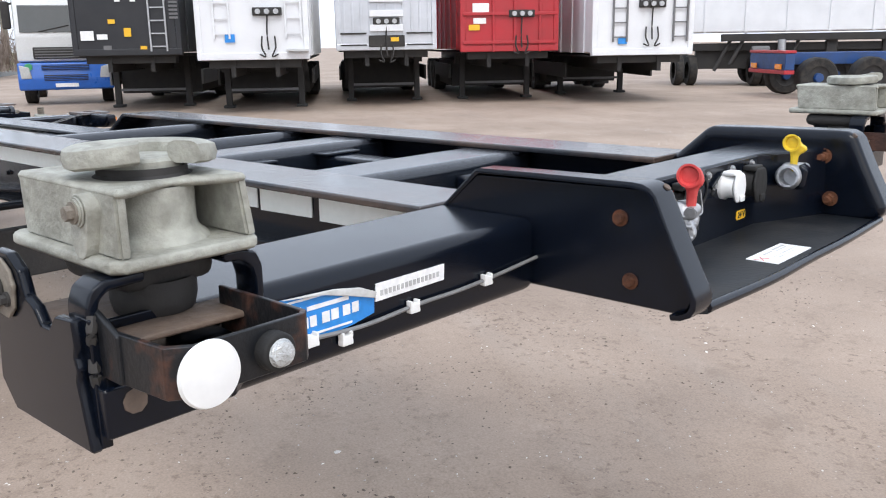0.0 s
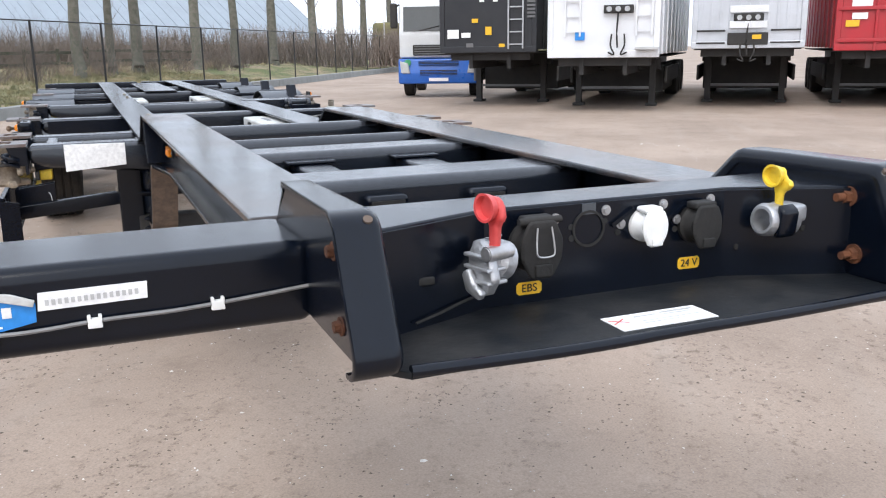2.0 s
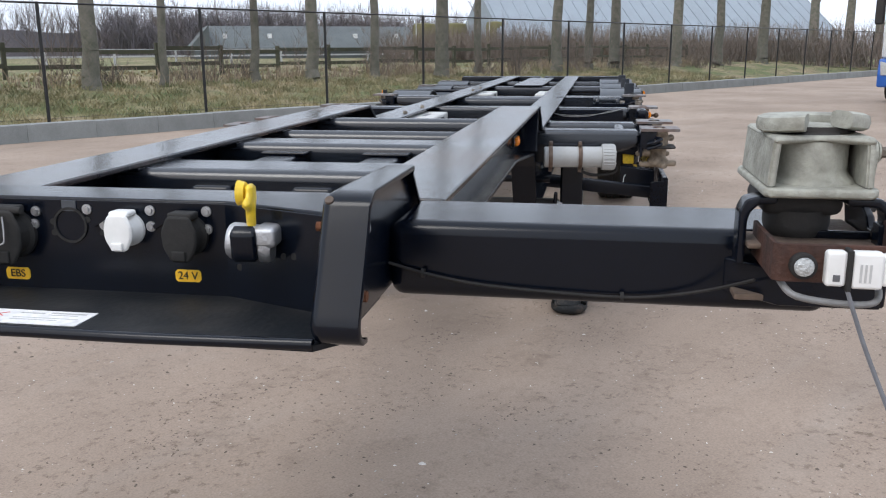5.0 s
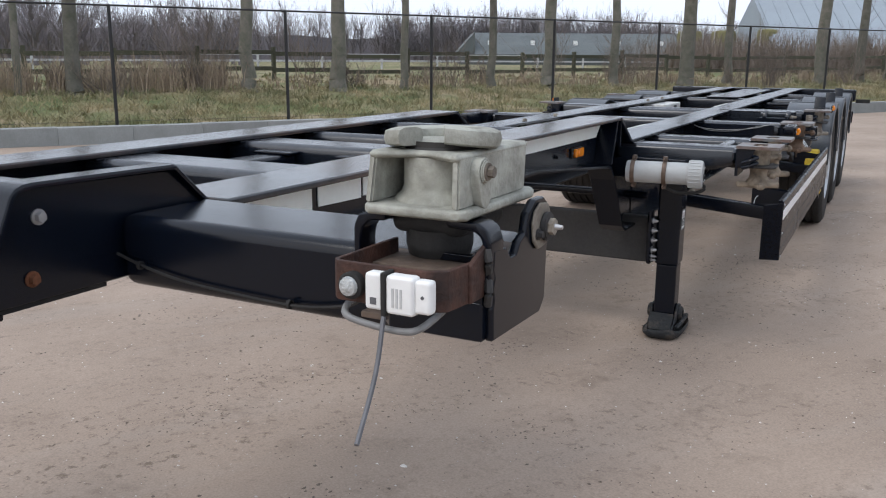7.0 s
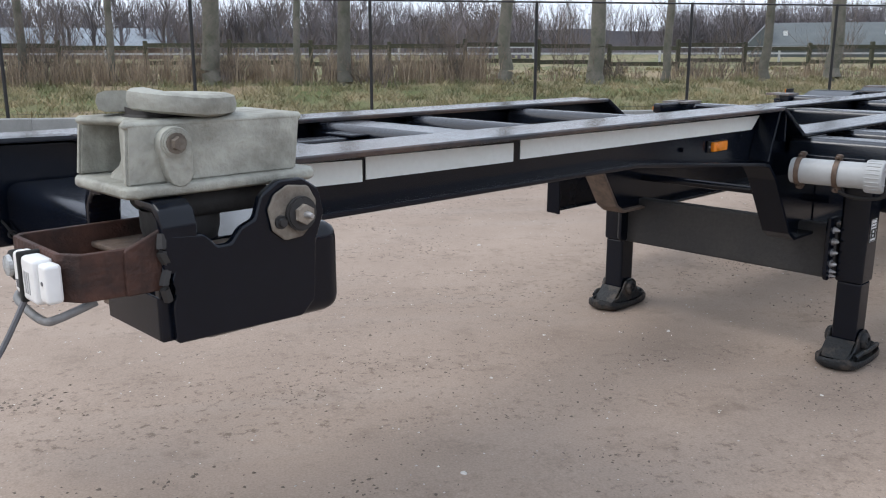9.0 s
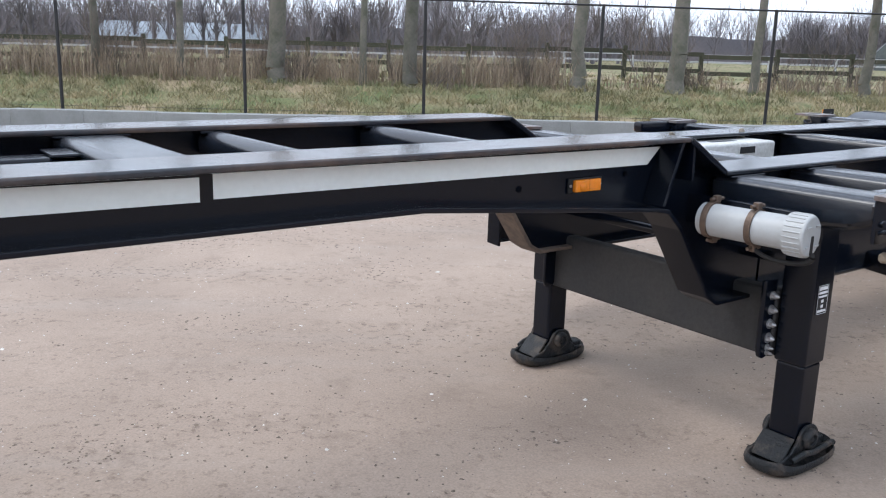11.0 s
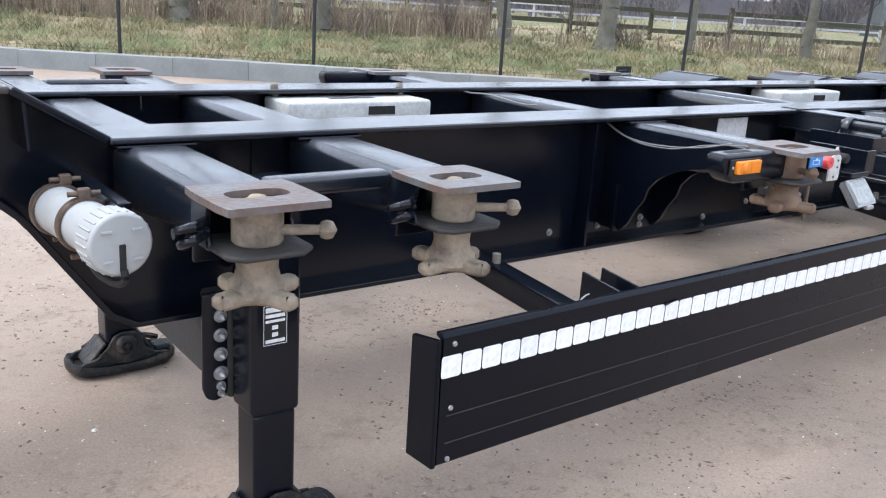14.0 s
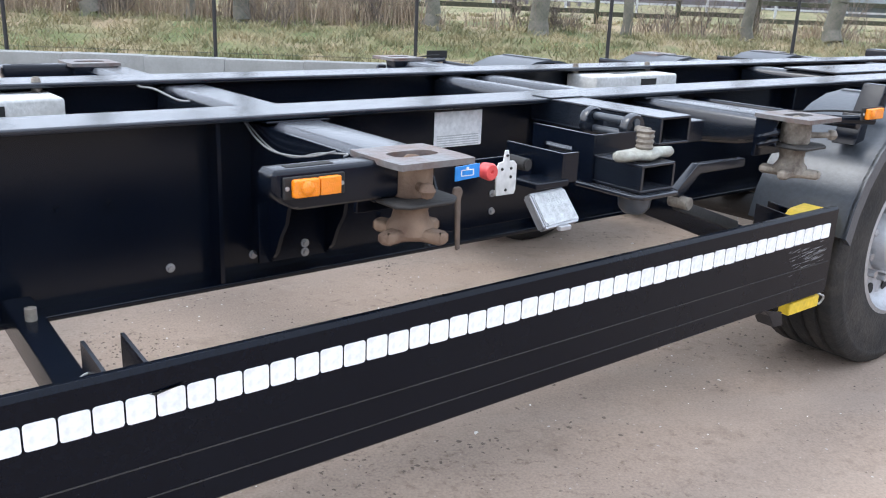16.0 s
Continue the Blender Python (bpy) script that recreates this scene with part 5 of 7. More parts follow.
corner_lock(1, 1.142, 0.004, BROWN, head=1.376, slim=0.87, shift=(0.010, -0.012))
corner_lock(-1, 1.200, 0.028, RUSTBLACK, side=0.118, low=0.014)
lampR = part("front_lamp", lathe([(0.018, 0), (0.018, 0.012), (0.015, 0.014), (0, 0.0145)], Matrix.Translation((1.114, -0.088, 1.197)) @ FACING, 22), RUBBER, chassis, "small round clear marker lamp")
part("lens", lathe([(0.0135, 0.0145), (0.012, 0.019), (0.006, 0.021), (0, 0.0215)], Matrix.Translation((1.114, -0.088, 1.197)) @ FACING, 20), LENS, lampR)
part("tray_handle", cable([(1.09, -0.05, 1.172), (1.10, -0.092, 1.158), (1.13, -0.098, 1.15), (1.19, -0.098, 1.146), (1.215, -0.09, 1.152), (1.225, -0.05, 1.166)], 0.005, 8), WIRE, chassis, "bent steel rod handle")
lampL = part("front_lamp", lathe([(0.021, 0), (0.021, 0.014), (0.018, 0.017), (0, 0.0175)], Matrix.Translation((-1.190, -0.088, 1.198)) @ FACING, 24), RUBBER, chassis, "small round clear marker lamp")
part("lens", lathe([(0.0155, 0.0175), (0.013, 0.023), (0.006, 0.025), (0, 0.0255)], Matrix.Translation((-1.190, -0.088, 1.198)) @ FACING, 20), LENS, lampL)
part("white_reflector", lathe([(0.0, 0.0), (0.033, 0.0), (0.035, 0.004), (0.033, 0.008), (0.02, 0.010), (0, 0.0105)], Matrix.Translation((-1.266, -0.088, 1.195)) @ FACING, 32), WHITE, chassis, "round white reflector")

# tracking box tied to the tray
track = thing("tracking_box", "white plastic tracking box tied to the rusty tray", "device", m=Matrix.Translation((0.018, 0, 0)))
part("case", box(1.123, 1.15, -0.108, -0.087, 1.172, 1.221, 0.005), WHITE, track)
part("case", box(1.155, 1.196, -0.11, -0.087, 1.170, 1.221, 0.005), WHITE, track)
part("case", box(1.194, 1.218, -0.106, -0.087, 1.174, 1.218, 0.005), WHITE, track)
part("code_patch", box(1.132, 1.141, -0.1088, -0.108, 1.180, 1.189, 0), INK, track)
for k in range(3):
    part("print_bar", box(1.165 + 0.006 * k, 1.168 + 0.006 * k, -0.1108, -0.11, 1.180, 1.205, 0), PALEWIRE, track)
part("indicator", rod((1.207, -0.106, 1.197), (1.207, -0.1068, 1.197), 0.0025, seg=8), INK, track)
part("cable_tie", box(1.149, 1.156, -0.112, -0.084, 1.166, 1.224, 0.002), RUBBER, track)
part("tie_tail", cable([(1.152, -0.108, 1.168), (1.167, -0.153, 1.106), (1.183, -0.222, 1.044)], 0.0033, 6), INK, track, "long dark cable tie tail")

# ---- side guards ----
for s in (-1, 1):
    sg = part("side_guard", prism([(s * 1.242, 0.738), (s * 1.226, 0.745), (s * 1.226, 0.753), (s * 1.246, 0.756), (s * 1.255, 0.746), (s * 1.255, 0.44), (s * 1.246, 0.432), (s * 1.215, 0.432), (s * 1.215, 0.44), (s * 1.243, 0.444), (s * 1.245, 0.735)], "y", 3.8195, 7.02, 0.001), GUARD, chassis, "long black side guard with a row of white tape squares")
    part("end_plate", prism([(s * 1.155, 0.725), (s * 1.252, 0.742), (s * 1.256, 0.432), (s * 1.155, 0.426)], "y", 3.805, 3.819, 0.003), GUARD, sg)
    for z in (0.556, 0.488):
        part("pressed_line", box(s * 1.255, s * 1.2562, 3.84, 7.0, z, z + 0.003, 0), UNDER, sg)
    for z in (0.728, 0.575, 0.448):
        part("rivet", rod((s * 1.254, 3.85, z), (s * 1.259, 3.85, z), 0.007, 0.005, seg=10), ZINC, sg)
    square = None
    for k in range(55):
        y = 3.817 + 0.0575 * k
        if square is None:
            r, w, h = 0.006, 0.0536, 0.052
            outline = []
            for cy, cz, start in ((w - r, r, -90), (w - r, h - r, 0), (r, h - r, 90), (r, r, 180)):
                outline += [(cy + r * math.cos(radians(start + a)), 0.651 + cz + r * math.sin(radians(start + a))) for a in (0, 45, 90)]
            o = part("tape_square", prism(outline, "x", s * 1.2552, s * 1.2567, 0), TAPE, sg)
            square = o.data
            o.location.y = y
        else:
            o = new("tape_square", square)
            o.parent, o.location = sg, (0, y, 0.0008 * math.sin(k * 3.1))
    part("tape_tear", prism([(4.55, 0.703), (4.60, 0.704), (4.62, 0.71), (4.56, 0.697)], "x", s * 1.2575, s * 1.2585, 0), RUBBER, sg)
    g = random.Random(77)
    strokes = bmesh.new()
    for k in range(46):
        y, z = g.uniform(6.72, 6.93), g.gauss(0.592, 0.022)
        w, h = g.uniform(0.02, 0.09), g.uniform(0.0006, 0.0022)
        rise = w * g.uniform(0.02, 0.16)
        x = s * (1.2553 + 0.00001 * k)
        strokes.faces.new([strokes.verts.new((x, min(6.985, y + a * w), z + b * h + a * rise)) for a, b in ((0, 0), (0.4, -1), (1, 0.2), (0.5, 1))])
    part("scrape", strokes, SKIRT, sg, "pale scrapes on the paint")
    for y in (4.46, 6.86):
        arm = part("guard_arm", prism([(s * 0.50, 0.665), (s * 1.22, 0.60), (s * 1.22, 0.52), (s * 0.50, 0.585)], "y", y, y + 0.07, 0.006), BLACK, chassis)
        part("arm_bolt", rod((s * 0.64, y + 0.035, 0.63), (s * 0.64, y + 0.035, 0.682), 0.014, seg=8), DIRTY, arm)
        for dy in (0.045, 0.125):
            part("guard_bracket", prism([(s * 1.0, 0.725), (s * 1.22, 0.70), (s * 1.22, 0.50), (s * 1.0, 0.60)], "y", y + dy, y + dy + 0.008, 0), BLACK, arm)
    part("arm_wire", cable([(s * 1.02, 4.47, 0.625), (s * 1.03, 4.50, 0.665), (s * 1.07, 4.53, 0.672), (s * 1.12, 4.56, 0.64), (s * 1.15, 4.57, 0.655)], 0.0025), PALEWIRE, chassis)
    chock = part("wheel_chock", prism([(6.86, 0.44), (7.06, 0.43), (7.10, 0.715), (7.07, 0.730), (6.97, 0.722), (6.90, 0.66)], "x", s * 1.09, s * 1.19, 0.008), YELLOW, chassis, "yellow plastic wheel chock in its holder")
    part("chock_holder", prism([(6.66, 0.43), (6.78, 0.40), (6.80, 0.345), (6.74, 0.35), (6.70, 0.40)], "x", s * 1.17, s * 1.235, 0.002), BLACK, chock)
    part("chock_bar", box(s * 1.19, s * 1.235, 6.83, 7.03, 0.372, 0.418, 0.006), YELLOW, chock)
    part("chock_ring", cable([(s * 1.22, 7.03, 0.42), (s * 1.23, 7.07, 0.40), (s * 1.22, 7.06, 0.37), (s * 1.22, 7.03, 0.40)], 0.004), ZINC, chock)

# ---- lamps, tags and tackle on the near side ----
for s in (-1, 1):
    br = part("lamp_bracket", prism([(4.845, 1.072), (5.16, 1.072), (5.16, 0.985), (4.90, 0.985), (4.862, 1.008), (4.845, 1.03)], "x", s * 1.108, s * 1.178, 0.010), BLACK, chassis)
    part("bracket_slot", box(s * 1.13, s * 1.155, 4.89, 5.0, 1.0715, 1.0730, 0), RUBBER, br)
    marker_lamp(s, 1.178, 4.938, 1.036, br)
part("lamp_wire", cable([(0.46, 5.13, 1.055), (0.56, 5.12, 1.02), (0.72, 5.09, 1.015), (0.9, 5.08, 1.035), (1.03, 5.08, 1.070)], 0.0026), WIRE, chassis)
part("lamp_wire", cable([(0.46, 5.14, 1.05), (0.60, 5.135, 1.005), (0.78, 5.11, 1.01), (0.92, 5.10, 1.045), (1.06, 5.09, 1.068), (1.10, 5.06, 1.072)], 0.0022), WIRE, chassis)
part("frame_wire", cable([(-0.44, 5.13, 1.08), (-0.34, 5.12, 1.065), (-0.2, 5.12, 1.072), (0.0, 5.12, 1.06), (0.1, 5.12, 1.068)], 0.0035), WIRE, chassis)
part("data_plate", box(0.457, 0.461, 5.808, 6.014, 0.925, 1.045, 0.002), PAPER, chassis, "pale rectangular data plate")
for z in (0.930, 0.938, 0.946, 0.954, 0.962):
    part("print_bar", box(0.461, 0.4618, 5.82, 6.0, z, z + 0.003, 0), PALEWIRE, chassis)
valve = part("valve_board", box(0.962, 0.970, 5.36, 5.86, 0.81, 1.0, 0.002), BLACK, chassis)
for y, z in ((5.40, 0.90), (5.62, 0.90), (5.62, 0.85)):
    part("board_bolt", bolt((0.970, y, z), (1, 0, 0), 0.007, 0.006), ZINC, valve)
part("board_arm", box(0.456, 0.962, 5.56, 5.62, 0.86, 0.92, 0.004), BLACK, valve)
part("flanged_bracket", box(0.93, 1.15, 5.700, 5.708, 0.955, 1.034, 0.001), BLACK, valve)
part("bracket_flange", box(1.142, 1.15, 5.708, 5.76, 0.955, 1.034, 0.001), BLACK, valve)
part("bracket_tab", box(1.0, 1.067, 5.664, 5.671, 0.94, 1.008, 0.001), BLACK, valve)
part("tab_web", box(1.0, 1.008, 5.671, 5.700, 0.955, 1.008, 0.001), BLACK, valve)
sign = part("blue_sign", prism([(5.335, 0.998), (5.41, 1.002), (5.41, 1.036), (5.335, 1.032)], "x", 1.15, 1.153, 0), BLUE, chassis, "small blue sign with a white trailer symbol")
for y0, y1, z0, z1 in ((5.352, 5.392, 1.008, 1.010), (5.352, 5.392, 1.022, 1.024), (5.352, 5.355, 1.008, 1.024), (5.389, 5.392, 1.008, 1.024), (5.368, 5.376, 1.024, 1.029)):
    part("print_bar", box(1.153, 1.1538, y0, y1, z0, z1, 0), PAPER, sign)
part("knob_stalk", rod((1.05, 5.44, 1.012), (1.15, 5.44, 1.012), 0.012), BLACK, chassis)
part("red_knob", lathe([(0.012, 0), (0.02, 0.004), (0.022, 0.03), (0.018, 0.036), (0.006, 0.037), (0, 0.03)], Matrix.Translation((1.13, 5.44, 1.012)) @ Euler((0, radians(90), 0)).to_matrix().to_4x4(), 20), RED, chassis, "red push knob")
tag = part("valve_plate", prism([(5.475, 0.945), (5.535, 0.945), (5.54, 0.955), (5.54, 1.02), (5.53, 1.03), (5.515, 1.03), (5.51, 1.058), (5.5, 1.058), (5.495, 1.03), (5.48, 1.028), (5.472, 1.01)], "x", 1.14, 1.146, 0.001), BOXWHITE, chassis, "pale punched valve plate")
for y, z in ((5.49, 1.012), (5.52, 1.012), (5.52, 0.99), (5.505, 0.958), (5.505, 1.045)):
    part("plate_hole", rod((1.1455, y, z), (1.1475, y, z), 0.004, seg=8), RUBBER, tag)
part("black_knob", rod((1.08, 5.575, 1.015), (1.15, 5.575, 1.015), 0.018, 0.016, bevel=0.003), RUBBER, chassis)
def slab(corners, depth):
    """A plate of four corners (top left, top right, bottom right, bottom left), thick to its back."""
    p = [Vector(c) for c in corners]
    back = (p[1] - p[0]).cross(p[3] - p[0]).normalized() * depth
    bm = bmesh.new()
    a = [bm.verts.new(q) for q in p]
    b = [bm.verts.new(q + back) for q in p]
    bm.faces.new(a)
    bm.faces.new(b[::-1])
    for k in range(4):
        bm.faces.new((a[k], b[k], b[(k + 1) % 4], a[(k + 1) % 4]))
    bmesh.ops.recalc_face_normals(bm, faces=bm.faces[:])
    bmesh.ops.bevel(bm, geom=bm.edges[:], offset=0.006, segments=2, affect="EDGES")
    return bm


def between(corners, margin, lift):
    p = [Vector(c) for c in corners]
    mid = sum(p, Vector()) / 4
    out = (p[3] - p[0]).cross(p[1] - p[0]).normalized() * lift
    return [mid + (q - mid) * margin + out for q in p]


LAMP = [(1.150, 5.583, 0.940), (1.145, 5.716, 0.944), (1.200, 5.733, 0.862), (1.205, 5.597, 0.857)]
work = part("work_lamp", slab(LAMP, 0.03), SKIRT, chassis, "square white work lamp tilted down")
part("lamp_glass", slab(between(LAMP, 0.86, 0.004), 0.006), LENS, work)
part("lamp_bezel", slab(between(LAMP, 0.99, 0.001), 0.008), ALLOY, work)
part("lamp_hinge", box(1.06, 1.16, 5.60, 5.72, 0.948, 0.966, 0.004), BLACK, work)
part("lamp_clip", box(1.198, 1.215, 5.645, 5.685, 0.846, 0.860, 0.003), ALLOY, work)
part("hanging_spanner", prism([(5.330, 0.985), (5.350, 0.985), (5.358, 0.972), (5.352, 0.955), (5.356, 0.83), (5.344, 0.826), (5.336, 0.955), (5.326, 0.968)], "x", 1.150, 1.160, 0.003), DIRTPLATE, chassis, "grimy flat steel bar hanging by its eye")
def square_tube(x0, x1, y0, y1, z0, z1, wall=0.009):
    """A box section lying across the trailer, open at its outer end."""
    bm = box(x0, x1, y0, y1, z1 - wall, z1, 0.002, 1)
    box(x0, x1, y0, y1, z0, z0 + wall, 0.002, 1, bm)
    box(x0, x1, y0, y0 + wall, z0 + wall, z1 - wall, 0, 1, bm)
    return box(x0, x1, y1 - wall, y1, z0 + wall, z1 - wall, 0, 1, bm)


swing = part("swing_lock_arm", square_tube(0.80, 1.222, 5.94, 6.085, 0.914, 0.994), DUSTSHEEN, chassis, "spare swing arm lock with a threaded spindle")
part("arm_plate", prism([(1.0, 5.915), (1.21, 5.915), (1.24, 5.94), (1.24, 6.09), (1.21, 6.11), (1.0, 6.11)], "z", 0.898, 0.912, 0.004), DUSTSHEEN, swing)
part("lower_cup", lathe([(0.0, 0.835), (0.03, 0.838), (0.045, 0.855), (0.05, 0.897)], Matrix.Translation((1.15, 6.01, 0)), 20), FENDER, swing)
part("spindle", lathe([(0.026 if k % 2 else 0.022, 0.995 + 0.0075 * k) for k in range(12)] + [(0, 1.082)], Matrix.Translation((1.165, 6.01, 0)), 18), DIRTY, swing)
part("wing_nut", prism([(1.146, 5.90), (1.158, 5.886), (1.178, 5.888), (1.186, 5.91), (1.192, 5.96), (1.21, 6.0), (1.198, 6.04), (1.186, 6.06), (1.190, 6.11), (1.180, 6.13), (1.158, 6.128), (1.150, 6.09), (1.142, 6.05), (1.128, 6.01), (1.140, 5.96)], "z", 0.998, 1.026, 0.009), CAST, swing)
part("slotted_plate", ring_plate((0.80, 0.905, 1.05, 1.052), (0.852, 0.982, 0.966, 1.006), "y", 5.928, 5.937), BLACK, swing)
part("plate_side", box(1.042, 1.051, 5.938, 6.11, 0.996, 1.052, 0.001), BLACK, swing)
upper = part("side_box_tube", square_tube(0.46, 1.035, 6.245, 6.395, 0.995, 1.083), DUSTSHEEN, chassis)
part("tube_pad", box(0.47, 0.56, 6.235, 6.405, 1.0835, 1.088, 0.002), DUSTSHEEN, upper)
for x in (0.82, 0.985):
    part("roller_bracket", lathe([(0, 0), (0.042, 0), (0.046, 0.006), (0.046, 0.024), (0.042, 0.030), (0, 0.030)], Matrix.Translation((x, 6.15, 1.05)) @ Euler((0, radians(90), 0)).to_matrix().to_4x4(), 24), DUSTSHEEN, upper)
for dz in (-0.02, 0.02):
    part("roller_bar", rod((0.80, 6.15, 1.05 + dz), (1.02, 6.15, 1.05 + dz), 0.012), FENDER, upper)
part("roller_hook", rod((1.015, 6.15, 1.05), (1.06, 6.165, 1.05), 0.014, 0.010), DIRTY, upper)
part("tail_box", box(0.94, 1.0, 6.43, 6.52, 0.985, 1.055, 0.004), BLACK, upper)
link = part("hinged_link", prism([(6.385, 0.825), (6.495, 0.912), (6.77, 0.908), (6.77, 0.878), (6.515, 0.878), (6.42, 0.80)], "x", 0.985, 1.015, 0.003), DUSTSHEEN, chassis)
part("link_pin", rod((0.97, 6.425, 0.79), (1.05, 6.425, 0.79), 0.022, seg=14, bevel=0.004), DIRTY, link)
part("drop_bar", prism([(6.42, 0.80), (6.79, 0.675), (6.79, 0.635), (6.42, 0.76)], "x", 0.985, 1.012, 0.003), UNDER, link)
for y, z in ((4.9, 0.66), (5.15, 0.66), (5.6, 0.72), (4.3, 0.70), (5.8, 0.63), (4.62, 0.86), (4.75, 0.86), (5.05, 0.87), (5.26, 0.66), (6.1, 0.67)):
    part("web_bolt", bolt((0.456, y, z), (1, 0, 0), 0.009, 0.007), ZINC if z < 0.7 else BLACK, chassis)

# pale mouldings between the rails
for s in (-1, 1):
    for y in (4.2, 7.35):
        o = part("chock_box", box(s * 0.22, s * 0.43, y, y + 0.64, 0.965, 1.052, 0.012), BOXWHITE, chassis, "pale grey moulded box with hand slots")
        part("hand_slot", box(s * 0.216, s * 0.221, y + 0.34, y + 0.46, 1.0, 1.032, 0), RUBBER, o)
        part("top_slot", box(s * 0.30, s * 0.33, y + 0.22, y + 0.42, 1.0515, 1.0535, 0), FENDER, o)
        for yy in (y + 0.03, y + 0.6) if s < 0 else ():
            part("holder_knob", rod((s * 0.40, yy, 1.05), (s * 0.40, yy, 1.10), 0.018, 0.014, bevel=0.004), DIRTY, o)

# ---- axles, wheels and fenders ----
TREAD = [(0.30, -0.175), (0.40, -0.19), (0.49, -0.185), (0.522, -0.165), (0.53, -0.15)]
for g in (-0.10, -0.035, 0.035, 0.10):
    TREAD += [(0.53, g - 0.012), (0.517, g - 0.008), (0.517, g + 0.008), (0.53, g + 0.012)]
TREAD += [(0.53, 0.15), (0.522, 0.165), (0.49, 0.185), (0.475, 0.186), (0.47, 0.182), (0.44, 0.186), (0.40, 0.19), (0.32, 0.182), (0.30, 0.172)]
RIM = [(0.30, -0.17), (0.30, 0.165), (0.31, 0.176), (0.293, 0.18), (0.285, 0.15), (0.26, 0.12), (0.23, 0.105), (0.15, 0.10), (0.14, 0.105), (0.13, 0.16), (0.115, 0.175), (0, 0.178)]
for y in (7.66, 8.97, 10.28):
    part("axle", rod((-1.0, y, 0.52), (1.0, y, 0.52), 0.065), UNDER, chassis)
    for s in (-1, 1):
        at = Matrix.Translation((s * 1.055, y, 0.525)) @ Euler((0, radians(90 * s), 0)).to_matrix().to_4x4()
        wheel = part("wheel", lathe(TREAD, at, 44), TYRE, chassis, "black tyre on a grey steel rim")
        part("rim", lathe(RIM, at, 36), ALLOY, wheel, "grey steel rim")
        for k in range(10):
            a = 2 * math.pi * k / 10
            p = at @ Vector((0.168 * math.cos(a), 0.168 * math.sin(a), 0.10))
            part("wheel_nut", rod(p, p + Vector((s * 0.035, 0, 0)), 0.017, seg=6), ZINC, wheel)
            q = at @ Vector((0.225 * math.cos(a + 0.3), 0.225 * math.sin(a + 0.3), 0.107))
            part("rim_hole", rod(q, q + Vector((s * 0.003, 0, 0)), 0.03, seg=12), RUBBER, wheel)
        arc, arc2, rad = [], [], 0.575 if s > 0 else 0.548
        for k in range(15):
            a = radians(10 + 160 * k / 14)
            arc.append((y + rad * math.cos(a), 0.525 + rad * math.sin(a)))
            arc2.append((y + (rad - 0.012) * math.cos(a), 0.525 + (rad - 0.012) * math.sin(a)))
        fen = part("fender", prism(arc + arc2[::-1], "x", s * 0.86, s * 1.255, 0), FENDER, chassis, "dull grey-black plastic fender")
        part("fender_edge", prism(arc + [(p[0] * 1 + (y - p[0]) * 0.06, p[1] - 0.03 * (p[1] > 0.6)) for p in arc2[::-1]], "x", s * 1.245, s * 1.262, 0), FENDER, fen)
        part("fender_rib", box(s * 0.87, s * 1.245, y - 0.02, y + 0.02, 0.52 + rad, 0.53 + rad, 0.003), FENDER, fen)
        for dy in (-0.42, -0.30) if s > 0 else ():
            part("fender_clamp", prism([(y + dy - 0.045, 0.945 + 0.1 * (dy > -0.4)), (y + dy + 0.01, 1.06 + 0.1 * (dy > -0.4)), (y + dy + 0.045, 1.06 + 0.1 * (dy > -0.4)), (y + dy + 0.03, 0.96 + 0.1 * (dy > -0.4))], "x", s * 1.09, s * 1.18, 0.005), BLACK, fen)
        part("fender_bar", rod((s * 0.5, y - 0.5, 1.03), (s * 1.2, y - 0.5, 1.03), 0.018), BLACK, fen)
        if y < 8:
            part("lamp_bar", rod((s * 1.08, y - 0.80, 1.055), (s * 1.24, y - 0.48, 1.05), 0.016), BLACK, fen)
            part("lamp_lead", cable([(s * 1.09, y - 0.79, 1.075), (s * 1.16, y - 0.64, 1.082), (s * 1.23, y - 0.52, 1.078)], 0.004), RUBBER, fen)
            marker_lamp(s, 1.245, y - 0.52, 1.078, fen)
part("white_sheet", prism([(-0.90, 0.93), (-0.62, 0.95), (-0.62, 1.058), (-0.90, 1.062)], "y", 3.362, 3.367, 0.001), PAPER, chassis, "white printed sheet hanging on the crossbeam")
part("rear_light_bar", box(-1.22, 1.22, 12.3, 12.38, 0.62, 0.78, 0.012), BLACK, chassis)
for s in (-1, 1):
    part("rear_drop_arm", box(s * 0.5, s * 0.56, 12.2, 12.32, 0.62, 1.0, 0.006), BLACK, chassis)
    part("rear_end_lamp", box(s * 1.24, s * 1.42, 12.25, 12.28, 0.90, 0.95, 0.004), RUBBER, chassis)


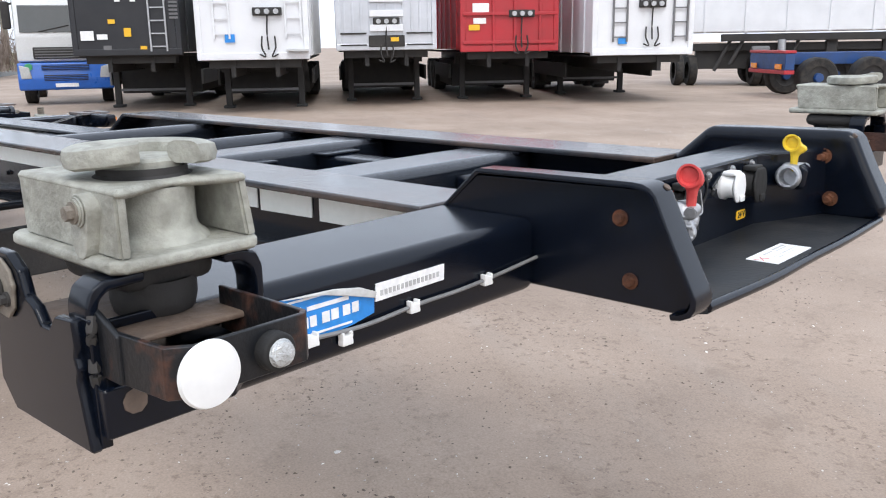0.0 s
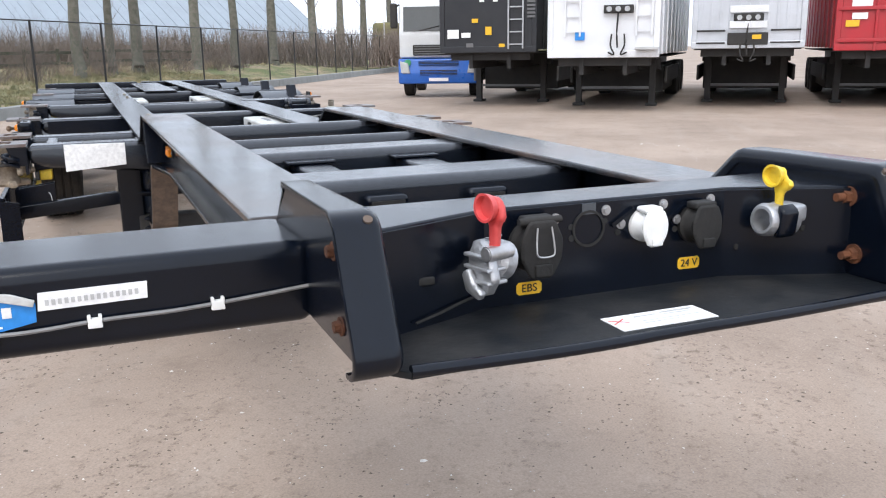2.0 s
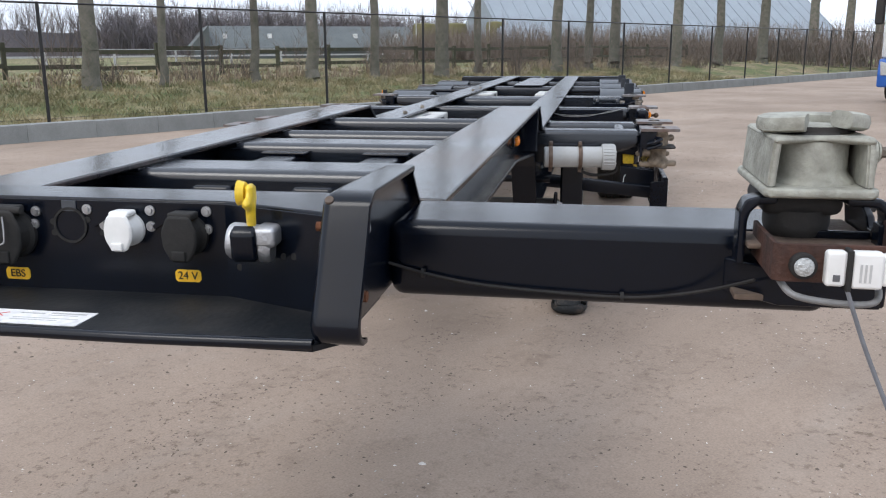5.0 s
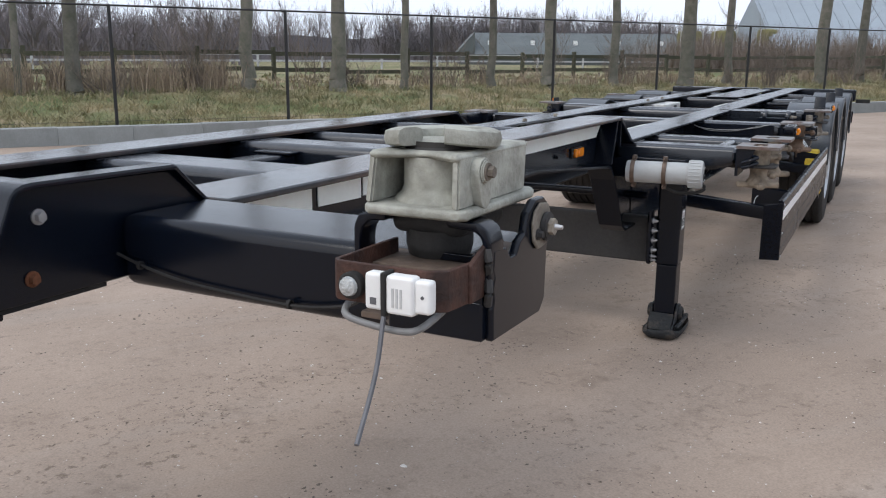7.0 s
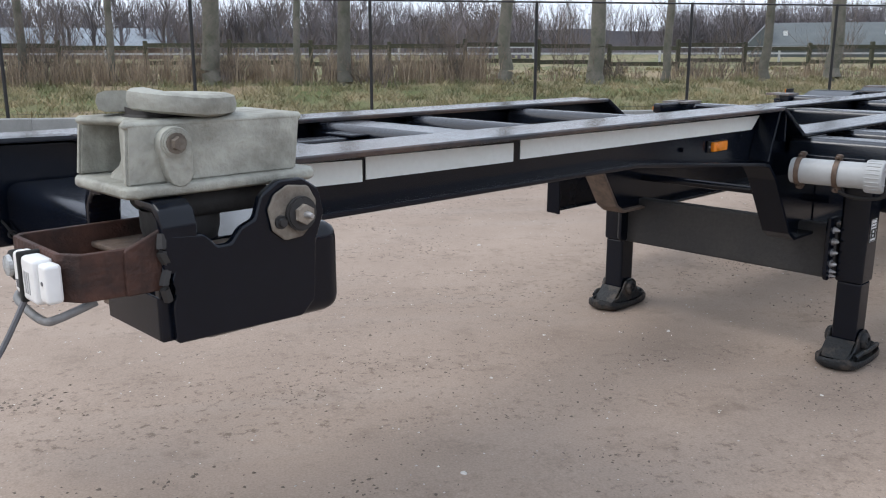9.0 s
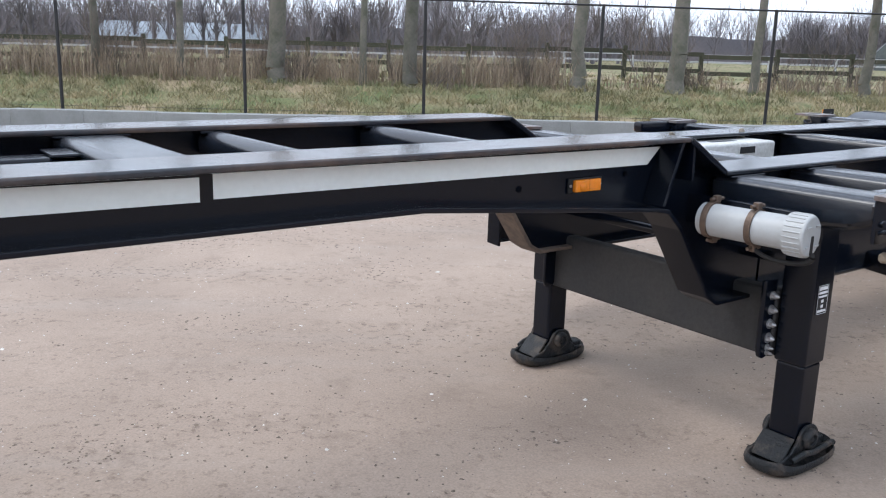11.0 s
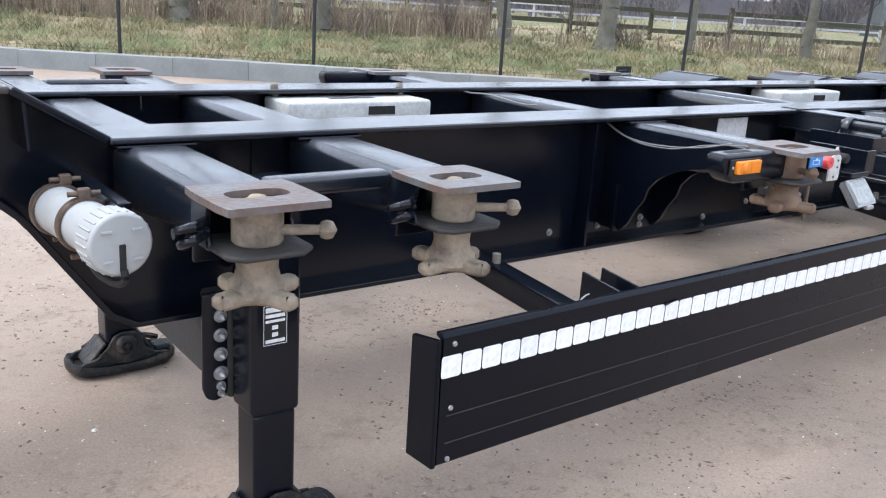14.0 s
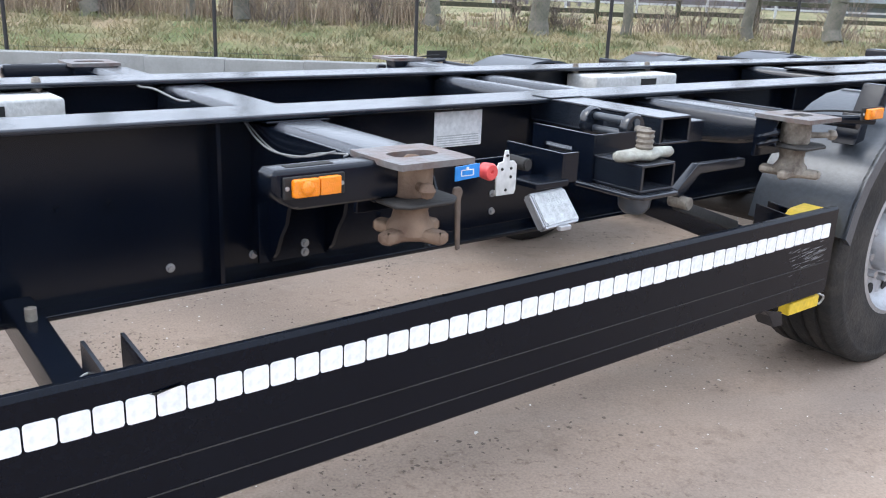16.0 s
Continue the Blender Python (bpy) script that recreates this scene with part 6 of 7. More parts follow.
# ---- boundary fence of black posts, top rail and chain link ----
PITCH, FIRST, LINE = 3.14, -0.53, 14.02
fence = thing("boundary_fence", "tall black chain-link fence along the kerb", "fence", m=EDGE)
post_mesh = cap_mesh = None
for k in range(-3, 22):
    x = FIRST + PITCH * k
    if post_mesh is None:
        o = part("post", rod((0, LINE, 0.1), (0, LINE, 2.3), 0.03, seg=10), POSTPAINT, fence)
        post_mesh = o.data
        c = part("post_cap", lathe([(0.034, 2.29), (0.034, 2.315), (0, 2.325)], Matrix.Translation((0, LINE, 0)), 10), POSTPAINT, fence)
        cap_mesh = c.data
    else:
        o, c = new("post", post_mesh), new("post_cap", cap_mesh)
        o.parent = c.parent = fence
    o.location.x = c.location.x = x
    if k < 21:
        part("top_rail", rod((x, LINE, 2.3), (x + PITCH, LINE, 2.3), 0.017, seg=8), POSTPAINT, fence)
        part("tension_wire", rod((x, LINE - 0.01, 0.34), (x + PITCH, LINE - 0.01, 0.34), 0.003, seg=4), MESHWIRE, fence)
verts, faces = [], []
x, top, low, r = -9.5, 2.29, 0.32, 0.0011
while x < 50:
    for d in (1, -1):
        a, b = (x, low), (x + d * (top - low), top)
        n = len(verts)
        for px, pz in (a, b):
            verts += [(px - r, LINE - 0.02, pz), (px + r, LINE - 0.02, pz), (px, LINE - 0.02 + 2 * r, pz)]
        faces += [(n, n + 1, n + 4, n + 3), (n + 1, n + 2, n + 5, n + 4), (n + 2, n, n + 3, n + 5)]
    x += 0.085
me = bpy.data.meshes.new("chain_link")
me.from_pydata(verts, [], faces)
me.materials.append(MESHWIRE)
link = new("chain_link", me)
link.parent = fence
tagged(link, "fine dark wire mesh", kind="stuff")


# ---- grass and reeds on the bank ----
def blades(name, count, s_range, d_range, height, mat, label, category, lean=0.5, seed=1, wide=0.006):
    g = random.Random(seed)
    verts, faces = [], []
    cs = cd = 0
    for i in range(count):
        if i % 14 == 0:
            cs, cd = g.uniform(*s_range), g.uniform(*d_range)
        s, d = cs + g.gauss(0, 0.11), cd + g.gauss(0, 0.09)
        if d < 14.0:
            continue
        z = verge_height(s, d) - 0.02
        h = height * g.uniform(0.4, 1.0)
        a = g.random() * 6.28
        lx, ly = g.gauss(0, lean) * h, g.gauss(0, lean) * h
        w = wide * g.uniform(0.7, 1.5) * (1 + (d - 14) * 0.05)
        dx, dy = w * math.cos(a), w * math.sin(a)
        n = len(verts)
        verts += [(s - dx, d - dy, z), (s + dx, d + dy, z), (s + dx * 0.7 + lx * 0.35, d + dy * 0.7 + ly * 0.35, z + h * 0.6), (s - dx * 0.7 + lx * 0.35, d - dy * 0.7 + ly * 0.35, z + h * 0.6), (s + lx, d + ly, z + h)]
        faces += [(n, n + 1, n + 2, n + 3), (n + 3, n + 2, n + 4)]
    me = bpy.data.meshes.new(name)
    me.from_pydata(verts, [], faces)
    me.materials.append(mat)
    ob = new(name, me)
    ob.matrix_world = EDGE
    return tagged(ob, label, category, kind="stuff")


blades("bank_grass", 42000, (-9, 34), (14.05, 18.8), 0.20, GRASSBLADE, "tufts of faded winter grass on the bank", "grass", 0.7, 2, 0.008)
blades("field_grass", 9000, (-14, 60), (18.5, 30), 0.16, GRASSBLADE, "thin winter grass of the paddock", "grass", 0.6, 3, 0.02)
blades("dry_reeds", 5200, (-9, 6), (18.2, 20.2), 0.95, REED, "stand of dry brown reeds on the bank", "reeds", 0.22, 4, 0.007)
blades("dry_reeds", 3000, (6, 40), (18.3, 20.4), 0.6, REED, "thin dry stalks between the trees", "reeds", 0.3, 6, 0.007)


# ---- bare trees and bushes ----
def tube_into(verts, faces, p, q, r0, r1, seg):
    d = (q - p)
    t = d.to_track_quat("Z", "Y")
    n = len(verts)
    for c, r in ((p, r0), (q, r1)):
        for k in range(seg):
            a = 2 * math.pi * k / seg
            verts.append(c + t @ Vector((r * math.cos(a), r * math.sin(a), 0)))
    if seg == 2:
        faces.append((n, n + 1, n + 3, n + 2))
        return
    faces.extend((n + k, n + (k + 1) % seg, n + seg + (k + 1) % seg, n + seg + k) for k in range(seg))


def grow(g, verts, faces, p, d, length, r, depth, seg, droop=0.0):
    """A limb in three bends with side shoots."""
    steps = 3
    for k in range(steps):
        q = p + d * (length / steps)
        tube_into(verts, faces, p, q, r * (1 - 0.25 * k), r * (1 - 0.25 * (k + 1)), seg)
        p = q
        d = (d + Vector((g.gauss(0, 0.14), g.gauss(0, 0.14), g.gauss(0.04 - droop, 0.08)))).normalized()
        if depth > 0:
            for _ in range(2 if depth > 1 else 3):
                a = g.random() * 6.28
                side = Vector((math.cos(a), math.sin(a), 0.55 + 0.5 * g.random())).normalized()
                grow(g, verts, faces, p.copy(), (d * 0.75 + side * 0.75).normalized(), length * g.uniform(0.4, 0.62), r * 0.42, depth - 1, min(3, seg), droop)


def from_lists(name, verts, faces, mat, parent=None):
    me = bpy.data.meshes.new(name)
    me.from_pydata([tuple(v) for v in verts], [], faces)
    for p in me.polygons:
        p.use_smooth = True
    me.materials.append(mat)
    ob = new(name, me)
    ob.parent = parent
    return ob


def poplar(s, d, r, seed, height=11.0):
    """A tall bare trunk with a flared foot, a few thin shoots and an open crown."""
    g = random.Random(seed)
    base = EDGE @ Vector((s, d, verge_height(s, d) - 0.1))
    tree = thing("bare_tree", "tall bare poplar with a grey-green trunk", "tree", "trees along the bank", Matrix.Translation(base))
    verts, faces = [], []
    p, lean = Vector((0, 0, 0)), Vector((g.gauss(0, 0.012), g.gauss(0, 0.012), 1))
    levels = [0, 0.15, 0.4, 1.0, 2.0, 3.5, 5.0, 7.0, 9.0, height]
    radii = [r * 1.6, r * 1.3, r * 1.1, r, r * 0.95, r * 0.85, r * 0.72, r * 0.5, r * 0.3, r * 0.1]
    for i in range(len(levels) - 1):
        q = lean * levels[i + 1] + Vector((g.gauss(0, 0.03), g.gauss(0, 0.03), 0))
        tube_into(verts, faces, p, q, radii[i], radii[i + 1], 10)
        p = q
    from_lists("trunk", verts, faces, BARK, tree)
    verts, faces = [], []
    for _ in range(11):
        z = g.uniform(3.2, height * 0.9)
        a = g.random() * 6.28
        grow(g, verts, faces, lean * z, Vector((0.5 * math.cos(a), 0.5 * math.sin(a), 0.9)).normalized(), g.uniform(1.4, 2.6), 0.035, 2, 4)
    for _ in range(4):
        z = g.uniform(0.3, 2.5)
        a = g.random() * 6.28
        grow(g, verts, faces, lean * z, Vector((0.6 * math.cos(a), 0.6 * math.sin(a), 0.8)).normalized(), g.uniform(0.4, 0.9), 0.010, 1, 3)
    from_lists("crown", verts, faces, TWIG, tree)
    return tree


for i, (s, d, r) in enumerate(((-7.0, 18.4, 0.16), (-4.5, 18.6, 0.09), (-2.7, 18.8, 0.08), (-0.5, 18.4, 0.19), (1.4, 18.6, 0.08), (2.45, 18.3, 0.15), (6.35, 18.4, 0.15), (8.6, 18.3, 0.18), (10.55, 18.5, 0.10), (13.15, 18.4, 0.11), (15.1, 18.3, 0.17),
                               (17.6, 18.5, 0.13), (20.4, 18.3, 0.22), (22.5, 18.5, 0.13), (27.0, 18.4, 0.2), (29.4, 18.6, 0.16), (31.2, 18.5, 0.22), (37, 18.8, 0.24), (41, 18.6, 0.22), (47, 18.9, 0.28), (54, 18.8, 0.3), (61, 19, 0.3), (67, 19, 0.3), (76, 19, 0.32), (86, 19, 0.32), (97, 19, 0.34))):
    poplar(s, d, r, 40 + i)


def bush(s, d, size, count, seed, lean, label):
    g = random.Random(seed)
    base = EDGE @ Vector((s, d, verge_height(s, d) - 0.05))
    ob = thing("bare_bush", label, "bush", "bushes along the bank", Matrix.Translation(base))
    verts, faces = [], []
    for _ in range(count):
        a = g.random() * 6.28
        w = g.uniform(0.15, 0.75) * lean
        p = Vector((g.gauss(0, 0.18), g.gauss(0, 0.18), 0))
        grow(g, verts, faces, p, Vector((w * math.cos(a), w * math.sin(a), 1)).normalized(), size * g.uniform(0.5, 1.0), 0.011, 1, 3, 0.02)
    from_lists("crown", verts, faces, TWIG, ob)
    return ob


g = random.Random(77)
for i in range(34):
    s = -9 + i * 1.55 + g.uniform(-0.6, 0.6)
    bush(s, g.uniform(17.8, 20), g.uniform(0.7, 1.9), 16 if i % 3 else 30, 200 + i, 1.0 if i % 4 else 1.6, "leafless brown bush growing on the bank" if i % 3 else "dense clump of reddish bare twigs")

# ---- plank paddock fence, pale rails beyond ----
paddock = thing("paddock_fence", "green-stained plank fence round the paddock", "fence", m=EDGE)
for k in range(40):
    s = -22 + 2.4 * k
    z = verge_height(s, 25)
    part("post", box(s - 0.06, s + 0.06, 24.95, 25.07, z - 0.1, z + 1.02 + 0.05 * math.sin(k * 2.1), 0.01), PLANK, paddock)
    for h in (0.28, 0.78):
        part("plank", box(s, s + 2.4, 24.92, 24.95, z + h, z + h + 0.13, 0.004), PLANK, paddock)
far_rail = thing("pale_rail_fence", "weathered pale rail fence across the field", "fence", m=EDGE)
for k in range(46):
    s = -60 + 4 * k
    part("post", box(s - 0.06, s + 0.06, 47.95, 48.05, 0.5, 1.62, 0.01), WHITERAIL, far_rail)
    for h in (1.12, 1.5):
        part("rail", box(s, s + 4, 47.92, 47.96, h, h + 0.11, 0), WHITERAIL, far_rail)

# ---- distant woods: bare trees by the hundred ----
g = random.Random(9)
for band, (d0, d1, s0, s1, count, h0, h1) in enumerate(((95, 130, -130, 40, 360, 4.5, 8.0), (120, 150, 20, 170, 200, 5, 9.5), (62, 88, -90, 24, 230, 3.6, 6.4), (100, 124, 56, 112, 300, 4.6, 7.8))):
    verts, faces = [], []
    for _ in range(count):
        s, d = g.uniform(s0, s1), g.uniform(d0, d1)
        h = g.uniform(h0, h1) * (1.0 + 0.25 * noise.noise(Vector((s * 0.05, band, 0))))
        p = Vector((s, d, 0.5))
        tube_into(verts, faces, p, p + Vector((0, 0, h * 0.55)), 0.16, 0.10, 4)
        for _ in range(20):
            z = g.uniform(0.08, 0.66) * h
            a = g.random() * 6.28
            grow(g, verts, faces, p + Vector((0, 0, z)), Vector((0.75 * math.cos(a), 0.75 * math.sin(a), 0.9)).normalized(), h * g.uniform(0.25, 0.42), 0.055, 1, 2)
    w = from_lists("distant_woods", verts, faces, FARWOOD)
    w.matrix_world = EDGE
    tagged(w, "hazy band of distant leafless woods", "woods", kind="stuff")
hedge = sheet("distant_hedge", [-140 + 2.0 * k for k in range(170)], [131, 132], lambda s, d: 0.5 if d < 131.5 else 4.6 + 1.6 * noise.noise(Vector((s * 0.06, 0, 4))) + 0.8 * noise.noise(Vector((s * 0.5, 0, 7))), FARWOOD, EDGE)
tagged(hedge, "dense distant undergrowth", "backdrop", kind="structure")
verts, faces = [], []
for k in range(230):
    # bearings and distances from the yard, a brown hedge of many fine stems
    a, r = radians(g.uniform(-13, 20)), g.uniform(54, 62)
    p = Vector((0.4 + r * math.sin(a), -1.3 + r * math.cos(a), 0.4))
    for _ in range(14):
        w = g.random() * 6.28
        q = p + Vector((g.gauss(0, 0.5), g.gauss(0, 0.5), 0))
        grow(g, verts, faces, q, Vector((0.4 * math.cos(w), 0.4 * math.sin(w), 1)).normalized(), g.uniform(0.9, 2.0), 0.03, 1, 2)
tagged(from_lists("brown_hedge", verts, faces, TWIG), "leafless brown hedge beyond the paddock", "hedge", kind="stuff")


# ---- farm buildings beyond the field ----
def at_bearing(degrees, distance, z=0.0):
    return Vector((0.4 + distance * math.sin(radians(degrees)), -1.3 + distance * math.cos(radians(degrees)), z))


a, b = at_bearing(-6.6, 74), at_bearing(15.0, 92)
along = (b - a)
barn = thing("barn", "long barn with a grey-blue pitched roof", "building", m=Matrix.Translation(a) @ Euler((0, 0, math.atan2(along.y, along.x))).to_matrix().to_4x4())
long = along.length
part("wall", box(0.5, long - 0.5, 0, 12, 0, 2.25, 0), BRICKWALL, barn)
part("roof", prism([(-0.5, 2.1), (6, 6.4), (12.5, 2.1), (12.5, 2.35), (6, 6.65), (-0.5, 2.35)], "x", 1.2, long - 1.2, 0), BARNROOF, barn)
for k in range(30):
    x = 1.2 + (long - 2.4) * k / 29
    part("roof_seam", prism([(-0.52, 2.35), (6, 6.65), (6, 6.70), (-0.52, 2.41)], "x", x - 0.04, x + 0.04, 0), BARNROOF, barn)
part("gable_hip", prism([(-0.5, 2.3), (6, 6.6), (12.5, 2.3)], "x", 0.9, 1.2, 0), BARNROOF, barn)
for k in range(6):
    x = 3 + k * (long - 6) / 5
    part("dark_opening", box(x, x + 1.6, -0.06, 0.0, 0.6, 1.9, 0), SHED, barn)

a, b = at_bearing(-25.5, 92), at_bearing(-11.5, 96)
along = b - a
shed = thing("long_shed", "long dark grey farm shed", "building", m=Matrix.Translation(a) @ Euler((0, 0, math.atan2(along.y, along.x))).to_matrix().to_4x4())
part("wall", box(0, along.length, 0, 10, 0, 1.7, 0), SHED, shed)
part("roof", prism([(-0.4, 1.6), (5, 3.9), (10.4, 1.6), (10.4, 1.75), (5, 4.05), (-0.4, 1.75)], "x", 1.5, along.length + 0.5, 0), SHED, shed)
part("hipped_end", prism([(-0.5, 1.75), (1.5, 1.75), (1.5, 4.0)], "y", 0.2, 9.8, 0), SHED, shed)
for k in range(5):
    x = 3 + k * 4.6
    part("white_vent", box(x, x + 0.4, 1.9, 2.4, 2.7, 3.2, 0), WHITE, shed)
for deg, dist, r in ((-10.9, 80, 1.05), (-8.9, 80, 1.05), (-6.3, 76, 0.8), (18.2, 80, 1.3)):
    c = at_bearing(deg, dist)
    tank = thing("storage_tank", "mossy yellow-green storage tank", "tank", "storage tanks", Matrix.Translation(c))
    part("drum", lathe([(r, 0.3), (r, 3.5), (r * 0.9, 3.75), (0, 3.85)], Matrix.Identity(4), 24), TANK, tank)
    for z in (1.2, 2.2, 3.2):
        part("hoop", lathe([(r, z), (r + 0.04, z), (r + 0.04, z + 0.1), (r, z + 0.1)], Matrix.Identity(4), 24), TANK, tank)
    for k in range(3):
        q = 2.1 * k
        part("tank_leg", rod((r * 1.08 * math.cos(q), r * 1.08 * math.sin(q), 0), (r * 1.08 * math.cos(q), r * 1.08 * math.sin(q), 4.0), 0.05), WHITERAIL, tank)
for s0, d0, wide, h in ((-21, 70, 13.5, 1.5),):
    house = thing("low_house", "low farmhouse with a grey roof", "building", m=EDGE @ Matrix.Translation((s0, d0, 0.5)))
    part("wall", box(0, wide, 0, 7, 0, 1.2, 0), BRICKWALL, house)
    part("roof", prism([(-0.4, 1.1), (3.5, h + 1.1), (7.4, 1.1)], "x", -0.4, wide + 0.4, 0), BARNROOF, house)


# ---- the row of parked semi-trailers ----
def ladder(parent, x0, x1, z0, z1, y, mat, step=0.3):
    rail = part("ladder", box(x0 - 0.02, x0 + 0.02, y - 0.05, y, z0, z1, 0.005), mat, parent)
    part("ladder_rail", box(x1 - 0.02, x1 + 0.02, y - 0.05, y, z0, z1, 0.005), mat, rail)
    z = z0 + 0.1
    while z < z1:
        part("rung", box(x0, x1, y - 0.04, y - 0.015, z, z + 0.03, 0), mat, rail)
        z += step


def semi(x, y, heading, body, label, floor=1.2, wide=2.5, length=12.5, ribs=0, skirt=None, legs_at=2.4, top=3.95):
    t = thing("semi_trailer", label, "trailer", "row of parked semi-trailers", Matrix.Translation((x, y, 0)) @ Euler((0, 0, radians(-heading))).to_matrix().to_4x4())
    h = wide / 2
    part("body", box(-h, h, 0, length, floor, top, 0.04), body, t)
    part("front_sill", box(-h - 0.01, h + 0.01, -0.03, 0.2, floor - 0.06, floor + 0.10, 0.015), body, t)
    for sx in (-1, 1):
        part("corner_post", box(sx * (h - 0.12), sx * (h + 0.015), -0.025, 0.2, floor, top, 0.02), body, t)
    for k in range(ribs):
        xx = -h + 0.2 + (wide - 0.4) * k / max(1, ribs - 1)
        part("front_rib", box(xx - 0.025, xx + 0.025, -0.02, 0.0, floor + 0.3, top - 0.05, 0.006), body, t)
    for sx in (-1, 1):
        for k in range(9):
            part("side_post", box(sx * h, sx * (h + 0.03), 0.8 + k * 1.35, 0.9 + k * 1.35, floor, top, 0), body, t)
        part("frame_rail", box(sx * 0.45, sx * 0.55, 0.2, length - 0.2, floor - 0.45, floor - 0.06, 0), UNDER, t)
        part("landing_leg", box(sx * 0.85, sx * 1.0, legs_at, legs_at + 0.15, 0.06, floor - 0.06, 0.01), UNDER, t)
        part("leg_foot", box(sx * 0.78, sx * 1.06, legs_at - 0.1, legs_at + 0.25, 0, 0.07, 0.015), UNDER, t)
        part("leg_strut", rod((sx * 0.92, legs_at + 0.08, 0.55), (sx * 0.92, legs_at + 1.0, floor - 0.1), 0.03), UNDER, t)
        for yy in (length - 4.4, length - 3.1, length - 1.8):
            at = Matrix.Translation((sx * 1.03, yy, 0.51)) @ Euler((0, radians(90 * sx), 0)).to_matrix().to_4x4()
            wh = part("wheel", lathe([(0.3, -0.17), (0.48, -0.18), (0.51, -0.15), (0.51, 0.15), (0.48, 0.18), (0.3, 0.17)], at, 22), TYRE, t)
            part("rim", lathe([(0.3, 0.165), (0.27, 0.1), (0.12, 0.08), (0.11, 0.15), (0, 0.16)], at, 18), UNDER, wh)
        part("side_bar", box(sx * (h - 0.06), sx * h, 3.0, length - 5, 0.55, 0.95, 0.01), skirt or UNDER, t)
    part("leg_bar", box(-0.9, 0.9, legs_at + 0.03, legs_at + 0.1, 0.42, 0.48, 0), SKIRT, t)
    # Added dark box that blocks daylight and deepens the shade under the floor.
    part("shade_box", box(-1.1, 1.1, legs_at + 1.3, legs_at + 5.2, 0.3, floor - 0.3, 0.02), UNDER, t)
    part("floor_panel", box(-h + 0.05, h - 0.05, 0.2, length, floor - 0.09, floor - 0.06, 0), UNDER, t)
    part("axle_beam", box(-1.0, 1.0, length - 4.5, length - 1.7, 0.45, 0.8, 0.02), UNDER, t)
    # Added flaps, there only to keep light from behind off the underside.
    for sx in (-1, 1):
        part("shade_flap", box(sx * 0.72, sx * 1.22, length - 5.1, length - 5.08, 0.16, 1.0, 0), UNDER, t)
    part("cross_bearer", box(-1.1, 1.1, legs_at + 0.2, legs_at + 0.5, floor - 0.4, floor - 0.1, 0.01), UNDER, t)
    part("front_bulkhead", box(-1.05, 1.05, 0.25, 0.6, floor - 0.25, floor - 0.06, 0.01), UNDER, t)
    return t


def connections(t, z, x=0.0):
    """A cluster of air and electric couplings with hanging hoses on a front wall."""
    c = part("coupling_board", box(x - 0.33, x + 0.33, -0.10, -0.02, z, z + 0.18, 0.02), UNDER, t)
    for k in (-0.2, 0, 0.2):
        part("coupling", rod((x + k, -0.16, z + 0.09), (x + k, -0.08, z + 0.09), 0.06, seg=12), ALLOY, c)
    part("hose", cable([(x, -0.1, z), (x - 0.02, -0.12, z - 0.4), (x, -0.11, z - 0.75)], 0.02), UNDER, c)
    for k in (-0.14, 0.14):
        part("hose", cable([(x + k, -0.06, z - 0.45), (x + k * 1.1, -0.1, z - 0.7), (x + k * 0.5, -0.1, z - 0.9), (x + k * 1.5, -0.08, z - 0.85)], 0.02), UNDER, c)


t = semi(8.8, 18.9, 41, PANELBLACK, "black box semi-trailer with a silver ladder", 1.42, skirt=SKIRT)
ladder(t, 0.55, 0.92, 1.45, 3.9, -0.02, ALLOY)
for x, z, w, h, m in ((-1.05, 1.72, 0.3, 0.22, PAPER), (-0.68, 1.74, 0.24, 0.12, PAPER), (-0.05, 1.8, 0.16, 0.2, SIGNYELLOW), (-0.4, 2.1, 0.16, 0.10, SIGNYELLOW), (0.3, 1.5, 0.15, 0.08, SIGNYELLOW), (-0.2, 2.6, 0.12, 0.14, PAPER), (0.15, 2.6, 0.12, 0.14, PAPER), (-0.55, 1.5, 0.18, 0.1, SKIRT)):
    part("sticker", box(x, x + w, -0.035, -0.02, z, z + h, 0), m, t)
for k in range(6):
    part("grille_slat", box(1.02, 1.22, -0.04, -0.02, 2.2 + 0.09 * k, 2.25 + 0.09 * k, 0), SKIRT, t)
t = semi(10.25, 15.9, 41, PANELWHITE, "white tipper semi-trailer with a smooth front wall", 1.29)
connections(t, 2.2, 0.35)
for x in (-0.85, 0.75):
    ladder(t, x, x + 0.34, 1.7, 3.8, -0.02, PANELWHITE, 0.34)
part("blue_mark", box(-0.62, -0.4, -0.04, -0.025, 1.62, 1.8, 0), BLUE, t)
part("step_plate", box(0.75, 1.25, -0.25, -0.02, 1.40, 1.46, 0.01), PALEWIRE, t)
t = semi(13.74, 15.15, 41.5, PANELGREY, "ribbed aluminium semi-trailer with pale steps", 1.45, ribs=11)
for z in (1.85, 2.2, 2.55, 2.9, 3.25):
    part("pale_step", box(-0.42, 0.42, -0.12, -0.02, z, z + 0.16, 0.01), PANELWHITE, t)
part("black_box", box(-0.45, 0.45, -0.08, -0.02, 1.47, 1.75, 0.02), UNDER, t)
part("yellow_tag", box(0.1, 0.3, -0.1, -0.08, 1.6, 1.7, 0), SIGNYELLOW, t)
for x0, x1 in ((-1.15, -0.5), (0.5, 1.15)):
    part("lower_frame", box(x0, x1, -0.05, -0.02, 1.5, 1.54, 0), UNDER, t)
    part("lower_frame", box(x0, x1, -0.05, -0.02, 1.78, 1.82, 0), UNDER, t)
connections(t, 2.0)
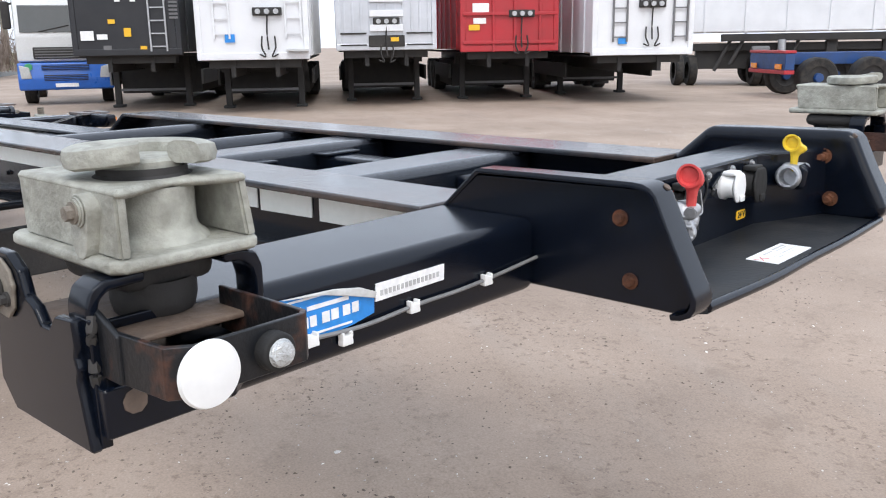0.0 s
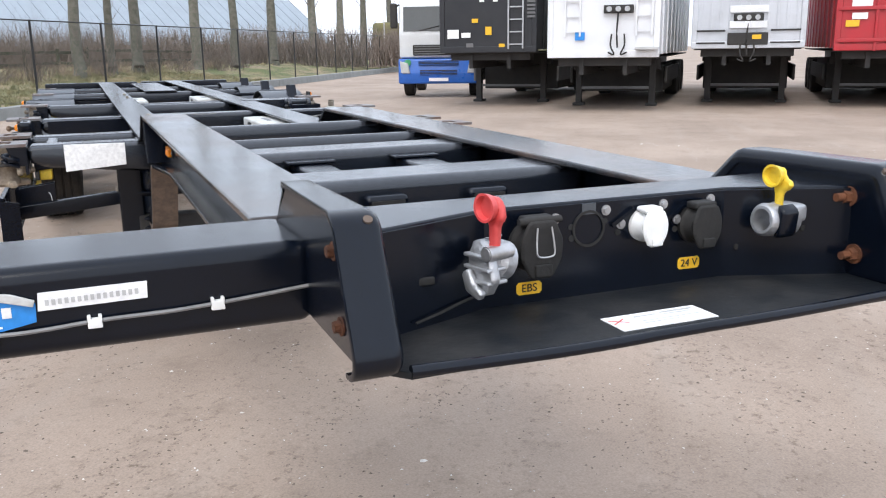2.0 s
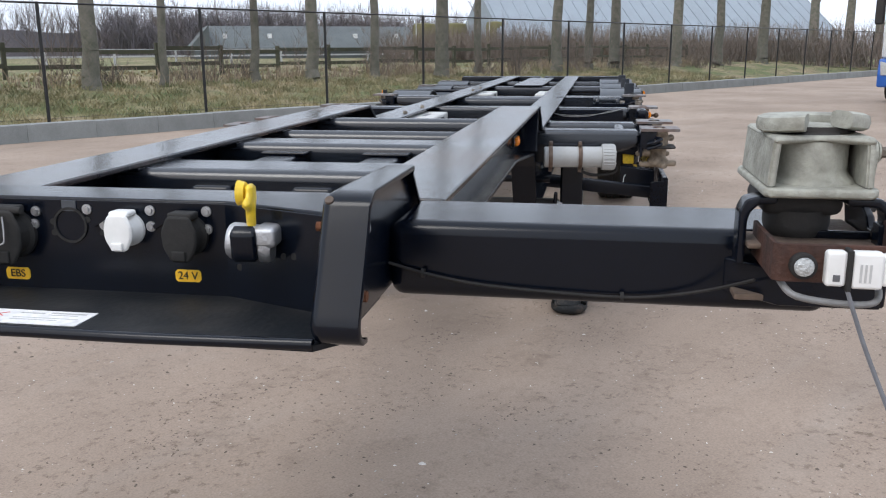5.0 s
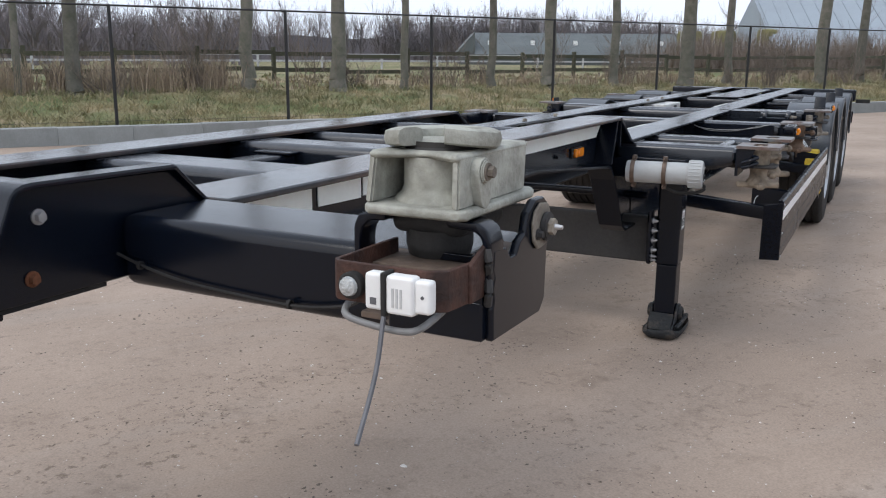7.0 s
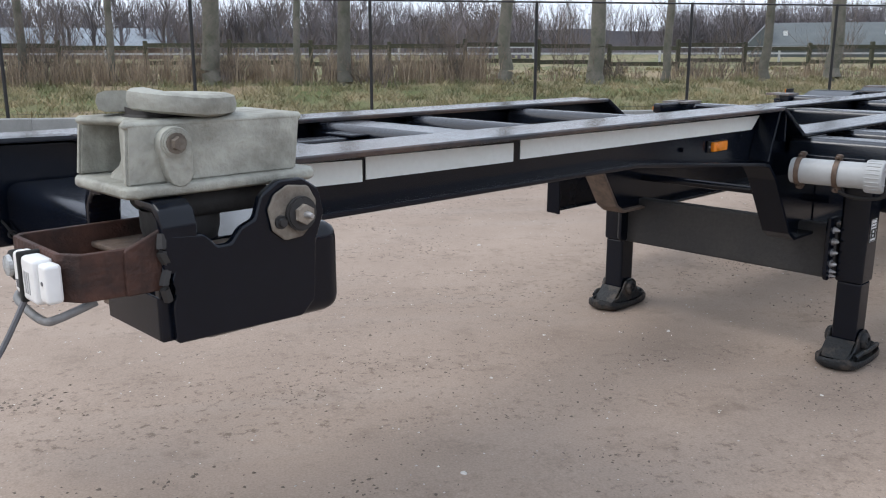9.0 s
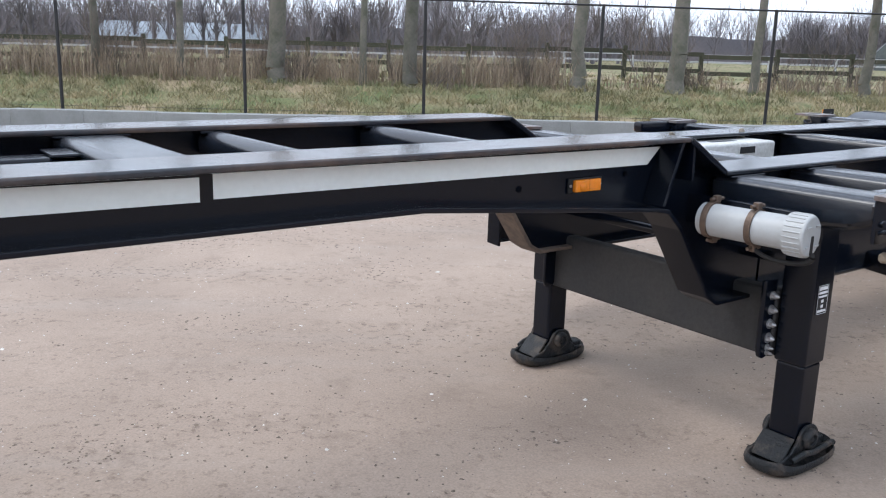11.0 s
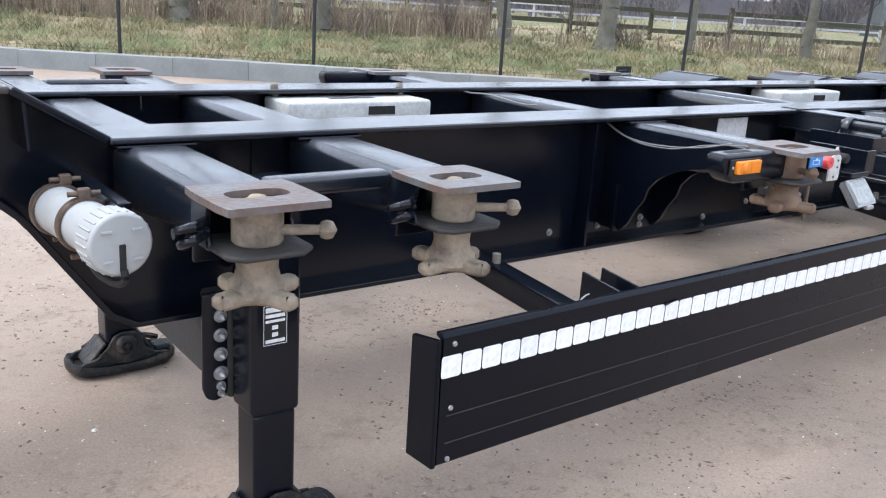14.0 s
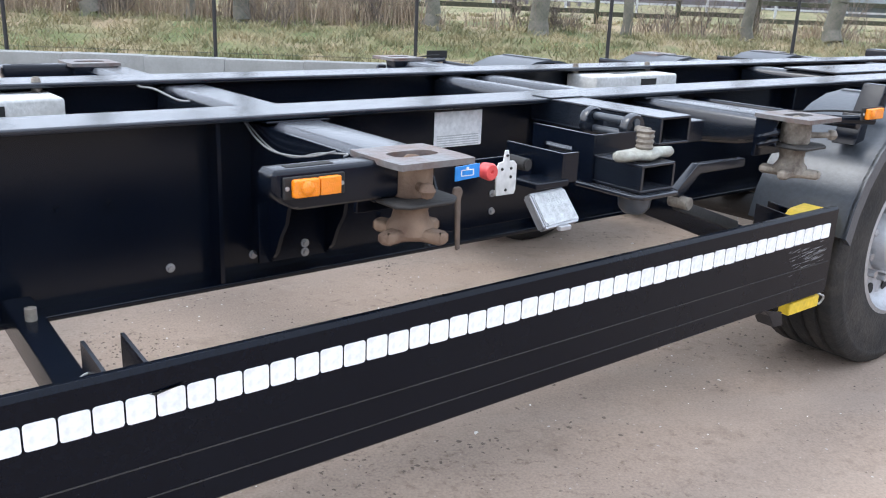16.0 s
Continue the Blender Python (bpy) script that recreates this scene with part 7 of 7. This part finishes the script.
t = semi(16.1, 13.1, 42, PANELRED, "faded red tipper semi-trailer", 1.37)
connections(t, 2.15, 0.3)
for x, z, w, h, m in ((-0.95, 2.22, 0.42, 0.28, PAPER), (-0.93, 2.0, 0.32, 0.14, PAPER), (-1.05, 1.84, 0.28, 0.14, SIGNYELLOW)):
    part("sticker", box(x, x + w, -0.04, -0.025, z, z + h, 0), m, t)
for z in (1.5, 2.2, 2.9):
    part("front_beam", box(-1.2, 1.2, -0.07, -0.02, z, z + 0.08, 0.01), PANELRED, t)
for x in (-0.45, 0.1, 0.75):
    part("front_post", box(x, x + 0.06, -0.06, -0.02, 1.3, 3.9, 0.01), PANELRED, t)
t = semi(17.6, 10.15, 43, PANELWHITE, "white semi-trailer with grey ladders on its front", 1.24, legs_at=5.0)
connections(t, 2.3, 0.2)
for x in (-0.75, 0.75):
    ladder(t, x, x + 0.34, 1.5, 3.8, -0.02, SKIRT, 0.34)
part("blue_mark", box(-0.62, -0.4, -0.04, -0.025, 1.45, 1.6, 0), BLUE, t)

# a long white tipper seen from the side, and a blue chassis in front of it
c = Vector((-1.7, -0.8, 0)) + 31 * Vector((math.sin(radians(63)), math.cos(radians(63)), 0))
tip = thing("tipper_trailer", "long white tipper trailer parked side-on", "trailer", "", Matrix.Translation(c) @ Euler((0, 0, radians(-62))).to_matrix().to_4x4())
part("body", box(0, 13, 0, 2.5, 1.75, 4.6, 0.05), PANELWHITE, tip)
part("lower_rail", box(0.3, 12.5, 0.3, 2.2, 1.15, 1.4, 0.02), UNDER, tip)
for x in (9.6, 11):
    for y in (0.1, 2.0):
        part("wheel", lathe([(0.0, -0.15), (0.42, -0.17), (0.5, -0.14), (0.5, 0.14), (0.42, 0.17), (0, 0.15)], Matrix.Translation((x, y + 0.2, 0.5)) @ Euler((radians(90), 0, 0)).to_matrix().to_4x4(), 20), TYRE, tip)
part("axle_frame", box(0.4, 12.4, 0.5, 2.0, 0.55, 1.15, 0.02), UNDER, tip)
for x in (2.4, 5.2, 7.6, 8.4):
    part("wheel", lathe([(0.0, -0.15), (0.42, -0.17), (0.5, -0.14), (0.5, 0.14), (0.42, 0.17), (0, 0.15)], Matrix.Translation((x, 2.1, 0.5)) @ Euler((radians(90), 0, 0.5)).to_matrix().to_4x4(), 20), TYRE, tip)
for x in (4.5, 6.2, 6.9):
    part("hanging_gear", box(x, x + 0.35, 0.2, 0.5, 0.6, 1.5, 0.04), UNDER, tip)
part("tool_box", box(1.2, 8.2, 0.05, 0.7, 1.46, 1.70, 0.03), UNDER, tip)
for x, y in ((-0.2, 0.6), (0.25, 0.6), (2.3, 0.1), (2.62, 0.1), (2.4, 2.0), (0.1, 2.4)):
    wh = part("wheel", lathe([(0.28, -0.13), (0.47, -0.14), (0.51, -0.10), (0.51, 0.10), (0.47, 0.14), (0.28, 0.13)], Matrix.Translation((x, y, 0.51)) @ Euler((0, radians(90), radians(12))).to_matrix().to_4x4(), 20), TYRE, tip)
for x, z0, z1 in ((1.0, 0.5, 1.5), (1.5, 0.7, 1.7), (3.2, 0.35, 1.6)):
    part("strut", rod((x, 0.1, z0), (x + 0.5, 0.3, z1), 0.06), UNDER, tip)
part("spring_cylinder", rod((3.1, 0.0, 0.7), (3.1, 0.0, 1.5), 0.13, seg=14, bevel=0.02), ALLOY, tip)
part("mudguard", box(2.15, 2.75, -0.05, 0.3, 1.06, 1.30, 0.08, 3), SKIRT, tip)
for k in range(10):
    part("body_post", box(0.6 + 1.3 * k, 0.7 + 1.3 * k, -0.04, 0.0, 1.75, 4.6, 0), PANELWHITE, tip)

c = Vector((-1.7, -0.8, 0)) + 24.3 * Vector((math.sin(radians(69.2)), math.cos(radians(69.2)), 0))
blue = thing("chassis_truck", "blue and red truck chassis with bare frame", "truck", "", Matrix.Translation(c) @ Euler((0, 0, radians(-46))).to_matrix().to_4x4())
for y in (0.5, 1.6):
    part("frame_rail", box(0.0, 7, y, y + 0.12, 0.85, 1.15, 0.01), CHASSISBLUE, blue)
part("end_beam", box(-0.15, 0.1, -0.1, 2.3, 0.72, 1.15, 0.02), CHASSISBLUE, blue)
part("red_edge", box(-0.17, 0.12, -0.12, 2.32, 1.15, 1.22, 0.01), PANELRED, blue)
part("red_bumper", box(-0.17, 0.1, -0.12, 2.32, 0.62, 0.72, 0.01), PANELRED, blue)
for y in (0.05, 1.7):
    part("orange_lamp", box(-0.2, -0.17, y, y + 0.4, 0.74, 0.88, 0.01), AMBER, blue)
for x in (0.75, 2.15):
    for y, sx in ((0.05, -1), (2.05, 1)):
        at = Matrix.Translation((x, y, 0.52)) @ Euler((radians(90), 0, 0)).to_matrix().to_4x4()
        wh = part("wheel", lathe([(0.3, 0.17), (0.48, 0.18), (0.52, 0.14), (0.52, -0.14), (0.48, -0.18), (0.3, -0.17)], at, 24), TYRE, blue)
        part("rim", lathe([(0.3, 0.16), (0.27, 0.12), (0.12, 0.1), (0.1, 0.2), (0, 0.21)], at, 20), UNDER, wh)
        part("hub", lathe([(0.0, 0.22), (0.11, 0.215), (0.13, 0.12)], at, 14), CHASSISBLUE, wh)

# ---- the tractor unit ----
c = Vector((-1.05, -1.12, 0)) + 27.2 * Vector((math.sin(radians(22.9)), math.cos(radians(22.9)), 0))
truck = thing("tractor_unit", "white tractor unit with a blue lower front", "truck", "", Matrix.Translation(c) @ Euler((0, 0, radians(-27))).to_matrix().to_4x4())
part("cab", prism([(0.06, 1.2), (0.0, 1.9), (0.12, 2.75), (0.35, 3.5), (2.2, 3.6), (2.3, 1.1)], "x", -1.22, 1.22, 0.05), CABWHITE, truck)
part("windscreen", prism([(-0.02, 2.02), (0.085, 2.74), (0.12, 2.74), (0.03, 2.0)], "x", -1.08, 1.08, 0), GLASS, truck)
part("wiper", rod((-0.6, -0.04, 2.02), (0.2, -0.02, 2.2), 0.012), RUBBER, truck)
part("bumper", prism([(-0.1, 0.42), (-0.12, 0.75), (-0.05, 1.18), (0.6, 1.2), (0.6, 0.4)], "x", -1.25, 1.25, 0.04), CABBLUE, truck)
for z, h, w in ((0.98, 0.14, 0.62), (0.68, 0.16, 0.58)):
    gr = part("lower_grille", box(-w, w, -0.14, -0.06, z, z + h, 0.015), UNDER, truck)
    for k in range(3):
        part("grille_slat", box(-w, w, -0.15, -0.14, z + 0.02 + 0.045 * k, z + 0.035 + 0.045 * k, 0), CABBLUE, gr)
gr = part("upper_grille", box(-0.8, 0.8, -0.03, 0.06, 1.28, 1.6, 0.03), UNDER, truck)
for k in range(4):
    part("grille_slat", box(-0.75, 0.75, -0.045, -0.03, 1.31 + 0.075 * k, 1.34 + 0.075 * k, 0), SKIRT, gr)
for sx in (-1, 1):
    part("headlamp", prism([(sx * 0.88, 0.74), (sx * 1.16, 0.74), (sx * 1.2, 1.12), (sx * 0.94, 1.05)], "y", -0.15, -0.07, 0.02), LENS, truck)
    part("mirror", box(sx * 1.28, sx * 1.5, 0.1, 0.3, 2.1, 2.85, 0.05), UNDER, truck)
    part("mirror_arm", rod((sx * 1.2, 0.2, 2.8), (sx * 1.4, 0.2, 2.75), 0.03), UNDER, truck)
    for yy in (1.35, 5.0):
        at = Matrix.Translation((sx * 1.05, yy, 0.51)) @ Euler((0, radians(90 * sx), 0)).to_matrix().to_4x4()
        wh = part("wheel", lathe([(0.3, -0.15), (0.48, -0.16), (0.51, -0.13), (0.51, 0.13), (0.48, 0.16), (0.3, 0.15)], at, 22), TYRE, truck)
        part("rim", lathe([(0.3, 0.14), (0.12, 0.1), (0, 0.12)], at, 18), ALLOY, wh)
    part("frame_rail", box(sx * 0.4, sx * 0.5, 2.0, 6.0, 0.7, 0.95, 0.01), UNDER, truck)
part("green_badge", rod((-0.95, -0.075, 1.07), (-0.95, -0.13, 1.07), 0.1, seg=20), material("green_badge_paint", (0.05, 0.35, 0.15), 0.4), truck, "round green badge")
part("number_plate_bar", box(-0.3, 0.3, -0.16, -0.12, 0.5, 0.6, 0), PAPER, truck)
